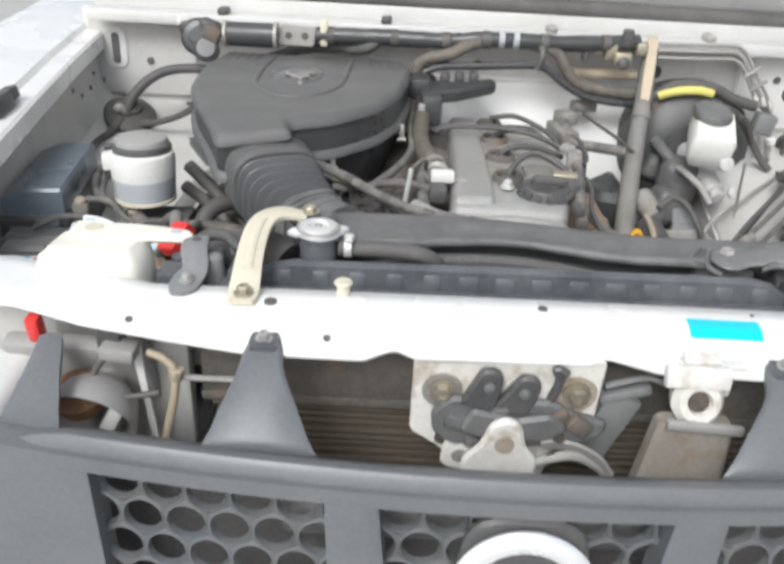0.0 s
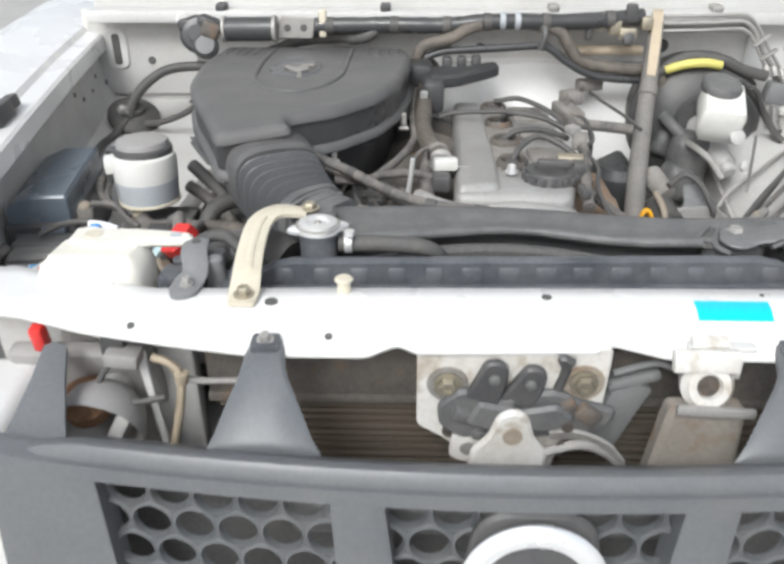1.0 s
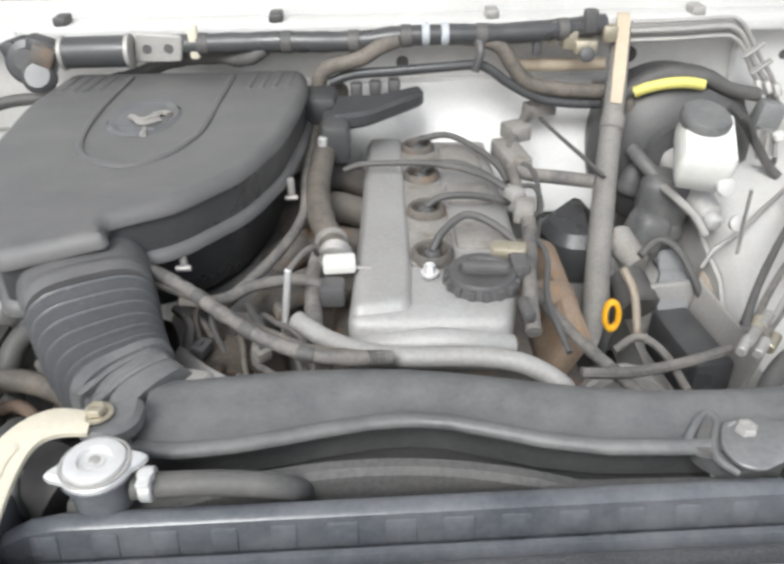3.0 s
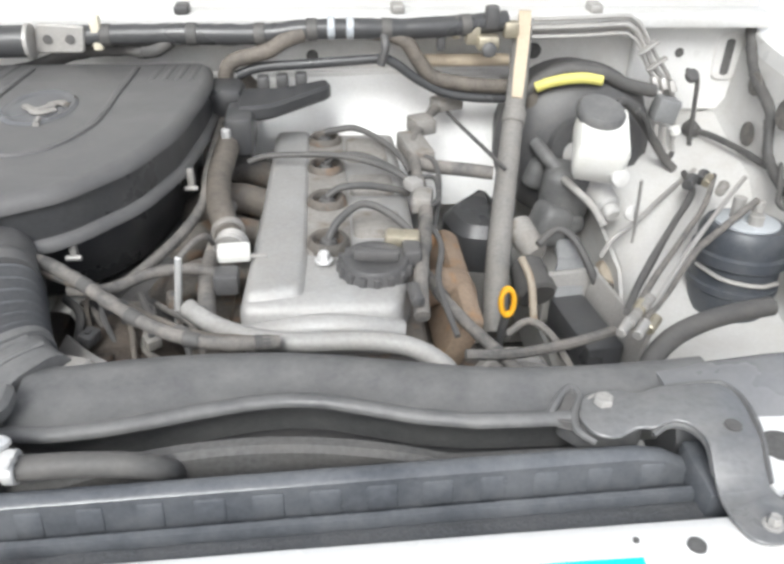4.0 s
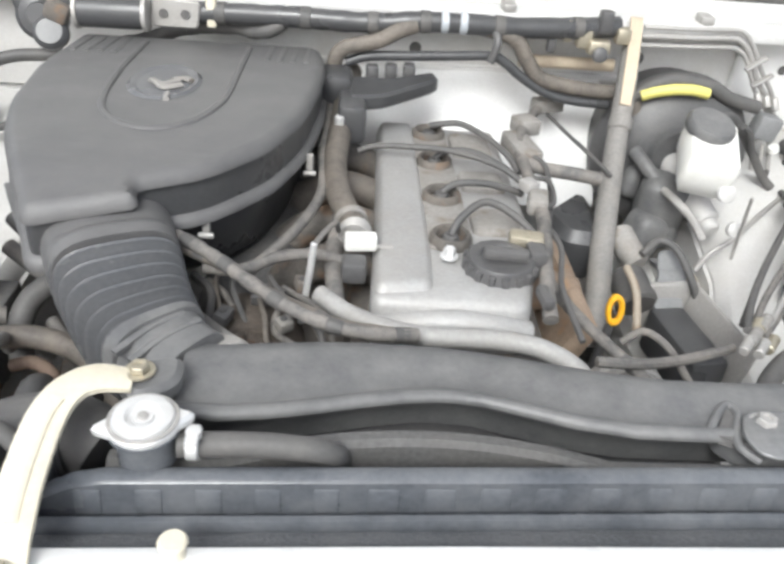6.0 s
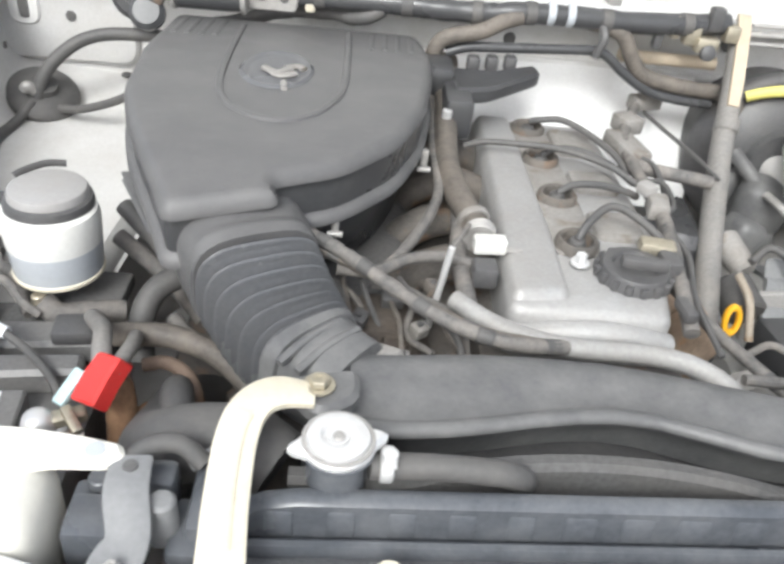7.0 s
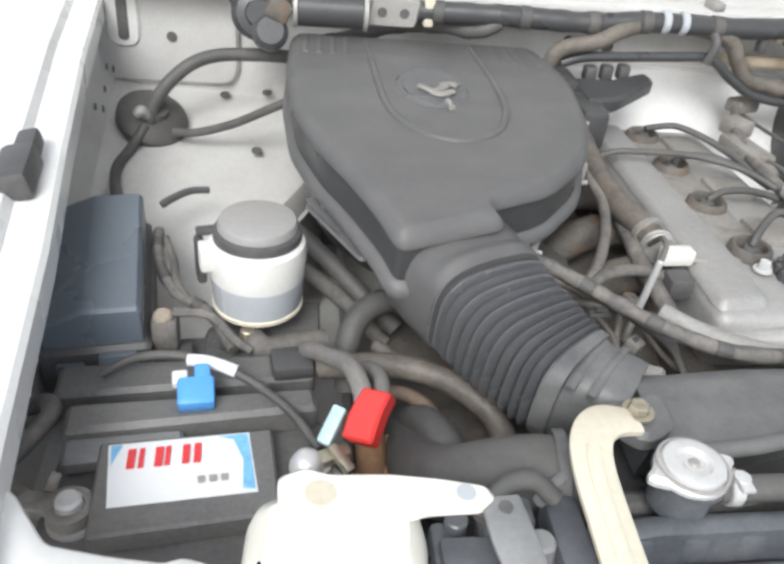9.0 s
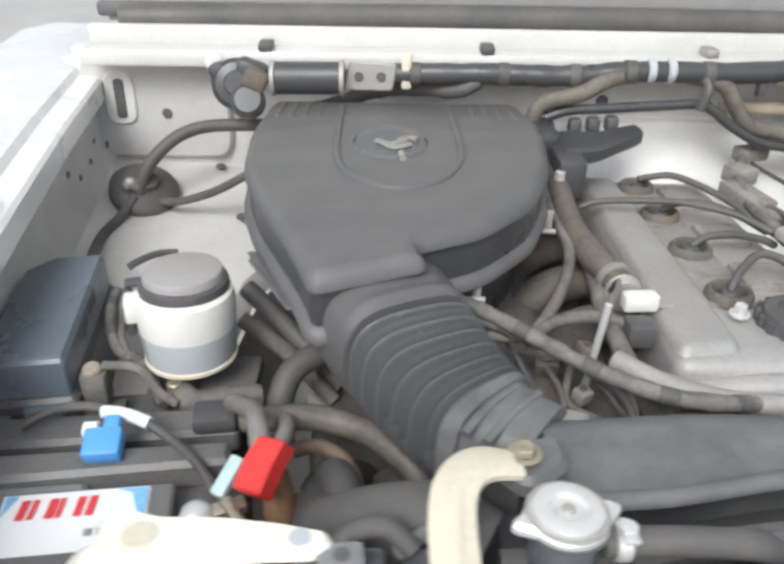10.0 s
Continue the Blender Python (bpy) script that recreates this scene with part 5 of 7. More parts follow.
part("pulley", bm, "steel", engine, "worn steel belt pulley")
bm = B()
lathe(bm, (0.215, 0.33, 0.80), (0, -1, 0.2), [(0, 0), (0.045, 0), (0.045, 0.01), (0.038, 0.014), (0.045, 0.018), (0.045, 0.03), (0.01, 0.032), (0, 0.04)], 26)
part("pulley", bm, "steel", engine, "worn steel belt pulley")

alt = thing("alternator", "rusty brown dusty alternator beside the engine", "alternator")
bm = B()
lathe(bm, (-0.165, 0.36, 0.835), (0.1, -1, 0.2), [(0, 0), (0.05, 0.004), (0.056, 0.02), (0.054, 0.055), (0.045, 0.07), (0.02, 0.075), (0.018, 0.09), (0, 0.09)], 26)
part("body", bm, "soot", alt)
bm = B()
for k in range(10):
    a = 2 * math.pi * k / 10
    box(bm, (-0.158 + 0.036 * math.cos(a), 0.296, 0.85 + 0.036 * math.sin(a)), (0.006, 0.02, 0.02), rot=(0, -math.degrees(a), 0), bevel=0.002)
part("vents", bm, "soot", alt)
part("bracket", strap(B(), [(-0.20, 0.30, 0.90), (-0.175, 0.27, 0.905), (-0.15, 0.255, 0.90), (-0.12, 0.26, 0.88)], [0.014] * 4, 0.004, [(0, 1, 0.5)] * 4), "steel", alt)


def hose(name, pts, r, mat, label, category="hose", group="hoses", wob=0.0, n=12, ends=None, seed=1):
    if not ends and not wob:
        return solo(name, tube(B(), pts, r, n, 6, wob, seed), mat, label, category, group)
    ob = thing(name, label, category, group)
    part("sleeve", tube(B(), pts, r, n, 6, wob, seed), mat, ob)
    if wob:
        line = spline(pts, 6)
        for i in range(4, len(line) - 2, 9):
            d = (line[i + 1] - line[i - 1]).normalized()
            part("tape_band", rod(B(), line[i] - d * 0.007, line[i] + d * 0.007, r * 1.12, r * 1.09, 12, 0.001), "rubber", ob)
    if ends:
        for i, m2 in ends:
            p = V(pts[i])
            q = V(pts[i + 1]) if i + 1 < len(pts) else V(pts[i]) * 2 - V(pts[i - 1])
            d = (q - p).normalized()
            rr = r if not callable(r) else r(0.5)
            part("clamp", rod(B(), p - d * 0.004, p + d * 0.004, rr * 1.18, None, 16, 0.001), m2, ob, "metal hose clamp")
    return ob


# wires over the valve cover
for pts in ([(0.034, 0.690, 0.941), (0.048, 0.690, 0.944), (0.075, 0.685, 0.948), (0.105, 0.655, 0.944), (0.128, 0.615, 0.938), (0.138, 0.58, 0.93)],
            [(0.034, 0.597, 0.938), (0.05, 0.598, 0.947), (0.080, 0.590, 0.950), (0.110, 0.565, 0.946), (0.132, 0.54, 0.938)],
            [(0.034, 0.500, 0.940), (0.05, 0.502, 0.950), (0.080, 0.502, 0.952), (0.112, 0.507, 0.944), (0.128, 0.515, 0.935)],
            [(0.034, 0.401, 0.942), (0.045, 0.412, 0.957), (0.070, 0.430, 0.966), (0.098, 0.422, 0.958), (0.122, 0.395, 0.944), (0.128, 0.36, 0.925)]):
    hose("ignition_wire", [V(p) + SEAT for p in pts], 0.0042, "rubber", "black rubber ignition wire over the valve cover", "ignition wire", "ignition wires", n=10)
hose("ignition_wire", [V(p) + SEAT for p in ((-0.060, 0.60, 0.940), (-0.04, 0.598, 0.948), (0.0, 0.592, 0.952), (0.05, 0.58, 0.955), (0.10, 0.555, 0.952), (0.132, 0.530, 0.942))], 0.0038, "rubber", "black wire crossing the valve cover", "ignition wire", "ignition wires", n=10)

# hoses left of the cover
hose("breather_hose", [(-0.072, 0.80, 0.965), (-0.080, 0.745, 0.958), (-0.080, 0.69, 0.950), (-0.085, 0.62, 0.944), (-0.088, 0.55, 0.938), (-0.082, 0.49, 0.934), (-0.068, 0.44, 0.930), (-0.062, 0.415, 0.925)], lambda t: 0.0155 - 0.002 * t, "brown", "brown dusty rubber breather hose", ends=[(6, "band")])
hose("coolant_hose", [(-0.075, 0.52, 0.918), (-0.080, 0.45, 0.918), (-0.084, 0.40, 0.915), (-0.082, 0.35, 0.91), (-0.078, 0.31, 0.90)], 0.0085, "dusty_rubber", "grey dusty coolant hose beside the valve cover")
hose("vacuum_hose", [(-0.098, 0.70, 0.95), (-0.102, 0.58, 0.942), (-0.100, 0.49, 0.935), (-0.120, 0.42, 0.93), (-0.15, 0.362, 0.925), (-0.165, 0.35, 0.915)], 0.0056, "dusty_rubber", "grey dusty vacuum hose curving beside the air cleaner")
hose("vacuum_hose", [(-0.20, 0.335, 0.932), (-0.165, 0.338, 0.93), (-0.135, 0.365, 0.928), (-0.10, 0.377, 0.925), (-0.075, 0.376, 0.92)], 0.0056, "dusty_rubber", "grey dusty vacuum hose")
hose("wiring_loom", [(-0.228, 0.352, 0.955), (-0.205, 0.338, 0.953), (-0.180, 0.318, 0.950), (-0.150, 0.292, 0.945), (-0.118, 0.268, 0.940), (-0.085, 0.252, 0.936), (-0.05, 0.247, 0.932), (-0.01, 0.256, 0.925)], 0.0062, "dusty_rubber", "dusty taped wiring loom running down to the radiator", "wiring loom", "wiring looms", wob=0.22)
hose("wiring_loom", [(-0.225, 0.345, 0.948), (-0.19, 0.33, 0.942), (-0.150, 0.305, 0.937), (-0.115, 0.282, 0.934), (-0.075, 0.262, 0.930), (-0.02, 0.262, 0.922)], 0.0044, "brown", "thin dusty wiring loom", "wiring loom", "wiring looms", wob=0.2, seed=5)
hose("metal_pipe", [(-0.095, 0.325, 0.915), (-0.068, 0.298, 0.914), (-0.035, 0.280, 0.913), (0.0, 0.272, 0.912), (0.06, 0.271, 0.911), (0.10, 0.262, 0.91), (0.128, 0.240, 0.905), (0.14, 0.22, 0.89)], 0.009, "alupipe", "dull metal coolant pipe before the valve cover", "pipe", "pipes")
rodl = thing("dipstick_tube", "bright thin metal tube standing beside the engine", "metal tube")
part("tube", rod(B(), (-0.099, 0.322, 0.968), (-0.110, 0.318, 0.880), 0.0032, 0.0036, 12, 0.001), "cap", rodl)
part("loop", tube(B(), [(-0.099, 0.322, 0.966), (-0.088, 0.340, 0.972), (-0.080, 0.365, 0.965), (-0.078, 0.385, 0.945)], 0.0026, 8), "dusty_rubber", rodl)
for ob in rodl.children:
    ob.data.transform(Matrix.Translation((-0.002, 0.022, -0.010)))
plug = thing("connector_plug", "white plastic connector plug on the breather hose", "connector")
part("shell", box(B(), (-0.058, 0.392, 0.933), (0.032, 0.016, 0.016), rot=(0, 0, 4), bevel=0.003), "milky", plug)
for k in range(3):
    part("clamp_rib", rod(B(), (-0.0645 + 0.0008 * k, 0.410 + 0.006 * k, 0.9262), (-0.0643 + 0.0008 * k, 0.4135 + 0.006 * k, 0.9264), 0.0165, None, 18, 0.001), "steel", plug)
part("lead", box(B(), (-0.064, 0.365, 0.918), (0.024, 0.024, 0.022), bevel=0.004), "black", plug)
part("clip", box(B(), (-0.036, 0.389, 0.930), (0.020, 0.005, 0.003), bevel=0.001), "steel", plug)
br = thing("cable_bracket", "black plastic cable bracket behind the valve cover", "bracket")
bm = B()
o = rounded([(-0.075, 0.655), (-0.03, 0.668), (0.046, 0.742), (0.040, 0.772), (-0.02, 0.735), (-0.075, 0.735)], 0.012, 4)
plate(bm, o, 0.962, 0.982, 0.004)
part("arm", bm, "gloss", br)
for x, y in ((-0.045, 0.745), (-0.02, 0.752), (0.005, 0.758)):
    part("clip", box(B(), (x, y, 0.985), (0.016, 0.018, 0.02), bevel=0.004), "black", br)
bm = B()
box(bm, (-0.07, 0.66, 0.955), (0.035, 0.07, 0.05), bevel=0.008)
box(bm, (-0.095, 0.73, 0.965), (0.05, 0.06, 0.05), bevel=0.01)
part("valve_box", bm, "gloss", br)
part("stud", rod(B(), (-0.085, 0.625, 0.957), (-0.085, 0.625, 0.968), 0.006, None, 8, 0.001), "cap", br)

# thin leads and small brackets before the air cleaner
rng = random.Random(11)
for k in range(9):
    a = V((-0.215 + 0.012 * k, 0.365 + rng.uniform(-0.02, 0.02), 0.900 + rng.uniform(-0.01, 0.015)))
    b = V((-0.165 + 0.013 * k, 0.262 + rng.uniform(-0.01, 0.02), 0.872 + rng.uniform(-0.012, 0.015)))
    m1 = a.lerp(b, 0.35) + V((rng.uniform(-0.02, 0.025), rng.uniform(-0.01, 0.01), 0.012))
    m2 = a.lerp(b, 0.7) + V((rng.uniform(-0.02, 0.025), 0, rng.uniform(-0.006, 0.012)))
    hose("thin_cable", [a, m1, m2, b], rng.choice((0.0026, 0.0032, 0.0042)), ("rubber", "dusty_rubber", "brown")[k % 3], "thin dirty lead in the dark gap beside the engine", "cable", "cables", n=8)
for k, (x, y, z, w, m2) in enumerate(((-0.148, 0.335, 0.902, 0.020, "black"), (-0.125, 0.300, 0.898, 0.014, "band"), (-0.178, 0.300, 0.905, 0.018, "black"), (-0.112, 0.350, 0.908, 0.016, "grime"), (-0.195, 0.272, 0.892, 0.016, "tan"), (-0.14, 0.270, 0.890, 0.012, "steel"))):
    small_plug = thing("connector_plug", "small dirty connector plug beside the engine", "connector", "small plugs")
    part("shell", box(B(), (x, y, z), (w, 0.013, 0.012), rot=(10, 0, 35 * k), bevel=0.002), m2, small_plug)
    part("lock_tab", box(B(), (x, y, z + 0.0065), (w * 0.4, 0.005, 0.003), rot=(10, 0, 35 * k), bevel=0.0008), "black", small_plug)

# right of the cover
loom = thing("injector_loom", "dusty wiring loom with tan connectors beside the valve cover", "wiring loom", "wiring looms")
part("sleeve", tube(B(), [(0.205, 0.80, 0.935), (0.178, 0.745, 0.935), (0.152, 0.68, 0.932), (0.144, 0.62, 0.928), (0.143, 0.54, 0.926), (0.141, 0.475, 0.926), (0.130, 0.405, 0.924), (0.120, 0.345, 0.920), (0.117, 0.305, 0.91)], 0.0075, 10, 6, 0.25, 3), "dusty_rubber", loom)
for p, s, r, m2 in (((0.165, 0.715, 0.935), (0.030, 0.034, 0.022), 25, "band"), ((0.150, 0.655, 0.925), (0.032, 0.075, 0.024), 10, "band"), ((0.140, 0.50, 0.930), (0.022, 0.035, 0.020), -12, "band"), ((0.132, 0.52, 0.940), (0.018, 0.020, 0.014), 30, "greycap"), ((0.108, 0.405, 0.936), (0.035, 0.02, 0.014), -10, "zinc"), ((0.115, 0.385, 0.93), (0.018, 0.03, 0.02), 0, "black"), ((0.112, 0.32, 0.925), (0.012, 0.03, 0.012), 5, "black"), ((0.21, 0.79, 0.938), (0.045, 0.024, 0.020), 20, "band")):
    part("connector", box(B(), p, s, rot=(0, 0, r), bevel=0.004), m2, loom)
for k, pts in enumerate(([(0.142, 0.56, 0.93), (0.160, 0.545, 0.935), (0.158, 0.50, 0.93), (0.140, 0.49, 0.925)], [(0.15, 0.63, 0.93), (0.168, 0.60, 0.93), (0.165, 0.54, 0.92), (0.150, 0.47, 0.91)], [(0.135, 0.46, 0.93), (0.150, 0.42, 0.92), (0.14, 0.36, 0.91), (0.15, 0.30, 0.89)])):
    part("lead", tube(B(), pts, 0.0032, 8), "rubber", loom)
hose("fuel_hose", [(0.150, 0.615, 0.923), (0.170, 0.608, 0.921), (0.205, 0.600, 0.920), (0.240, 0.592, 0.918)], 0.0085, "dusty_rubber", "grey dusty fuel hose beside the loom")
hose("thin_cable", [(0.212, 0.785, 0.925), (0.225, 0.735, 0.922), (0.245, 0.66, 0.919), (0.262, 0.62, 0.91)], 0.0028, "rubber", "thin black cable beside the engine", "cable", "cables", n=8)
hose("wiring_loom", [(0.13, 0.40, 0.90), (0.150, 0.34, 0.895), (0.180, 0.28, 0.89), (0.205, 0.235, 0.885)], 0.006, "dusty_rubber", "dusty loom running down before the engine", "wiring loom", "wiring looms", wob=0.15)
hose("thin_cable", [(0.15, 0.26, 0.90), (0.19, 0.262, 0.897), (0.24, 0.285, 0.885), (0.285, 0.31, 0.875), (0.31, 0.325, 0.87)], 0.005, "dusty_rubber", "dusty cable over the pulley", "cable", "cables", n=8)
hose("thin_cable", [(0.215, 0.36, 0.845), (0.235, 0.36, 0.86), (0.252, 0.335, 0.86), (0.262, 0.29, 0.85)], 0.004, "dusty_rubber", "dusty cable beside the dipstick", "cable", "cables", n=8)

dip = thing("dipstick", "orange plastic dipstick with a ring handle", "dipstick")
bm = B()
rings = []
for k in range(24):
    a = 2 * math.pi * k / 24
    rings.append([V((0.228 + (0.0075 + 0.0035 * math.cos(b)) * math.cos(a), 0.414 - 0.0045 * math.sin(b) + 0.004 * math.sin(a), 0.848 + (0.0145 + 0.004 * math.cos(b)) * math.sin(a))) for b in (2 * math.pi * j / 8 for j in range(8))])
rings.append(rings[0])
loft(bm, rings, caps=False)
part("ring", bm, "orange", dip)
part("stem", tube(B(), [(0.228, 0.416, 0.828), (0.226, 0.418, 0.80), (0.222, 0.43, 0.72)], 0.0055, 10), "black", dip)
for ob in dip.children:
    ob.data.transform(Matrix.Translation((0.003, 0.016, -0.012)))

pipe = thing("riser_hose", "thick grey hose rising to the cowl on a tan bracket", "riser hose")
part("sleeve", tube(B(), [(0.315, 0.802, 1.040), (0.306, 0.770, 1.015), (0.297, 0.735, 0.988), (0.276, 0.66, 0.917), (0.249, 0.56, 0.852), (0.235, 0.50, 0.815), (0.225, 0.45, 0.775)], lambda t: 0.0125 + 0.0035 * t, 18), "greyhose", pipe)
part("bracket", strap(B(), [(0.316, 0.812, 1.060), (0.314, 0.800, 1.058), (0.306, 0.765, 1.030), (0.296, 0.728, 1.001), (0.289, 0.702, 0.975)], [0.015, 0.017, 0.016, 0.016, 0.014], 0.004, [(1, 0, 0)] * 5), "beige", pipe, "tan painted bracket strip")
part("collar", rod(B(), (0.289, 0.702, 0.958), (0.284, 0.688, 0.944), 0.0158, None, 18, 0.002), "greyhose", pipe)

# ---- cowl harness and pipes ----
hose("wiring_loom", [(-0.30, 0.79, 1.035), (-0.22, 0.785, 1.038), (-0.146, 0.78, 1.040), (-0.082, 0.775, 1.040), (-0.03, 0.772, 1.042), (0.012, 0.77, 1.047), (0.08, 0.77, 1.048), (0.141, 0.772, 1.047), (0.215, 0.775, 1.050), (0.285, 0.785, 1.054)], 0.0135, "gloss", "thick black wiring loom along the cowl", "wiring loom", "wiring looms", wob=0.10, n=14)
for x in (0.047, 0.072):
    solo("loom_clamp", rod(B(), (x - 0.005, 0.768, 1.050), (x + 0.005, 0.768, 1.050), 0.0150, None, 16, 0.002), "fluid", "white plastic clamp on the wiring loom", "clamp", "loom clamps")
hose("heater_hose", [(-0.096, 0.765, 0.970), (-0.094, 0.762, 0.995), (-0.082, 0.760, 1.010), (-0.055, 0.758, 1.018), (-0.035, 0.758, 1.024), (-0.014, 0.760, 1.036), (0.010, 0.765, 1.044)], 0.0105, "brown", "brown dusty heater hose joining the loom")
hose("heater_pipe", [(-0.080, 0.762, 0.990), (-0.050, 0.762, 1.000), (0.008, 0.762, 1.004), (0.07, 0.762, 1.008), (0.115, 0.763, 1.010), (0.135, 0.763, 1.002), (0.160, 0.763, 0.984), (0.200, 0.763, 0.963), (0.242, 0.763, 0.955), (0.288, 0.763, 0.953)], 0.0068, "gloss", "black pipe running along the firewall", "pipe", "pipes")
hose("heater_hose", [(0.085, 0.772, 1.045), (0.125, 0.770, 1.040), (0.148, 0.768, 1.030), (0.163, 0.766, 1.008), (0.184, 0.765, 0.985), (0.221, 0.765, 0.975), (0.27, 0.765, 0.970), (0.310, 0.765, 0.968), (0.327, 0.762, 0.950), (0.332, 0.76, 0.91)], 0.0105, "brown", "brown dusty heater hose bending down to the booster", ends=[(7, "zinc")])
hose("cowl_pipe", [(0.165, 0.815, 0.992), (0.22, 0.815, 0.992), (0.30, 0.812, 0.993)], 0.009, "beige", "tan painted pipe on the firewall ledge", "pipe", "pipes")
vl = thing("valve_cluster", "cluster of small valves and fittings on the cowl", "valve cluster")
for p, s, m2 in (((0.215, 0.775, 1.048), (0.012, 0.016, 0.03), "zinc"), ((0.238, 0.775, 1.040), (0.020, 0.02, 0.028), "zinc"), ((0.262, 0.772, 1.062), (0.018, 0.018, 0.03), "black"), ((0.258, 0.768, 1.030), (0.030, 0.020, 0.020), "zinc"), ((0.290, 0.775, 1.045), (0.020, 0.018, 0.022), "zinc"), ((0.195, 0.775, 1.030), (0.012, 0.014, 0.026), "black")):
    part("fitting", box(B(), p, s, bevel=0.004), m2, vl)
part("solenoid", lathe(B(), (0.258, 0.758, 1.022), (0, -1, 0.3), [(0, 0), (0.010, 0), (0.010, 0.008), (0.007, 0.01), (0, 0.01)], 16), "black", vl)
part("tie", tube(B(), [(0.115, 0.765, 1.044), (0.118, 0.752, 1.030), (0.112, 0.752, 1.005)], 0.006, 8), "black", vl)

hose("yellow_hose", [(0.328, 0.752, 0.972), (0.345, 0.748, 0.980), (0.368, 0.746, 0.985), (0.394, 0.746, 0.986), (0.418, 0.748, 0.982)], 0.0078, "yellow", "black hose with bright yellow sleeve over the booster", "hose")
hose("brake_hose", [(0.305, 0.758, 0.955), (0.325, 0.760, 0.972), (0.350, 0.756, 0.990), (0.380, 0.756, 0.995), (0.425, 0.756, 0.988), (0.460, 0.760, 0.972), (0.505, 0.766, 0.960)], 0.0095, "rubber", "black vacuum hose over the brake booster")
for dz, dy, r in ((0.0, 0.0, 0.0032), (-0.012, 0.002, 0.0042), (-0.024, 0.0, 0.0032)):
    hose("brake_pipe", [(0.325, 0.795 + dy, 1.053 + dz), (0.397, 0.797 + dy, 1.054 + dz), (0.455, 0.80 + dy, 1.056 + dz), (0.470, 0.80 + dy, 1.052 + dz), (0.484, 0.80 + dy, 1.040 + dz), (0.512, 0.80 + dy, 1.002 + dz * 1.2), (0.538, 0.80, 0.970 + dz), (0.552, 0.80, 0.940 + dz * 0.6), (0.566, 0.80, 0.88), (0.575, 0.80 - dy, 0.83)], r, "steel", "thin bent steel brake pipe on the firewall", "pipe", "brake pipes", n=8)
pb = thing("pipe_block", "grey metal valve block under the brake pipes", "valve block")
bm = B()
box(bm, (0.533, 0.778, 0.928), (0.036, 0.028, 0.036), rot=(0, 12, 0), bevel=0.005)
part("block", bm, "slate", pb)
for k, (x, z) in enumerate(((0.516, 0.957), (0.530, 0.955), (0.544, 0.951))):
    part("union_nut", rod(B(), (x, 0.785, z), (x - 0.006, 0.789, z + 0.016), 0.0062, 0.0052, 6, 0.0006), "steel", pb)
for k, (x, z) in enumerate(((0.522, 0.908), (0.536, 0.903), (0.549, 0.902))):
    part("outlet_pipe", tube(B(), [(x, 0.772, z), (x + 0.004, 0.768, z - 0.03), (x + 0.014, 0.76, z - 0.062), (x + 0.016, 0.75, z - 0.075)], 0.0032, 8), "steel", pb)
part("cap", rod(B(), (0.548, 0.765, 0.905), (0.552, 0.765, 0.895), 0.008, None, 14, 0.001), "milky", pb, "white plastic cap")
for x, z in ((0.497, 1.013), (0.514, 0.990)):
    part("pipe_clip", box(B(), (x, 0.794, z), (0.032, 0.010, 0.005), rot=(0, -38, 0), bevel=0.0015), "steel", pb, "pale pipe clip")
hose("thin_cable", [(0.555, 0.782, 0.985), (0.572, 0.78, 0.975), (0.578, 0.779, 0.93), (0.586, 0.78, 0.865), (0.600, 0.775, 0.81)], 0.0035, "rubber", "thin black cable beside the brake pipes", "cable", "cables", n=8)
part("plug", rod(B(), (0.560, 0.778, 0.975), (0.562, 0.770, 0.982), 0.010, None, 14, 0.002), "black", pb)

# ---- right side ----
boost = thing("brake_booster", "black brake booster drum with master cylinder", "brake booster")
bm = B()
lathe(bm, (0.398, 0.80, 0.878), (0, -1, 0.12), [(0, -0.05), (0.105, -0.05), (0.112, -0.035), (0.114, 0.015), (0.118, 0.020), (0.116, 0.030), (0.108, 0.036), (0.092, 0.058), (0.05, 0.068), (0.045, 0.078), (0, 0.078)], 44)
part("drum", bm, "black", boost, "blue black painted drum", sharp=50)
bm = B()
rod(bm, (0.39, 0.735, 0.885), (0.412, 0.628, 0.845), 0.022, 0.018, 22, 0.004)
rod(bm, (0.412, 0.630, 0.846), (0.415, 0.615, 0.840), 0.012, None, 16, 0.003)
part("master_cylinder", bm, "wing", boost, "dull steel master cylinder")
bm = B()
o = rounded([(-0.036, -0.05), (0.032, -0.05), (0.036, 0.045), (-0.030, 0.045)], 0.012, 4)
m = pose(0.388, 0.655, 0.903, 18, 6, -10)
stack(bm, [(inset(o, 0.010), 0.0), (inset(o, 0.003), 0.012), (o, 0.026), (o, 0.052), (inset(o, 0.004), 0.060)], m=m)
part("fluid_bottle", bm, "milky", boost, "white plastic fluid bottle")
bm = B()
lathe(bm, (0.389, 0.659, 0.962), (0.1, -0.3, 1), [(0, 0), (0.030, 0), (0.032, 0.003), (0.032, 0.012), (0.029, 0.016), (0.012, 0.017), (0, 0.016)], 32)
part("bottle_cap", bm, "duct", boost, "grey black screw cap")
bm = B()
lathe(bm, (0.405, 0.598, 0.905), (0.1, -1, 0.4), [(0, 0), (0.012, 0), (0.012, 0.006), (0.007, 0.008), (0, 0.008)], 18)
lathe(bm, (0.420, 0.578, 0.865), (0.1, -1, 0.4), [(0, 0), (0.010, 0), (0.010, 0.006), (0.005, 0.008), (0, 0.008)], 16)
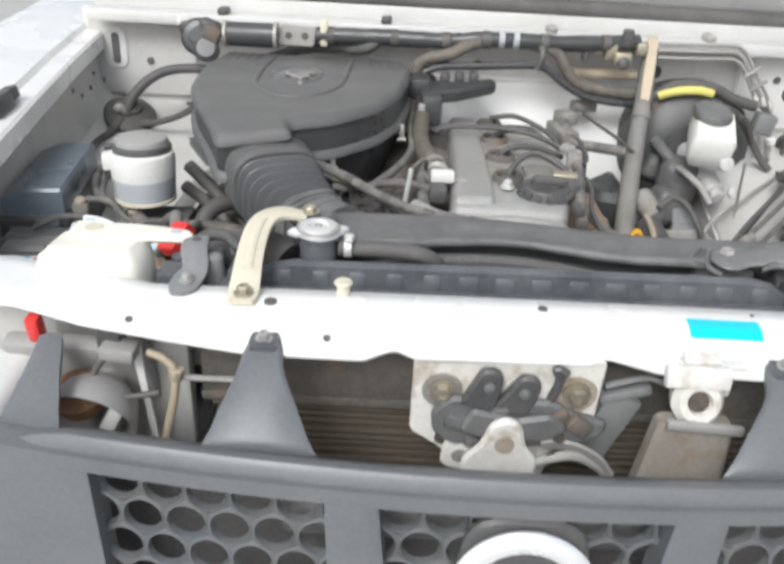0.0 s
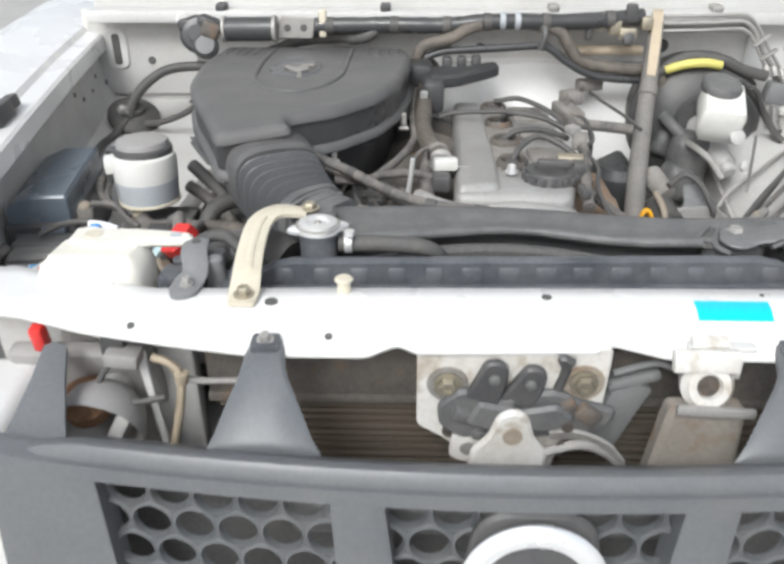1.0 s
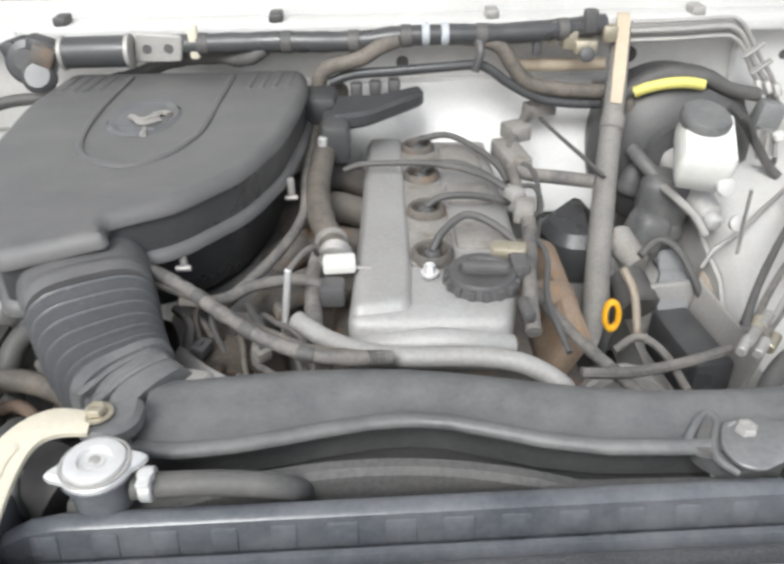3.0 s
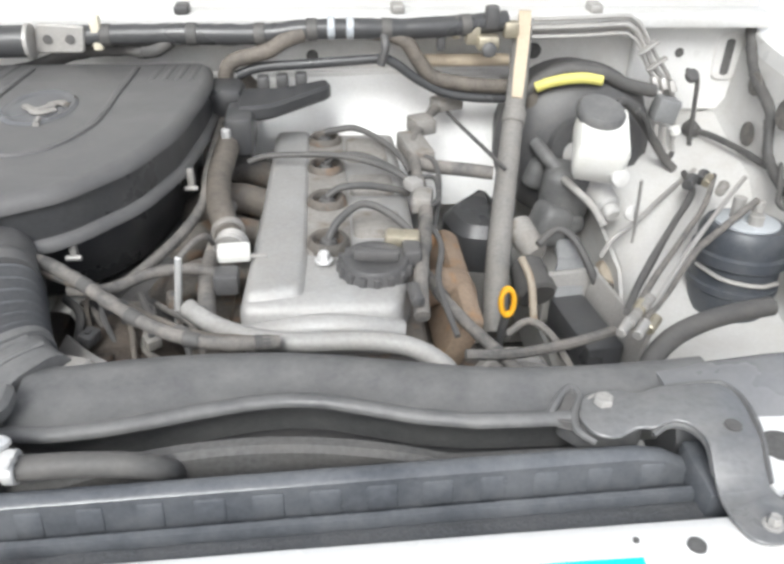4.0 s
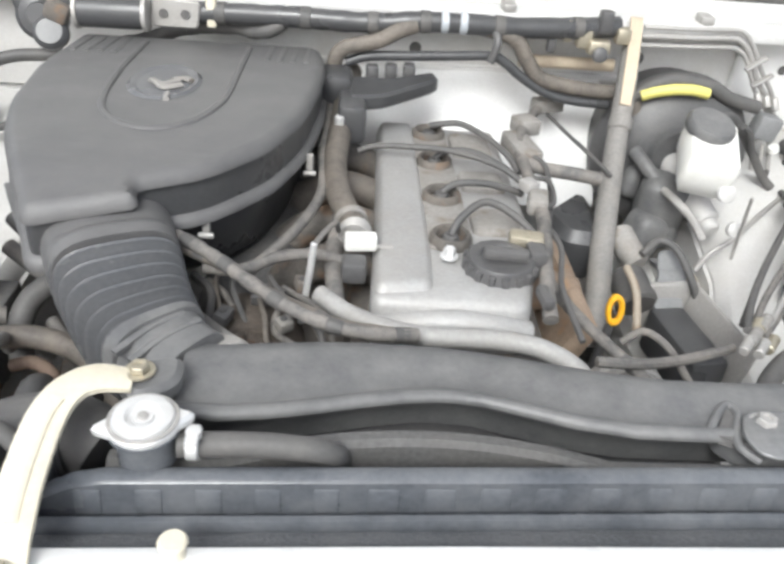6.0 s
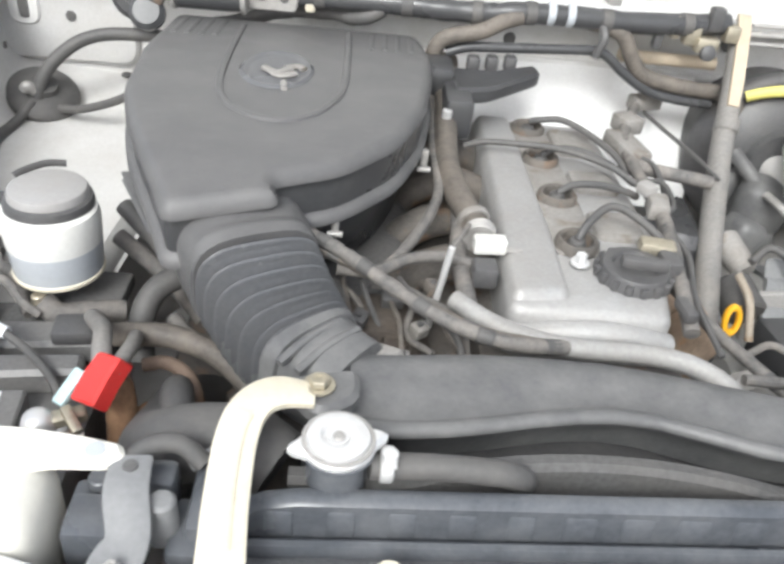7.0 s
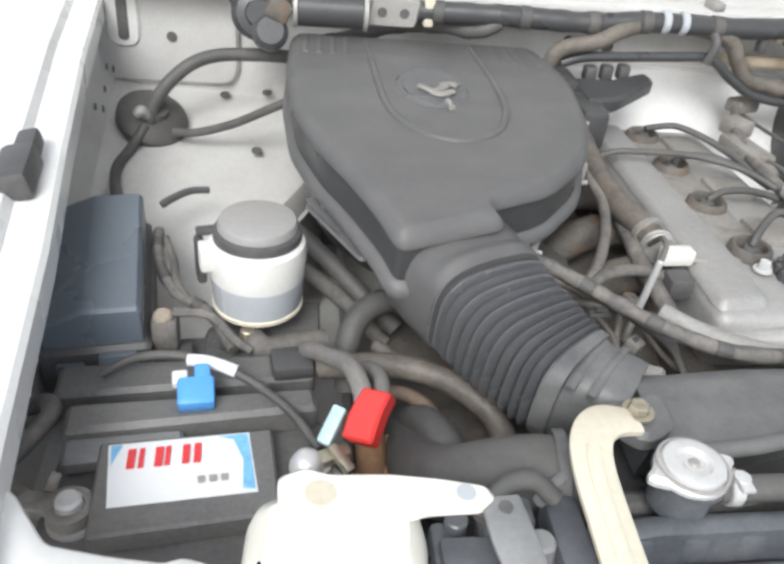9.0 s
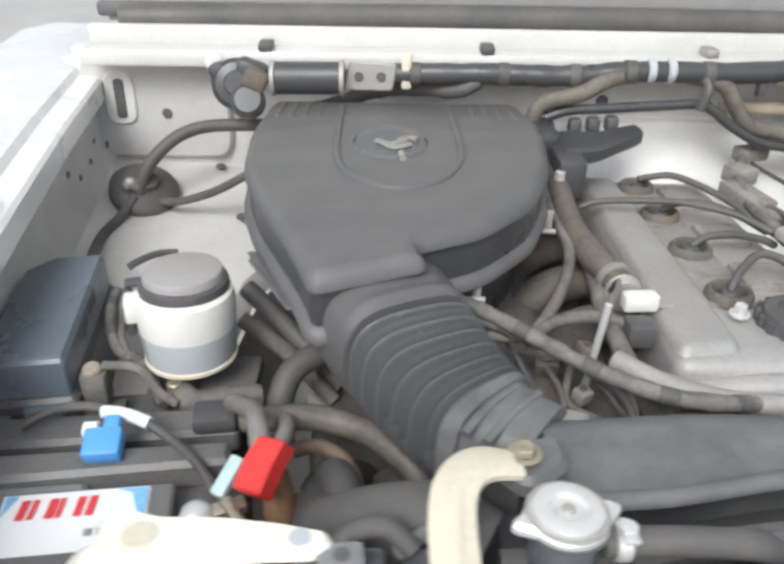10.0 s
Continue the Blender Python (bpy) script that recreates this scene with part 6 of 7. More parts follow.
part("port", bm, "wing", boost)
bm = B()
for p, s, r in (((0.345, 0.735, 0.850), (0.045, 0.03, 0.05), 20), ((0.37, 0.68, 0.80), (0.05, 0.05, 0.035), -15)):
    box(bm, p, s, rot=(0, r, 15), bevel=0.012, seg=3)
tube(bm, [(0.33, 0.73, 0.90), (0.345, 0.70, 0.885), (0.37, 0.685, 0.86), (0.39, 0.69, 0.82)], 0.010, 10)
part("linkage", bm, "duct", boost)
bm = B()
box(bm, (0.372, 0.690, 0.845), (0.070, 0.06, 0.075), rot=(8, 6, -14), bevel=0.018, seg=3)
box(bm, (0.345, 0.665, 0.805), (0.05, 0.05, 0.06), rot=(0, 18, 10), bevel=0.014, seg=3)
part("valve_body", bm, "duct", boost, "dull grey valve body")
bm = B()
tube(bm, [(0.355, 0.66, 0.875), (0.365, 0.63, 0.872), (0.385, 0.615, 0.855), (0.398, 0.60, 0.835)], 0.0055, 8)
part("brake_line", bm, "steel", boost)

# plate added to give the dark shading round the booster's flange
bm = B()
o = rounded([(0.430, 0.868), (0.505, 0.862), (0.520, 0.900), (0.508, 0.945), (0.450, 0.962), (0.418, 0.930)], 0.014, 4)
plate(bm, o, 0.0, 0.012, 0.003, m=pose(0, 0.815, 0, 90, 0, 0))
part("mount_plate", bm, "duct", boost, "dark grey plate added for the booster flange's shading")
for x, z in ((0.452, 0.944), (0.497, 0.876), (0.502, 0.925)):
    bolt("bolt", (x, 0.803, z), (0, -1, 0), 0.006, boost, "steel")
bm = B()
tube(bm, [(0.425, 0.70, 0.965), (0.445, 0.715, 0.962), (0.470, 0.72, 0.940), (0.498, 0.72, 0.905), (0.520, 0.718, 0.876), (0.535, 0.712, 0.862)], 0.0062, 10)
part("supply_hose", bm, "rubber", boost, "black hose from the bottle")
clutch = thing("clutch_cylinder", "dull metal cylinder and linkage beside the engine", "clutch cylinder")
part("barrel", rod(B(), (0.275, 0.585, 0.848), (0.292, 0.535, 0.832), 0.019, 0.016, 20, 0.004), "band", clutch)
part("bellows", rod(B(), (0.278, 0.535, 0.82), (0.285, 0.49, 0.80), 0.022, 0.026, 18, 0.004), "rubber", clutch)
part("lower_bracket", strap(B(), [(0.35, 0.60, 0.80), (0.335, 0.53, 0.825), (0.325, 0.50, 0.80), (0.33, 0.42, 0.76)], [0.028, 0.034, 0.038, 0.03], 0.006, [(1, 0.2, 0)] * 4), "slate", clutch)
part("strap", tube(B(), [(0.29, 0.53, 0.85), (0.315, 0.545, 0.862), (0.335, 0.53, 0.855), (0.355, 0.50, 0.82), (0.37, 0.50, 0.78)], 0.005, 10), "rubber", clutch)
part("copper_pipe", tube(B(), [(0.262, 0.50, 0.85), (0.268, 0.47, 0.835), (0.268, 0.44, 0.80)], 0.0048, 10), "tan", clutch)
shell = thing("air_guide", "matt black plastic guide beside the engine", "air guide")
bm = B()
o = rounded([(0.180, 0.62), (0.198, 0.56), (0.25, 0.55), (0.262, 0.67), (0.24, 0.685)], 0.02, 4)
stack(bm, [(inset(o, 0.01), 0.79), (o, 0.81), (o, 0.845), (inset(o, 0.012), 0.858)])
part("shell", bm, "gloss", shell)
steer = thing("steering_joint", "rusty steering joint on the frame", "steering joint")
part("joint", lathe(B(), (0.433, 0.628, 0.735), (0, -0.6, 1), [(0, 0), (0.020, 0), (0.026, 0.012), (0.020, 0.022), (0.010, 0.024), (0, 0.024)], 18), "tan", steer)
part("shaft", rod(B(), (0.43, 0.64, 0.735), (0.40, 0.80, 0.78), 0.014, None, 14), "steel", steer)
part("lower_shaft", rod(B(), (0.433, 0.62, 0.735), (0.36, 0.40, 0.62), 0.016, None, 14), "grime", steer)
comp = thing("air_compressor", "dark belt driven compressor below the duct", "compressor")
bm = B()
box(bm, (0.330, 0.44, 0.77), (0.046, 0.110, 0.06), rot=(0, 0, 8), bevel=0.006)
part("body", bm, "gloss", comp)
bm = B()
box(bm, (0.361, 0.44, 0.785), (0.008, 0.13, 0.08), rot=(0, 12, 8), bevel=0.003)
box(bm, (0.329, 0.508, 0.79), (0.070, 0.010, 0.07), rot=(0, 0, 8), bevel=0.003)
part("frame", bm, "steel", comp, "grey metal frame")
bm = B()
o = rounded([(-0.020, -0.030), (0.020, -0.030), (0.022, 0.020), (0.008, 0.034), (-0.014, 0.034)], 0.008, 4)
plate(bm, o, 0, 0.006, 0.002, m=pose(0.335, 0.535, 0.815, 55, 0, 8))
part("lug_plate", bm, "slate", comp, "grey steel lug with a hole")
part("lug_hole", disc(B(), (0.336, 0.5315, 0.822), (0, -0.82, 0.57), 0.004), "dark", comp)

rail = thing("frame_rail", "dusty grey frame rail beside the engine", "frame rail")
bm = B()
o = rounded([(0.31, 0.16), (0.45, 0.16), (0.46, 0.85), (0.33, 0.85)], 0.02, 3)
plate(bm, o, 0.60, 0.70, 0.012)
part("rail", bm, "inner", rail)
copy_thing(rail, pose(-0.80, 0, -0.05))

canister = thing("charcoal_canister", "black plastic charcoal canister on the inner fender", "canister")
CB = V((0.556, 0.532, 0.744))
ax = V((0.02, 0.10, 1)).normalized()
bm = B()
lathe(bm, CB, ax, [(0, 0), (0.046, 0), (0.050, 0.006), (0.053, 0.035), (0.056, 0.037), (0.056, 0.046), (0.053, 0.048), (0.053, 0.072), (0.058, 0.075), (0.058, 0.088), (0.054, 0.091), (0.054, 0.112), (0.048, 0.122), (0, 0.124)], 40)
part("drum", bm, "navy", canister, sharp=50)
bm = B()
lathe(bm, CB + ax * 0.121, ax, [(0, 0), (0.040, 0), (0.040, 0.004), (0.034, 0.006), (0, 0.007)], 32)
part("top_plate", bm, "fluid", canister, "pale dusty top plate")
for dx, dy, h, r in ((-0.012, 0.005, 0.03, 0.008), (0.018, 0.01, 0.022, 0.007), (0.0, -0.02, 0.018, 0.009)):
    part("port", rod(B(), CB + ax * 0.124 + V((dx, dy, 0)), CB + ax * (0.124 + h) + V((dx, dy, 0)), r, None, 14, 0.001), "steel", canister)
bm = B()
tube(bm, [CB + ax * 0.07 + V((-0.056, -0.005, 0)), CB + ax * 0.068 + V((-0.038, -0.042, 0)), CB + ax * 0.066 + V((0.0, -0.058, 0)), CB + ax * 0.064 + V((0.03, -0.05, 0))], 0.003, 8)
part("wire_clip", bm, "steel", canister)
can2 = thing("air_resonator", "black plastic resonator drum beside the canister", "resonator")
bm = B()
lathe(bm, (0.655, 0.46, 0.755), (0, 0.1, 1), [(0, 0), (0.045, 0), (0.052, 0.01), (0.052, 0.05), (0.055, 0.052), (0.055, 0.07), (0.05, 0.10), (0.03, 0.118), (0, 0.12)], 32)
part("drum", bm, "navy", can2)
part("label_strip", box(B(), (0.628, 0.415, 0.80), (0.03, 0.004, 0.016), rot=(0, 0, -30), bevel=0.001), "steel", can2)

hose("fuel_line", [(0.545, 0.70, 0.862), (0.526, 0.63, 0.866), (0.478, 0.565, 0.862), (0.430, 0.500, 0.862), (0.392, 0.445, 0.866), (0.360, 0.395, 0.872), (0.325, 0.335, 0.885)], 0.0042, "rubber", "black fuel line on the inner fender", "fuel line", "fuel lines", n=10)
hose("fuel_line", [(0.565, 0.545, 0.895), (0.540, 0.528, 0.890), (0.500, 0.500, 0.880), (0.460, 0.470, 0.872), (0.425, 0.432, 0.866), (0.395, 0.395, 0.866), (0.345, 0.335, 0.875)], 0.0044, "dusty_rubber", "grey dusty hose from the canister", "fuel line", "fuel lines", n=10)
hose("fuel_line", [(0.556, 0.64, 0.885), (0.510, 0.565, 0.880), (0.460, 0.505, 0.872), (0.410, 0.445, 0.868), (0.372, 0.395, 0.870), (0.335, 0.340, 0.880)], 0.0038, "dusty_rubber", "pale dusty hose beside the fuel line", "fuel line", "fuel lines", n=10)
hose("fuel_line", [(0.575, 0.600, 0.900), (0.548, 0.572, 0.896), (0.500, 0.522, 0.886), (0.452, 0.470, 0.876), (0.405, 0.412, 0.872), (0.352, 0.345, 0.874)], 0.0032, "steel", "pale thin metal line beside the fuel lines", "fuel line", "fuel lines", n=8)
hose("fuel_line", [(0.545, 0.665, 0.872), (0.512, 0.612, 0.868), (0.470, 0.555, 0.860), (0.425, 0.492, 0.856), (0.385, 0.435, 0.856), (0.345, 0.375, 0.862)], 0.0034, "rubber", "thin black line below the fuel lines", "fuel line", "fuel lines", n=8)
fit_ = thing("hose_fittings", "brass and steel fittings joining the fuel lines", "fittings")
for p, m2, r in (((0.342, 0.345, 0.880), "zinc", 0.012), ((0.328, 0.325, 0.884), "band", 0.010), ((0.352, 0.33, 0.872), "zinc", 0.010), ((0.540, 0.625, 0.885), "zinc", 0.010), ((0.548, 0.60, 0.885), "band", 0.012), ((0.520, 0.632, 0.880), "black", 0.014), ((0.545, 0.650, 0.878), "black", 0.013), ((0.315, 0.312, 0.884), "steel", 0.009), ((0.335, 0.318, 0.876), "steel", 0.010), ((0.352, 0.352, 0.882), "band", 0.010)):
    part("fitting", rod(B(), V(p) + V((0.008, 0.010, 0)), V(p) - V((0.008, 0.010, 0)), r * 0.62, r * 0.55, 12, 0.001), m2, fit_)
hose("drain_hose", [(0.50, 0.37, 0.86), (0.455, 0.358, 0.862), (0.415, 0.345, 0.862), (0.375, 0.325, 0.86), (0.345, 0.30, 0.855), (0.328, 0.275, 0.845), (0.32, 0.25, 0.82)], 0.0105, "rubber", "grey rubber drain hose on the inner fender")
hose("thin_pipe", [(0.565, 0.71, 0.862), (0.510, 0.665, 0.850), (0.445, 0.610, 0.832), (0.415, 0.60, 0.815), (0.40, 0.595, 0.79)], 0.0034, "steel", "thin steel pipe from the valve block", "pipe", "brake pipes", n=8)
hose("thin_pipe", [(0.412, 0.548, 0.925), (0.420, 0.56, 0.885), (0.428, 0.572, 0.845), (0.428, 0.570, 0.825)], 0.0022, "steel", "thin upright steel pipe", "pipe", "brake pipes", n=8)
hose("thin_pipe", [(0.575, 0.80, 0.86), (0.535, 0.74, 0.868), (0.50, 0.72, 0.90), (0.470, 0.70, 0.945), (0.455, 0.695, 0.958)], 0.0045, "rubber", "black hose from the fluid bottle", "hose", "hoses", n=8)
hose("wiring_loom", [(0.668, 0.84, 1.03), (0.660, 0.80, 0.995), (0.652, 0.76, 0.975), (0.646, 0.70, 0.955), (0.642, 0.68, 0.93), (0.640, 0.66, 0.90), (0.632, 0.60, 0.885), (0.640, 0.54, 0.88), (0.650, 0.48, 0.87)], 0.008, "rubber", "black wiring loom on the inner fender wall", "wiring loom", "wiring looms", wob=0.15)
hose("thin_cable", [(0.595, 0.80, 0.885), (0.61, 0.775, 0.888), (0.630, 0.72, 0.888), (0.640, 0.66, 0.888)], 0.005, "rubber", "black cable across the strut housing", "cable", "cables", n=8)
part("grommet", rod(B(), (0.592, 0.812, 0.888), (0.598, 0.79, 0.886), 0.013, 0.009, 14, 0.002), "rubber", fr)
hose("thin_cable", [(0.640, 0.63, 0.905), (0.618, 0.585, 0.888), (0.600, 0.545, 0.885), (0.63, 0.50, 0.88), (0.645, 0.46, 0.86)], 0.0035, "rubber", "thin black cable looping over the canister", "cable", "cables", n=8)

# ---- left side ----
batt = thing("battery", "black car battery with white label and side vents", "battery")
bm = B()
box(bm, (-0.488, 0.180, 0.765), (0.205, 0.155, 0.17), bevel=0.006)
part("case", bm, "battery", batt)
bm = B()
o = rounded([(-0.585, 0.222), (-0.398, 0.248), (-0.402, 0.272), (-0.588, 0.252)], 0.005, 3)
plate(bm, o, 0.848, 0.874, 0.004)
part("vent_bar", bm, "battery", batt, "raised black vent bar")
bm = B()
o = rounded([(-0.582, 0.200), (-0.498, 0.212), (-0.500, 0.234), (-0.585, 0.224)], 0.005, 3)
plate(bm, o, 0.850, 0.866, 0.003)
part("vent_plug", bm, "slate", batt)
bm = B()
o = rounded([(-0.550, 0.134), (-0.425, 0.152), (-0.434, 0.230), (-0.557, 0.217)], 0.004, 3)
plate(bm, o, 0.850, 0.8695, 0.002)
part("label_panel", bm, "battery", batt)
# label: white field, blue edge, red letters drawn as slanted strokes
U = V((0.100, 0.0125, 0)).normalized()
W = V((-0.009, 0.052, 0)).normalized()
LO = V((-0.5405, 0.157, 0.8699))


def lab(u, w, h=0.0):
    return LO + U * u + W * w + V((0, 0, h))


def label_piece(name, corners, h, mat, label=""):
    bm = bmesh.new()
    lo = [lab(u, w, h) for u, w in corners]
    hi = [p + V((0, 0, 0.0006)) for p in lo]
    loft(bm, [lo, hi])
    return part(name, bm, mat, batt, label)


label_piece("label", [(0, 0), (0.100, 0), (0.100, 0.056), (0, 0.056)], 0.0, "label", "white sticker with red and blue print")
label_piece("print_blue", [(0.090, 0.004), (0.0985, 0.002), (0.0985, 0.054), (0.078, 0.054), (0.088, 0.050), (0.093, 0.030)], 0.0012, "label_blue")
label_piece("print_blue", [(0.002, 0.036), (0.006, 0.046), (0.010, 0.054), (0.002, 0.054)], 0.0012, "label_blue")
for u0, w0 in ((0.012, 0.0055), (0.020, 0.0035), (0.031, 0.0055), (0.038, 0.0035), (0.050, 0.0050), (0.058, 0.0050)):
    label_piece("red_bar", [(u0, 0.031), (u0 + w0, 0.031), (u0 + w0 + 0.002, 0.049), (u0 + 0.002, 0.049)], 0.0014, "label_red")
for u0 in (0.060, 0.068, 0.076):
    label_piece("small_bar", [(u0, 0.012), (u0 + 0.005, 0.012), (u0 + 0.0055, 0.018), (u0, 0.018)], 0.0014, "steel")
for k, c in enumerate(((-0.566, 0.163), (-0.398, 0.192))):
    bm = B()
    lathe(bm, (*c, 0.848), (0, 0, 1), [(0, 0), (0.017, 0), (0.017, 0.006), (0.010, 0.008), (0.009, 0.024), (0.007, 0.026), (0, 0.026)], 22)
    part("terminal_post", bm, "cap", batt, "bright lead terminal post")
neg = thing("negative_clamp", "dusty metal negative battery clamp with grey cable", "battery clamp")
bm = B()
lathe(bm, (-0.566, 0.163, 0.857), (0, 0, 1), [(0.010, 0), (0.016, 0), (0.016, 0.010), (0.010, 0.010), (0.010, 0)], 22)
box(bm, (-0.588, 0.168, 0.862), (0.03, 0.016, 0.008), rot=(0, 0, -10), bevel=0.002)
box(bm, (-0.580, 0.178, 0.870), (0.008, 0.008, 0.022), rot=(10, 20, 0), bevel=0.002)
part("clamp", bm, "band", neg)
part("cable", tube(B(), [(-0.600, 0.172, 0.862), (-0.622, 0.19, 0.862), (-0.612, 0.222, 0.862), (-0.600, 0.246, 0.866), (-0.606, 0.262, 0.864), (-0.625, 0.272, 0.85)], 0.0075, 12), "dusty_rubber", neg)
pos = thing("positive_clamp", "red plastic cover on the positive battery clamp", "battery clamp")
bm = B()
o = rounded([(-0.0145, -0.0175), (0.009, -0.0195), (0.0115, 0.003), (0.0155, 0.0185), (-0.0065, 0.0205), (-0.0125, 0.003)], 0.003, 3)
plate(bm, o, -0.009, 0.010, 0.002, m=pose(-0.3645, 0.203, 0.907, 34, -12, -24))
part("cover", bm, "red", pos)
bm = B()
box(bm, (-0.390, 0.208, 0.895), (0.011, 0.030, 0.008), rot=(30, 0, -30), bevel=0.002)
part("fuse_link", bm, "paleblue", pos, "pale fusible link")
bm = B()
box(bm, (-0.389, 0.193, 0.880), (0.026, 0.012, 0.010), rot=(10, 0, 24), bevel=0.003)
box(bm, (-0.384, 0.186, 0.884), (0.008, 0.024, 0.008), rot=(20, 0, 40), bevel=0.002)
part("clamp", bm, "zinc", pos)
part("cable", tube(B(), [(-0.366, 0.206, 0.906), (-0.370, 0.226, 0.918), (-0.377, 0.252, 0.915), (-0.388, 0.275, 0.902), (-0.402, 0.300, 0.888), (-0.41, 0.32, 0.87)], 0.0075, 12), "greyhose", pos, "grey sheathed cable")
part("cable", tube(B(), [(-0.357, 0.205, 0.915), (-0.353, 0.235, 0.912), (-0.356, 0.262, 0.900), (-0.364, 0.285, 0.882), (-0.37, 0.30, 0.86)], 0.0060, 12), "greyhose", pos)
part("nut", lathe(B(), (-0.408, 0.186, 0.874), (0, -0.2, 1), [(0, 0), (0.0125, 0), (0.0125, 0.006), (0.010, 0.013), (0.006, 0.016), (0, 0.017)], 18), "cap", pos, "bright lead terminal nut")
blu = thing("blue_connector", "bright blue plastic connector on the battery lead", "connector")
bm = B()
box(bm, (-0.492, 0.252, 0.884), (0.028, 0.024, 0.016), rot=(20, 0, 6), bevel=0.003)
box(bm, (-0.489, 0.268, 0.890), (0.012, 0.014, 0.010), rot=(20, 0, 8), bevel=0.002)
part("shell", bm, "blue", blu)
part("tip", tube(B(), [(-0.502, 0.284, 0.890), (-0.490, 0.283, 0.890), (-0.476, 0.279, 0.889), (-0.463, 0.274, 0.887)], 0.0052, 10), "label", blu, "white taped ends")
part("tab", box(B(), (-0.506, 0.267, 0.885), (0.012, 0.012, 0.010), rot=(15, 0, 8), bevel=0.002), "label", blu, "white tab")
part("lead", tube(B(), [(-0.570, 0.287, 0.872), (-0.545, 0.292, 0.884), (-0.515, 0.289, 0.891), (-0.480, 0.280, 0.890), (-0.450, 0.265, 0.884), (-0.42, 0.240, 0.877), (-0.398, 0.210, 0.868)], 0.0038, 10), "rubber", blu)
bt = thing("battery_tray", "black plastic battery hold-down and tray", "battery tray")
bm = B()
o = rounded([(-0.605, 0.268), (-0.400, 0.292), (-0.402, 0.325), (-0.607, 0.305)], 0.006, 3)
plate(bm, o, 0.842, 0.866, 0.004)
part("hold_down", bm, "battery", bt)
bm = B()
box(bm, (-0.42, 0.302, 0.872), (0.035, 0.03, 0.014), rot=(0, 0, 8), bevel=0.004)
part("hook", bm, "black", bt)
bm = B()
box(bm, (-0.488, 0.190, 0.67), (0.24, 0.20, 0.02), bevel=0.006)
part("tray", bm, "dark", bt)
bm = B()
box(bm, (-0.50, 0.345, 0.815), (0.20, 0.05, 0.06), rot=(0, 0, 7), bevel=0.006)
box(bm, (-0.53, 0.335, 0.850), (0.05, 0.02, 0.012), rot=(0, 0, 7), bevel=0.003)
part("rear_shield", bm, "dark", bt)
bm = B()
tube(bm, [(-0.600, 0.105, 0.862), (-0.590, 0.098, 0.862), (-0.55, 0.098, 0.855), (-0.48, 0.105, 0.852)], 0.006, 8)
part("edge", bm, "dark", bt)

fuse = thing("fuse_box", "blue black plastic fuse box with a ridged lid", "fuse box")
m = pose(-0.597, 0.413, 0, 0, 0, 9)
bm = B()


secs = []
for y, k in ((-0.097, 0.004), (-0.095, 0.001), (-0.092, 0.0), (0.092, 0.0), (0.095, 0.001), (0.097, 0.004)):
    secs.append([m @ V((x, y, z)) for x, z in ((-0.040 + k * 0.5, 0.868), (-0.040 + k * 0.5, 0.896 - k), (-0.037, 0.8995 - k), (-0.007, 0.9115 - k), (-0.004, 0.912 - k), (0.036, 0.912 - k), (0.0395 - k * 0.5, 0.908 - k), (0.040 - k * 0.5, 0.868))])
loft(bm, secs)
part("lid", bm, "fuse", fuse, sharp=15)
bm = B()
o = rounded([(-0.044, -0.103), (0.045, -0.103), (0.045, 0.100), (-0.044, 0.100)], 0.006, 4)
stack(bm, [(o, 0.80), (o, 0.872), (inset(o, 0.004), 0.876)], m=m)
part("base", bm, "black", fuse)
bm = B()
box(bm, (0.018, -0.106, 0.862), (0.030, 0.008, 0.022), bevel=0.002)
box(bm, (-0.02, -0.104, 0.858), (0.022, 0.006, 0.012), bevel=0.002)
part("latch", bm, "fuse", fuse).matrix_basis = m
relay = thing("relay", "small dusty relay beside the battery", "relay")
part("body", box(B(), (-0.528, 0.340, 0.874), (0.022, 0.018, 0.030), bevel=0.003), "dusty_rubber", relay)
part("socket", rod(B(), (-0.529, 0.340, 0.888), (-0.529, 0.338, 0.894), 0.008, None, 14, 0.002), "tan", relay)

ps = thing("fluid_reservoir", "milky plastic steering fluid reservoir with grey cap", "fluid reservoir")
bm = B()
lathe(bm, (-0.449, 0.362, 0.872), (0, 0, 1), [(0, 0), (0.034, 0), (0.038, 0.003), (0.0385, 0.006), (0.0405, 0.033)], 36)
part("lower_bottle", bm, "fluid", ps, "grey fluid showing through the lower bottle")
bm = B()
lathe(bm, (-0.449, 0.362, 0.905), (0, 0, 1), [(0, 0), (0.0405, 0), (0.0418, 0.023), (0.040, 0.031), (0.034, 0.034), (0, 0.034)], 36)
box(bm, (-0.488, 0.352, 0.925), (0.018, 0.020, 0.022), rot=(0, 0, 15), bevel=0.003)
part("upper_bottle", bm, "milky", ps)
bm = B()
lathe(bm, (-0.449, 0.366, 0.944), (0, 0, 1), [(0, 0), (0.0335, 0), (0.0335, 0.007), (0.032, 0.010), (0.029, 0.011), (0, 0.0115)], 36)
part("cap", bm, "greycap", ps, "dull grey screw cap")
# black ring in place of the shadow the cap throws below it
part("neck_ring", lathe(B(), (-0.449, 0.365, 0.937), (0, 0, 1), [(0, 0), (0.0372, 0), (0.0375, 0.0050), (0.0365, 0.0085), (0.034, 0.010), (0, 0.010)], 32), "black", ps, "black ring painting the shadow under the cap")
bm = B()
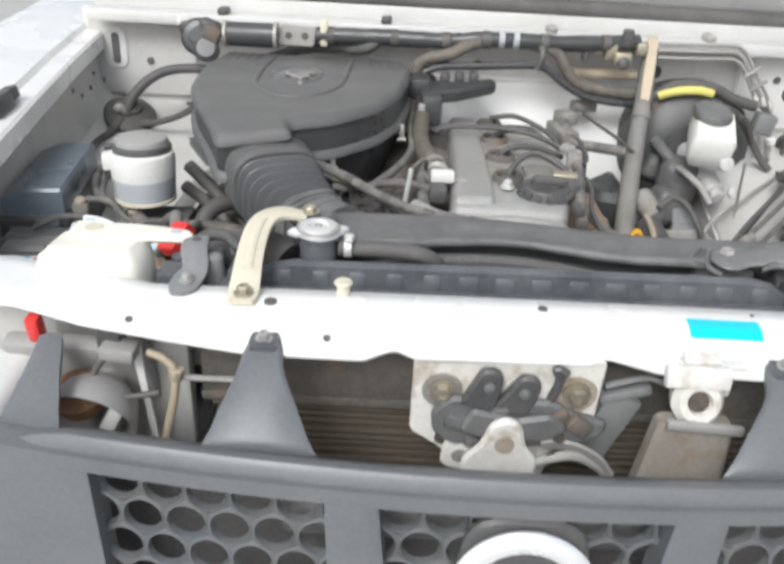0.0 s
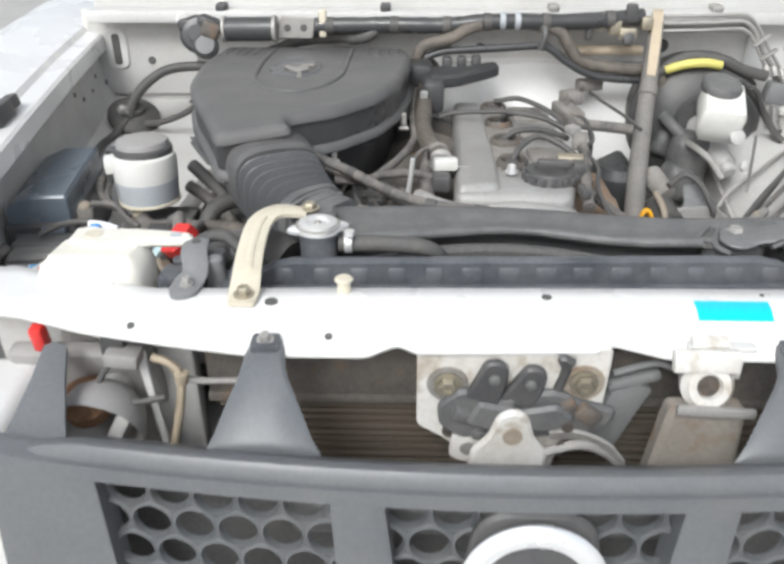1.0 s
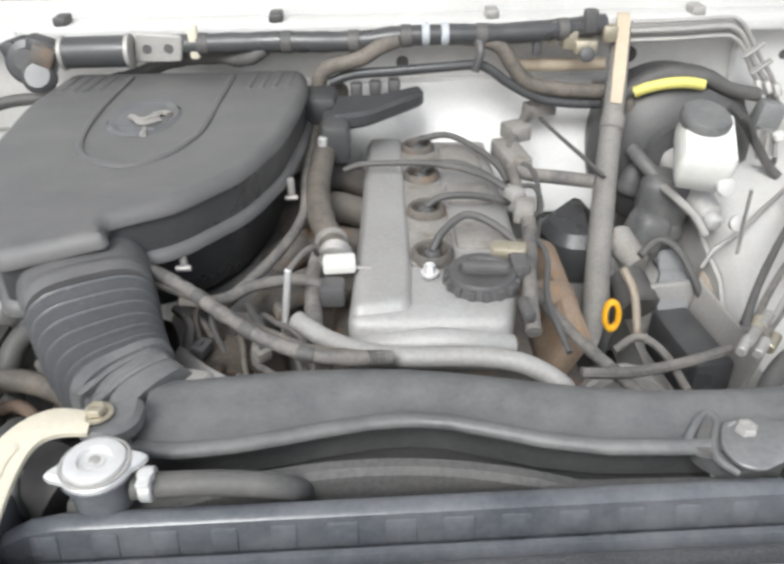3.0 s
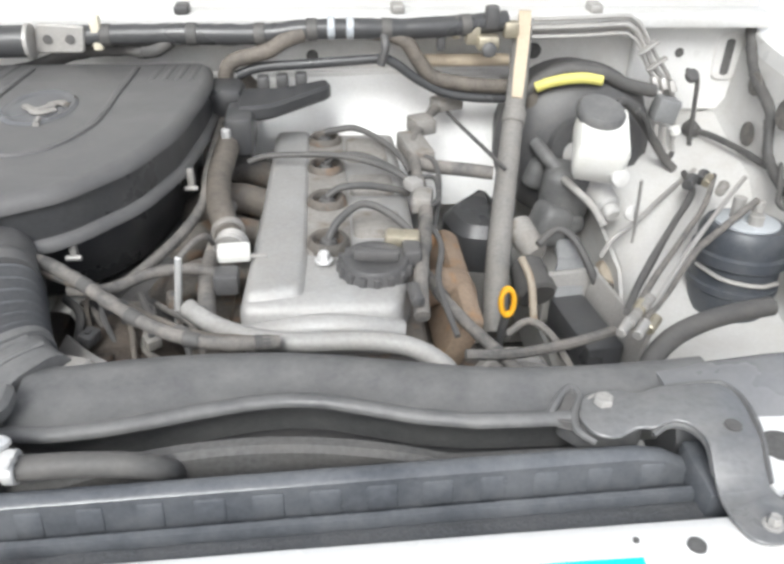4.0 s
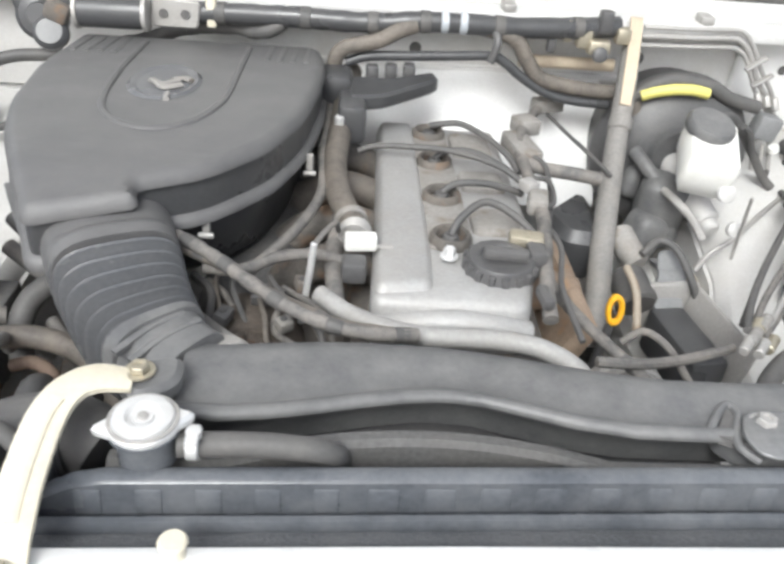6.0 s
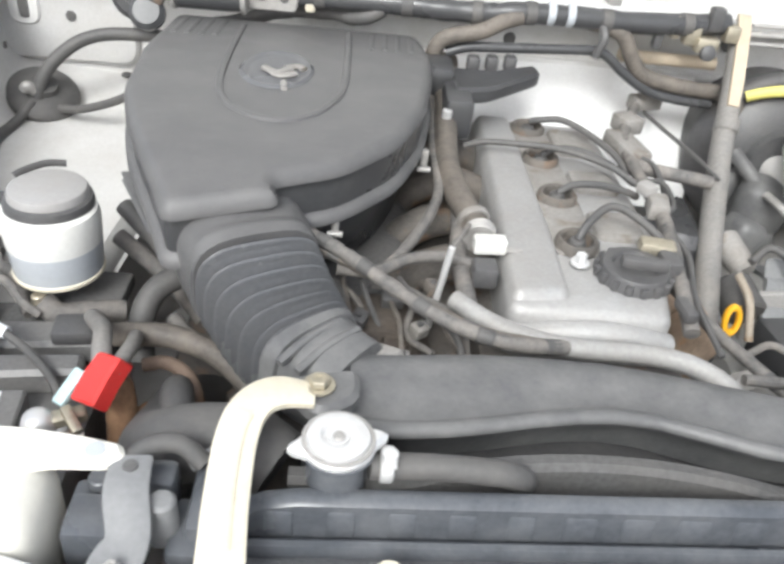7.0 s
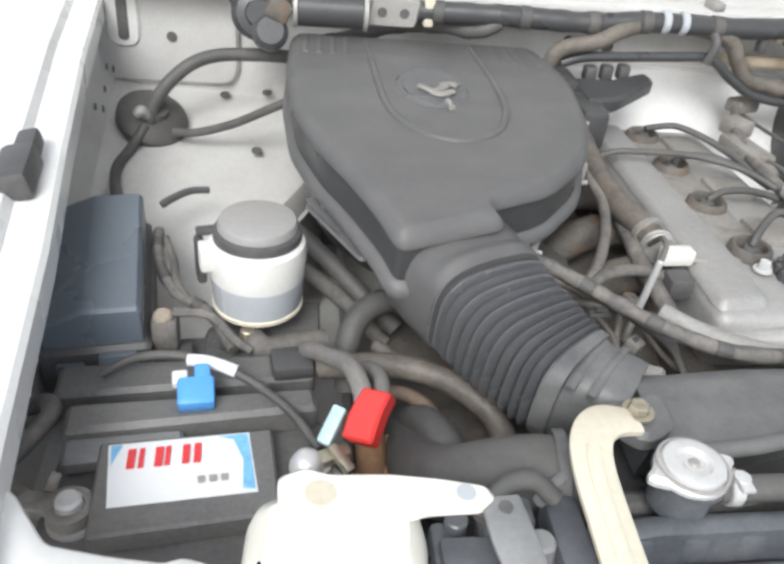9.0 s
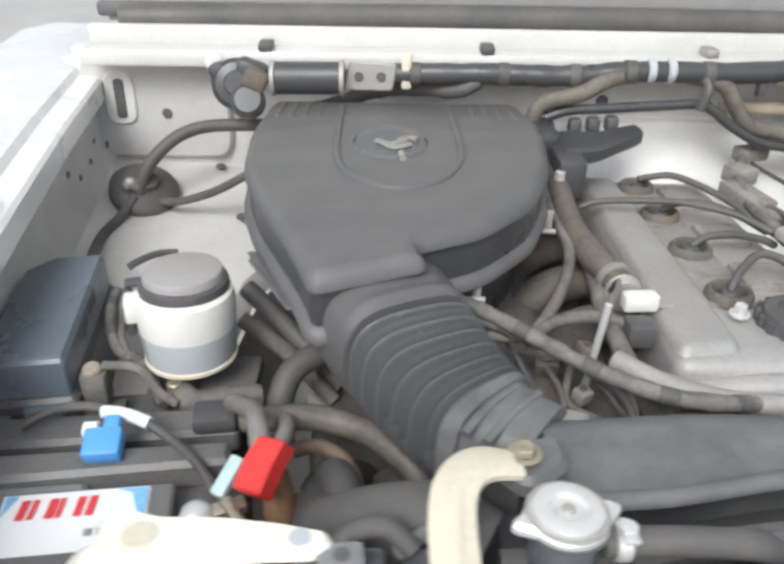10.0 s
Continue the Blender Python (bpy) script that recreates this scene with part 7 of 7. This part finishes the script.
box(bm, (-0.497, 0.362, 0.915), (0.008, 0.020, 0.040), rot=(0, 0, 15), bevel=0.003)
box(bm, (-0.490, 0.372, 0.938), (0.022, 0.010, 0.006), rot=(0, 0, 15), bevel=0.002)
part("bracket", bm, "black", ps)
bm = B()
rod(bm, (-0.456, 0.325, 0.858), (-0.456, 0.325, 0.869), 0.0065, None, 12, 0.001)
part("nipple", bm, "zinc", ps, "brass coloured hose nipple")
bm = B()
tube(bm, [(-0.455, 0.328, 0.860), (-0.44, 0.325, 0.848), (-0.415, 0.335, 0.845), (-0.39, 0.345, 0.84)], 0.011, 12)
part("hose", bm, "dusty_rubber", ps)
bm = B()
box(bm, (-0.44, 0.37, 0.858), (0.09, 0.06, 0.016), bevel=0.004)
box(bm, (-0.46, 0.36, 0.80), (0.08, 0.05, 0.10), bevel=0.01)
part("stand", bm, "dark", ps)

part("base_rim", lathe(B(), (-0.449, 0.362, 0.8715), (0, 0, 1), [(0.036, 0), (0.0395, 0.0012), (0.0398, 0.0042), (0.0382, 0.0055), (0.036, 0.0055), (0.036, 0)], 36), "cream", ps, "cream moulded foot rim")
for ob in ps.children:
    if not ob.name.startswith("stand"):
        ob.data.transform(Matrix.Translation((-0.002, 0.004, 0.017)))

hose("wiring_loom", [(-0.556, 0.49, 0.882), (-0.552, 0.455, 0.880), (-0.543, 0.425, 0.876), (-0.525, 0.395, 0.872), (-0.495, 0.372, 0.870), (-0.47, 0.33, 0.862)], 0.0055, "dusty_rubber", "grey dusty wires beside the fuse box", "wiring loom", "wiring looms", wob=0.2)
hose("thin_cable", [(-0.548, 0.48, 0.880), (-0.535, 0.44, 0.880), (-0.528, 0.41, 0.875), (-0.51, 0.38, 0.872)], 0.004, "dusty_rubber", "thin grey cable beside the fuse box", "cable", "cables", n=8)
hose("thin_cable", [(-0.520, 0.342, 0.893), (-0.49, 0.338, 0.893), (-0.47, 0.322, 0.882), (-0.455, 0.318, 0.872)], 0.004, "dusty_rubber", "thin grey cable from the relay", "cable", "cables", n=8)
hose("cable_clip", [(-0.562, 0.545, 0.880), (-0.553, 0.552, 0.884), (-0.535, 0.568, 0.886), (-0.515, 0.576, 0.884)], 0.0042, "black", "short black cable clip on the inner fender", "clip", n=8)

vac = thing("vacuum_capsule", "dark brown vacuum capsule on the inner fender", "vacuum capsule")
bm = B()
lathe(bm, (-0.609, 0.768, 0.872), (0.35, -0.45, 1), [(0, 0), (0.042, 0), (0.0455, 0.006), (0.0455, 0.016), (0.040, 0.022), (0.018, 0.028), (0.016, 0.036), (0, 0.038)], 32)
part("capsule", bm, "rubber", vac)
part("nozzle", tube(B(), [(-0.605, 0.745, 0.89), (-0.612, 0.735, 0.905), (-0.618, 0.735, 0.900)], 0.007, 10), "steel", vac)
hose("vacuum_hose", [(-0.425, 0.785, 0.968), (-0.47, 0.785, 0.968), (-0.52, 0.78, 0.966), (-0.555, 0.77, 0.955), (-0.585, 0.755, 0.930), (-0.602, 0.745, 0.902), (-0.605, 0.742, 0.888)], 0.0085, "rubber", "black vacuum hose from the capsule to the cowl")
hose("vacuum_hose", [(-0.61, 0.735, 0.885), (-0.622, 0.71, 0.868), (-0.632, 0.67, 0.862), (-0.626, 0.62, 0.864), (-0.610, 0.56, 0.872), (-0.600, 0.50, 0.875)], 0.0065, "rubber", "black vacuum hose down to the fuse box")
hose("vacuum_hose", [(-0.575, 0.735, 0.878), (-0.545, 0.725, 0.884), (-0.500, 0.715, 0.902), (-0.455, 0.700, 0.930), (-0.43, 0.695, 0.945)], 0.0055, "rubber", "thin black vacuum hose to the air cleaner")

wiper = thing("wiper_motor", "black wiper motor with steel plate on the cowl", "wiper motor")
bm = B()
rod(bm, (-0.425, 0.768, 1.034), (-0.338, 0.768, 1.035), 0.020, 0.020, 24, 0.004)
part("motor", bm, "gloss", wiper)
bm = B()
lathe(bm, (-0.470, 0.765, 1.026), (0.1, -1, 0.3), [(0, -0.02), (0.030, -0.02), (0.032, 0.002), (0.027, 0.006), (0.026, 0.010), (0.016, 0.012), (0.014, 0.018), (0, 0.018)], 26)
box(bm, (-0.452, 0.770, 1.040), (0.040, 0.030, 0.030), rot=(0, 20, 0), bevel=0.008)
box(bm, (-0.492, 0.772, 1.036), (0.022, 0.026, 0.030), rot=(0, -15, 0), bevel=0.006)
part("gear_case", bm, "gloss", wiper)
bm = B()
lathe(bm, (-0.455, 0.748, 1.008), (0.1, -1, 0.6), [(0, 0), (0.022, 0), (0.022, 0.008), (0.016, 0.014), (0, 0.014)], 20)
part("crank_cover", bm, "gloss", wiper)
bm = B()
box(bm, (-0.445, 0.750, 1.036), (0.030, 0.020, 0.026), rot=(0, 25, 0), bevel=0.006)
part("connector", bm, "grime", wiper)
bm = B()
o = rounded([(-0.338, 1.018), (-0.275, 1.018), (-0.270, 1.052), (-0.330, 1.056)], 0.006, 3)
plate(bm, o, 0, 0.006, 0.002, m=pose(0, 0.778, 0, 90, 0, 0))
part("plate", bm, "steel", wiper)
for x in (-0.318, -0.29):
    part("plate_hole", disc(B(), (x, 0.7715, 1.036), (0, -1, 0), 0.006), "dark", wiper)
part("end_ring", rod(B(), (-0.428, 0.768, 1.034), (-0.422, 0.768, 1.034), 0.0218, None, 22, 0.001), "steel", wiper)
part("end_ring", rod(B(), (-0.342, 0.768, 1.035), (-0.336, 0.768, 1.035), 0.0225, None, 22, 0.001), "steel", wiper)
part("plug", rod(B(), (-0.505, 0.80, 1.045), (-0.500, 0.785, 1.048), 0.012, None, 16, 0.003), "inner", wiper)
solo("cowl_clip", box(B(), (-0.258, 0.782, 1.042), (0.013, 0.012, 0.045), bevel=0.003), "cream", "pale yellow plastic clip on the cowl loom", "clip")
hose("wiring_loom", [(-0.415, 0.825, 0.972), (-0.36, 0.818, 0.985), (-0.30, 0.812, 1.008), (-0.24, 0.808, 1.014), (-0.19, 0.782, 1.018), (-0.165, 0.78, 1.032)], 0.010, "rubber", "black loom behind the air cleaner", "wiring loom", "wiring looms", wob=0.15)

wt = thing("washer_tank", "milky white plastic washer tank beside the battery", "washer tank")
bm = B()
o = rounded([(-0.446, 0.034), (-0.352, 0.034), (-0.345, 0.060), (-0.348, 0.088), (-0.422, 0.096), (-0.442, 0.086)], 0.012, 4)
stack(bm, [(inset(o, 0.004), 0.80), (o, 0.82), (o, 0.950), (inset(o, 0.004), 0.962), (inset(o, 0.012), 0.969)])
part("bottle", bm, "tankwhite", wt)
bm = B()
o = rounded([(-0.426, 0.070), (-0.427, 0.096), (-0.413, 0.103), (-0.398, 0.098), (-0.366, 0.098), (-0.338, 0.0945), (-0.312, 0.089), (-0.308, 0.080), (-0.317, 0.073), (-0.345, 0.072), (-0.39, 0.060)][::-1], 0.004, 3)
plate(bm, o, 0.964, 0.9735, 0.003)
part("top_flange", bm, "tankwhite", wt)
part("mount_hole", disc(B(), (-0.325, 0.082, 0.9728), (0, 0, 1), 0.0058), "fluid", wt)
bm = B()
lathe(bm, (-0.404, 0.083, 0.9728), (0, 0, 1), [(0, 0), (0.009, 0), (0.0085, 0.0015), (0, 0.002)], 20)
part("filler_mark", bm, "cream", wt)

hose("radiator_hose", [(-0.228, 0.118, 0.925), (-0.250, 0.128, 0.932), (-0.280, 0.132, 0.928), (-0.306, 0.140, 0.912), (-0.318, 0.165, 0.885), (-0.322, 0.21, 0.855), (-0.322, 0.27, 0.82), (-0.30, 0.33, 0.77)], 0.0255, "rubber", "thick black upper radiator hose with dark clamp", n=22, ends=[(1, "duct")])
hose("coolant_hose", [(-0.395, 0.302, 0.868), (-0.355, 0.287, 0.884), (-0.331, 0.283, 0.886), (-0.305, 0.273, 0.886), (-0.283, 0.259, 0.884), (-0.262, 0.240, 0.876), (-0.245, 0.22, 0.855)], 0.0105, "brown", "brown dusty hose under the bellows")
hose("coolant_hose", [(-0.37, 0.315, 0.83), (-0.372, 0.332, 0.862), (-0.362, 0.352, 0.882), (-0.338, 0.370, 0.888), (-0.308, 0.378, 0.880), (-0.29, 0.38, 0.86)], 0.0115, "rubber", "black looped hose beside the air cleaner")
hose("coolant_hose", [(-0.418, 0.462, 0.902), (-0.40, 0.448, 0.893), (-0.378, 0.432, 0.880), (-0.352, 0.412, 0.862), (-0.32, 0.39, 0.84)], 0.0095, "rubber", "black hose below the air cleaner")
hose("coolant_hose", [(-0.420, 0.440, 0.880), (-0.390, 0.424, 0.866), (-0.365, 0.412, 0.850), (-0.33, 0.39, 0.82)], 0.0085, "dusty_rubber", "dusty hose below the air cleaner")
hose("coolant_hose", [(-0.345, 0.34, 0.86), (-0.325, 0.315, 0.862), (-0.30, 0.30, 0.862), (-0.275, 0.29, 0.85)], 0.0065, "dusty_rubber", "thin dusty hose under the bellows")
pump = thing("steering_pump", "rusty brown steering pump below the bellows", "steering pump")
bm = B()
lathe(bm, (-0.335, 0.235, 0.80), (0.2, -0.6, 1), [(0, 0), (0.03, 0), (0.034, 0.01), (0.034, 0.05), (0.02, 0.06), (0, 0.06)], 20)
part("body", bm, "rust", pump)
bm = B()
box(bm, (-0.30, 0.40, 0.74), (0.10, 0.16, 0.16), bevel=0.02)
box(bm, (-0.24, 0.28, 0.76), (0.09, 0.10, 0.12), rot=(0, 0, 30), bevel=0.02)
part("bracket", bm, "grime", pump)
part("standing_hose", tube(B(), [(-0.367, 0.240, 0.866), (-0.363, 0.230, 0.871), (-0.359, 0.219, 0.863), (-0.357, 0.209, 0.842), (-0.360, 0.203, 0.82), (-0.365, 0.200, 0.78)], 0.0120, 14, wob=0.06), "rust", pump, "rust brown standing hose")
part("rust_pipe", tube(B(), [(-0.352, 0.262, 0.872), (-0.332, 0.262, 0.876), (-0.310, 0.245, 0.874), (-0.299, 0.217, 0.862), (-0.296, 0.20, 0.83)], 0.006, 10), "rusthose", pump, "rust brown pipe")
hose("coolant_hose", [(-0.326, 0.262, 0.845), (-0.316, 0.222, 0.882), (-0.307, 0.185, 0.892), (-0.299, 0.148, 0.880), (-0.294, 0.12, 0.845)], 0.013, "rubber", "black hose rising beside the battery", n=16)
hose("thin_pipe", [(-0.276, 0.094, 0.950), (-0.262, 0.106, 0.951), (-0.246, 0.120, 0.948), (-0.235, 0.13, 0.93)], 0.0042, "slate", "thin grey overflow pipe beside the radiator", "pipe", "pipes", n=8)
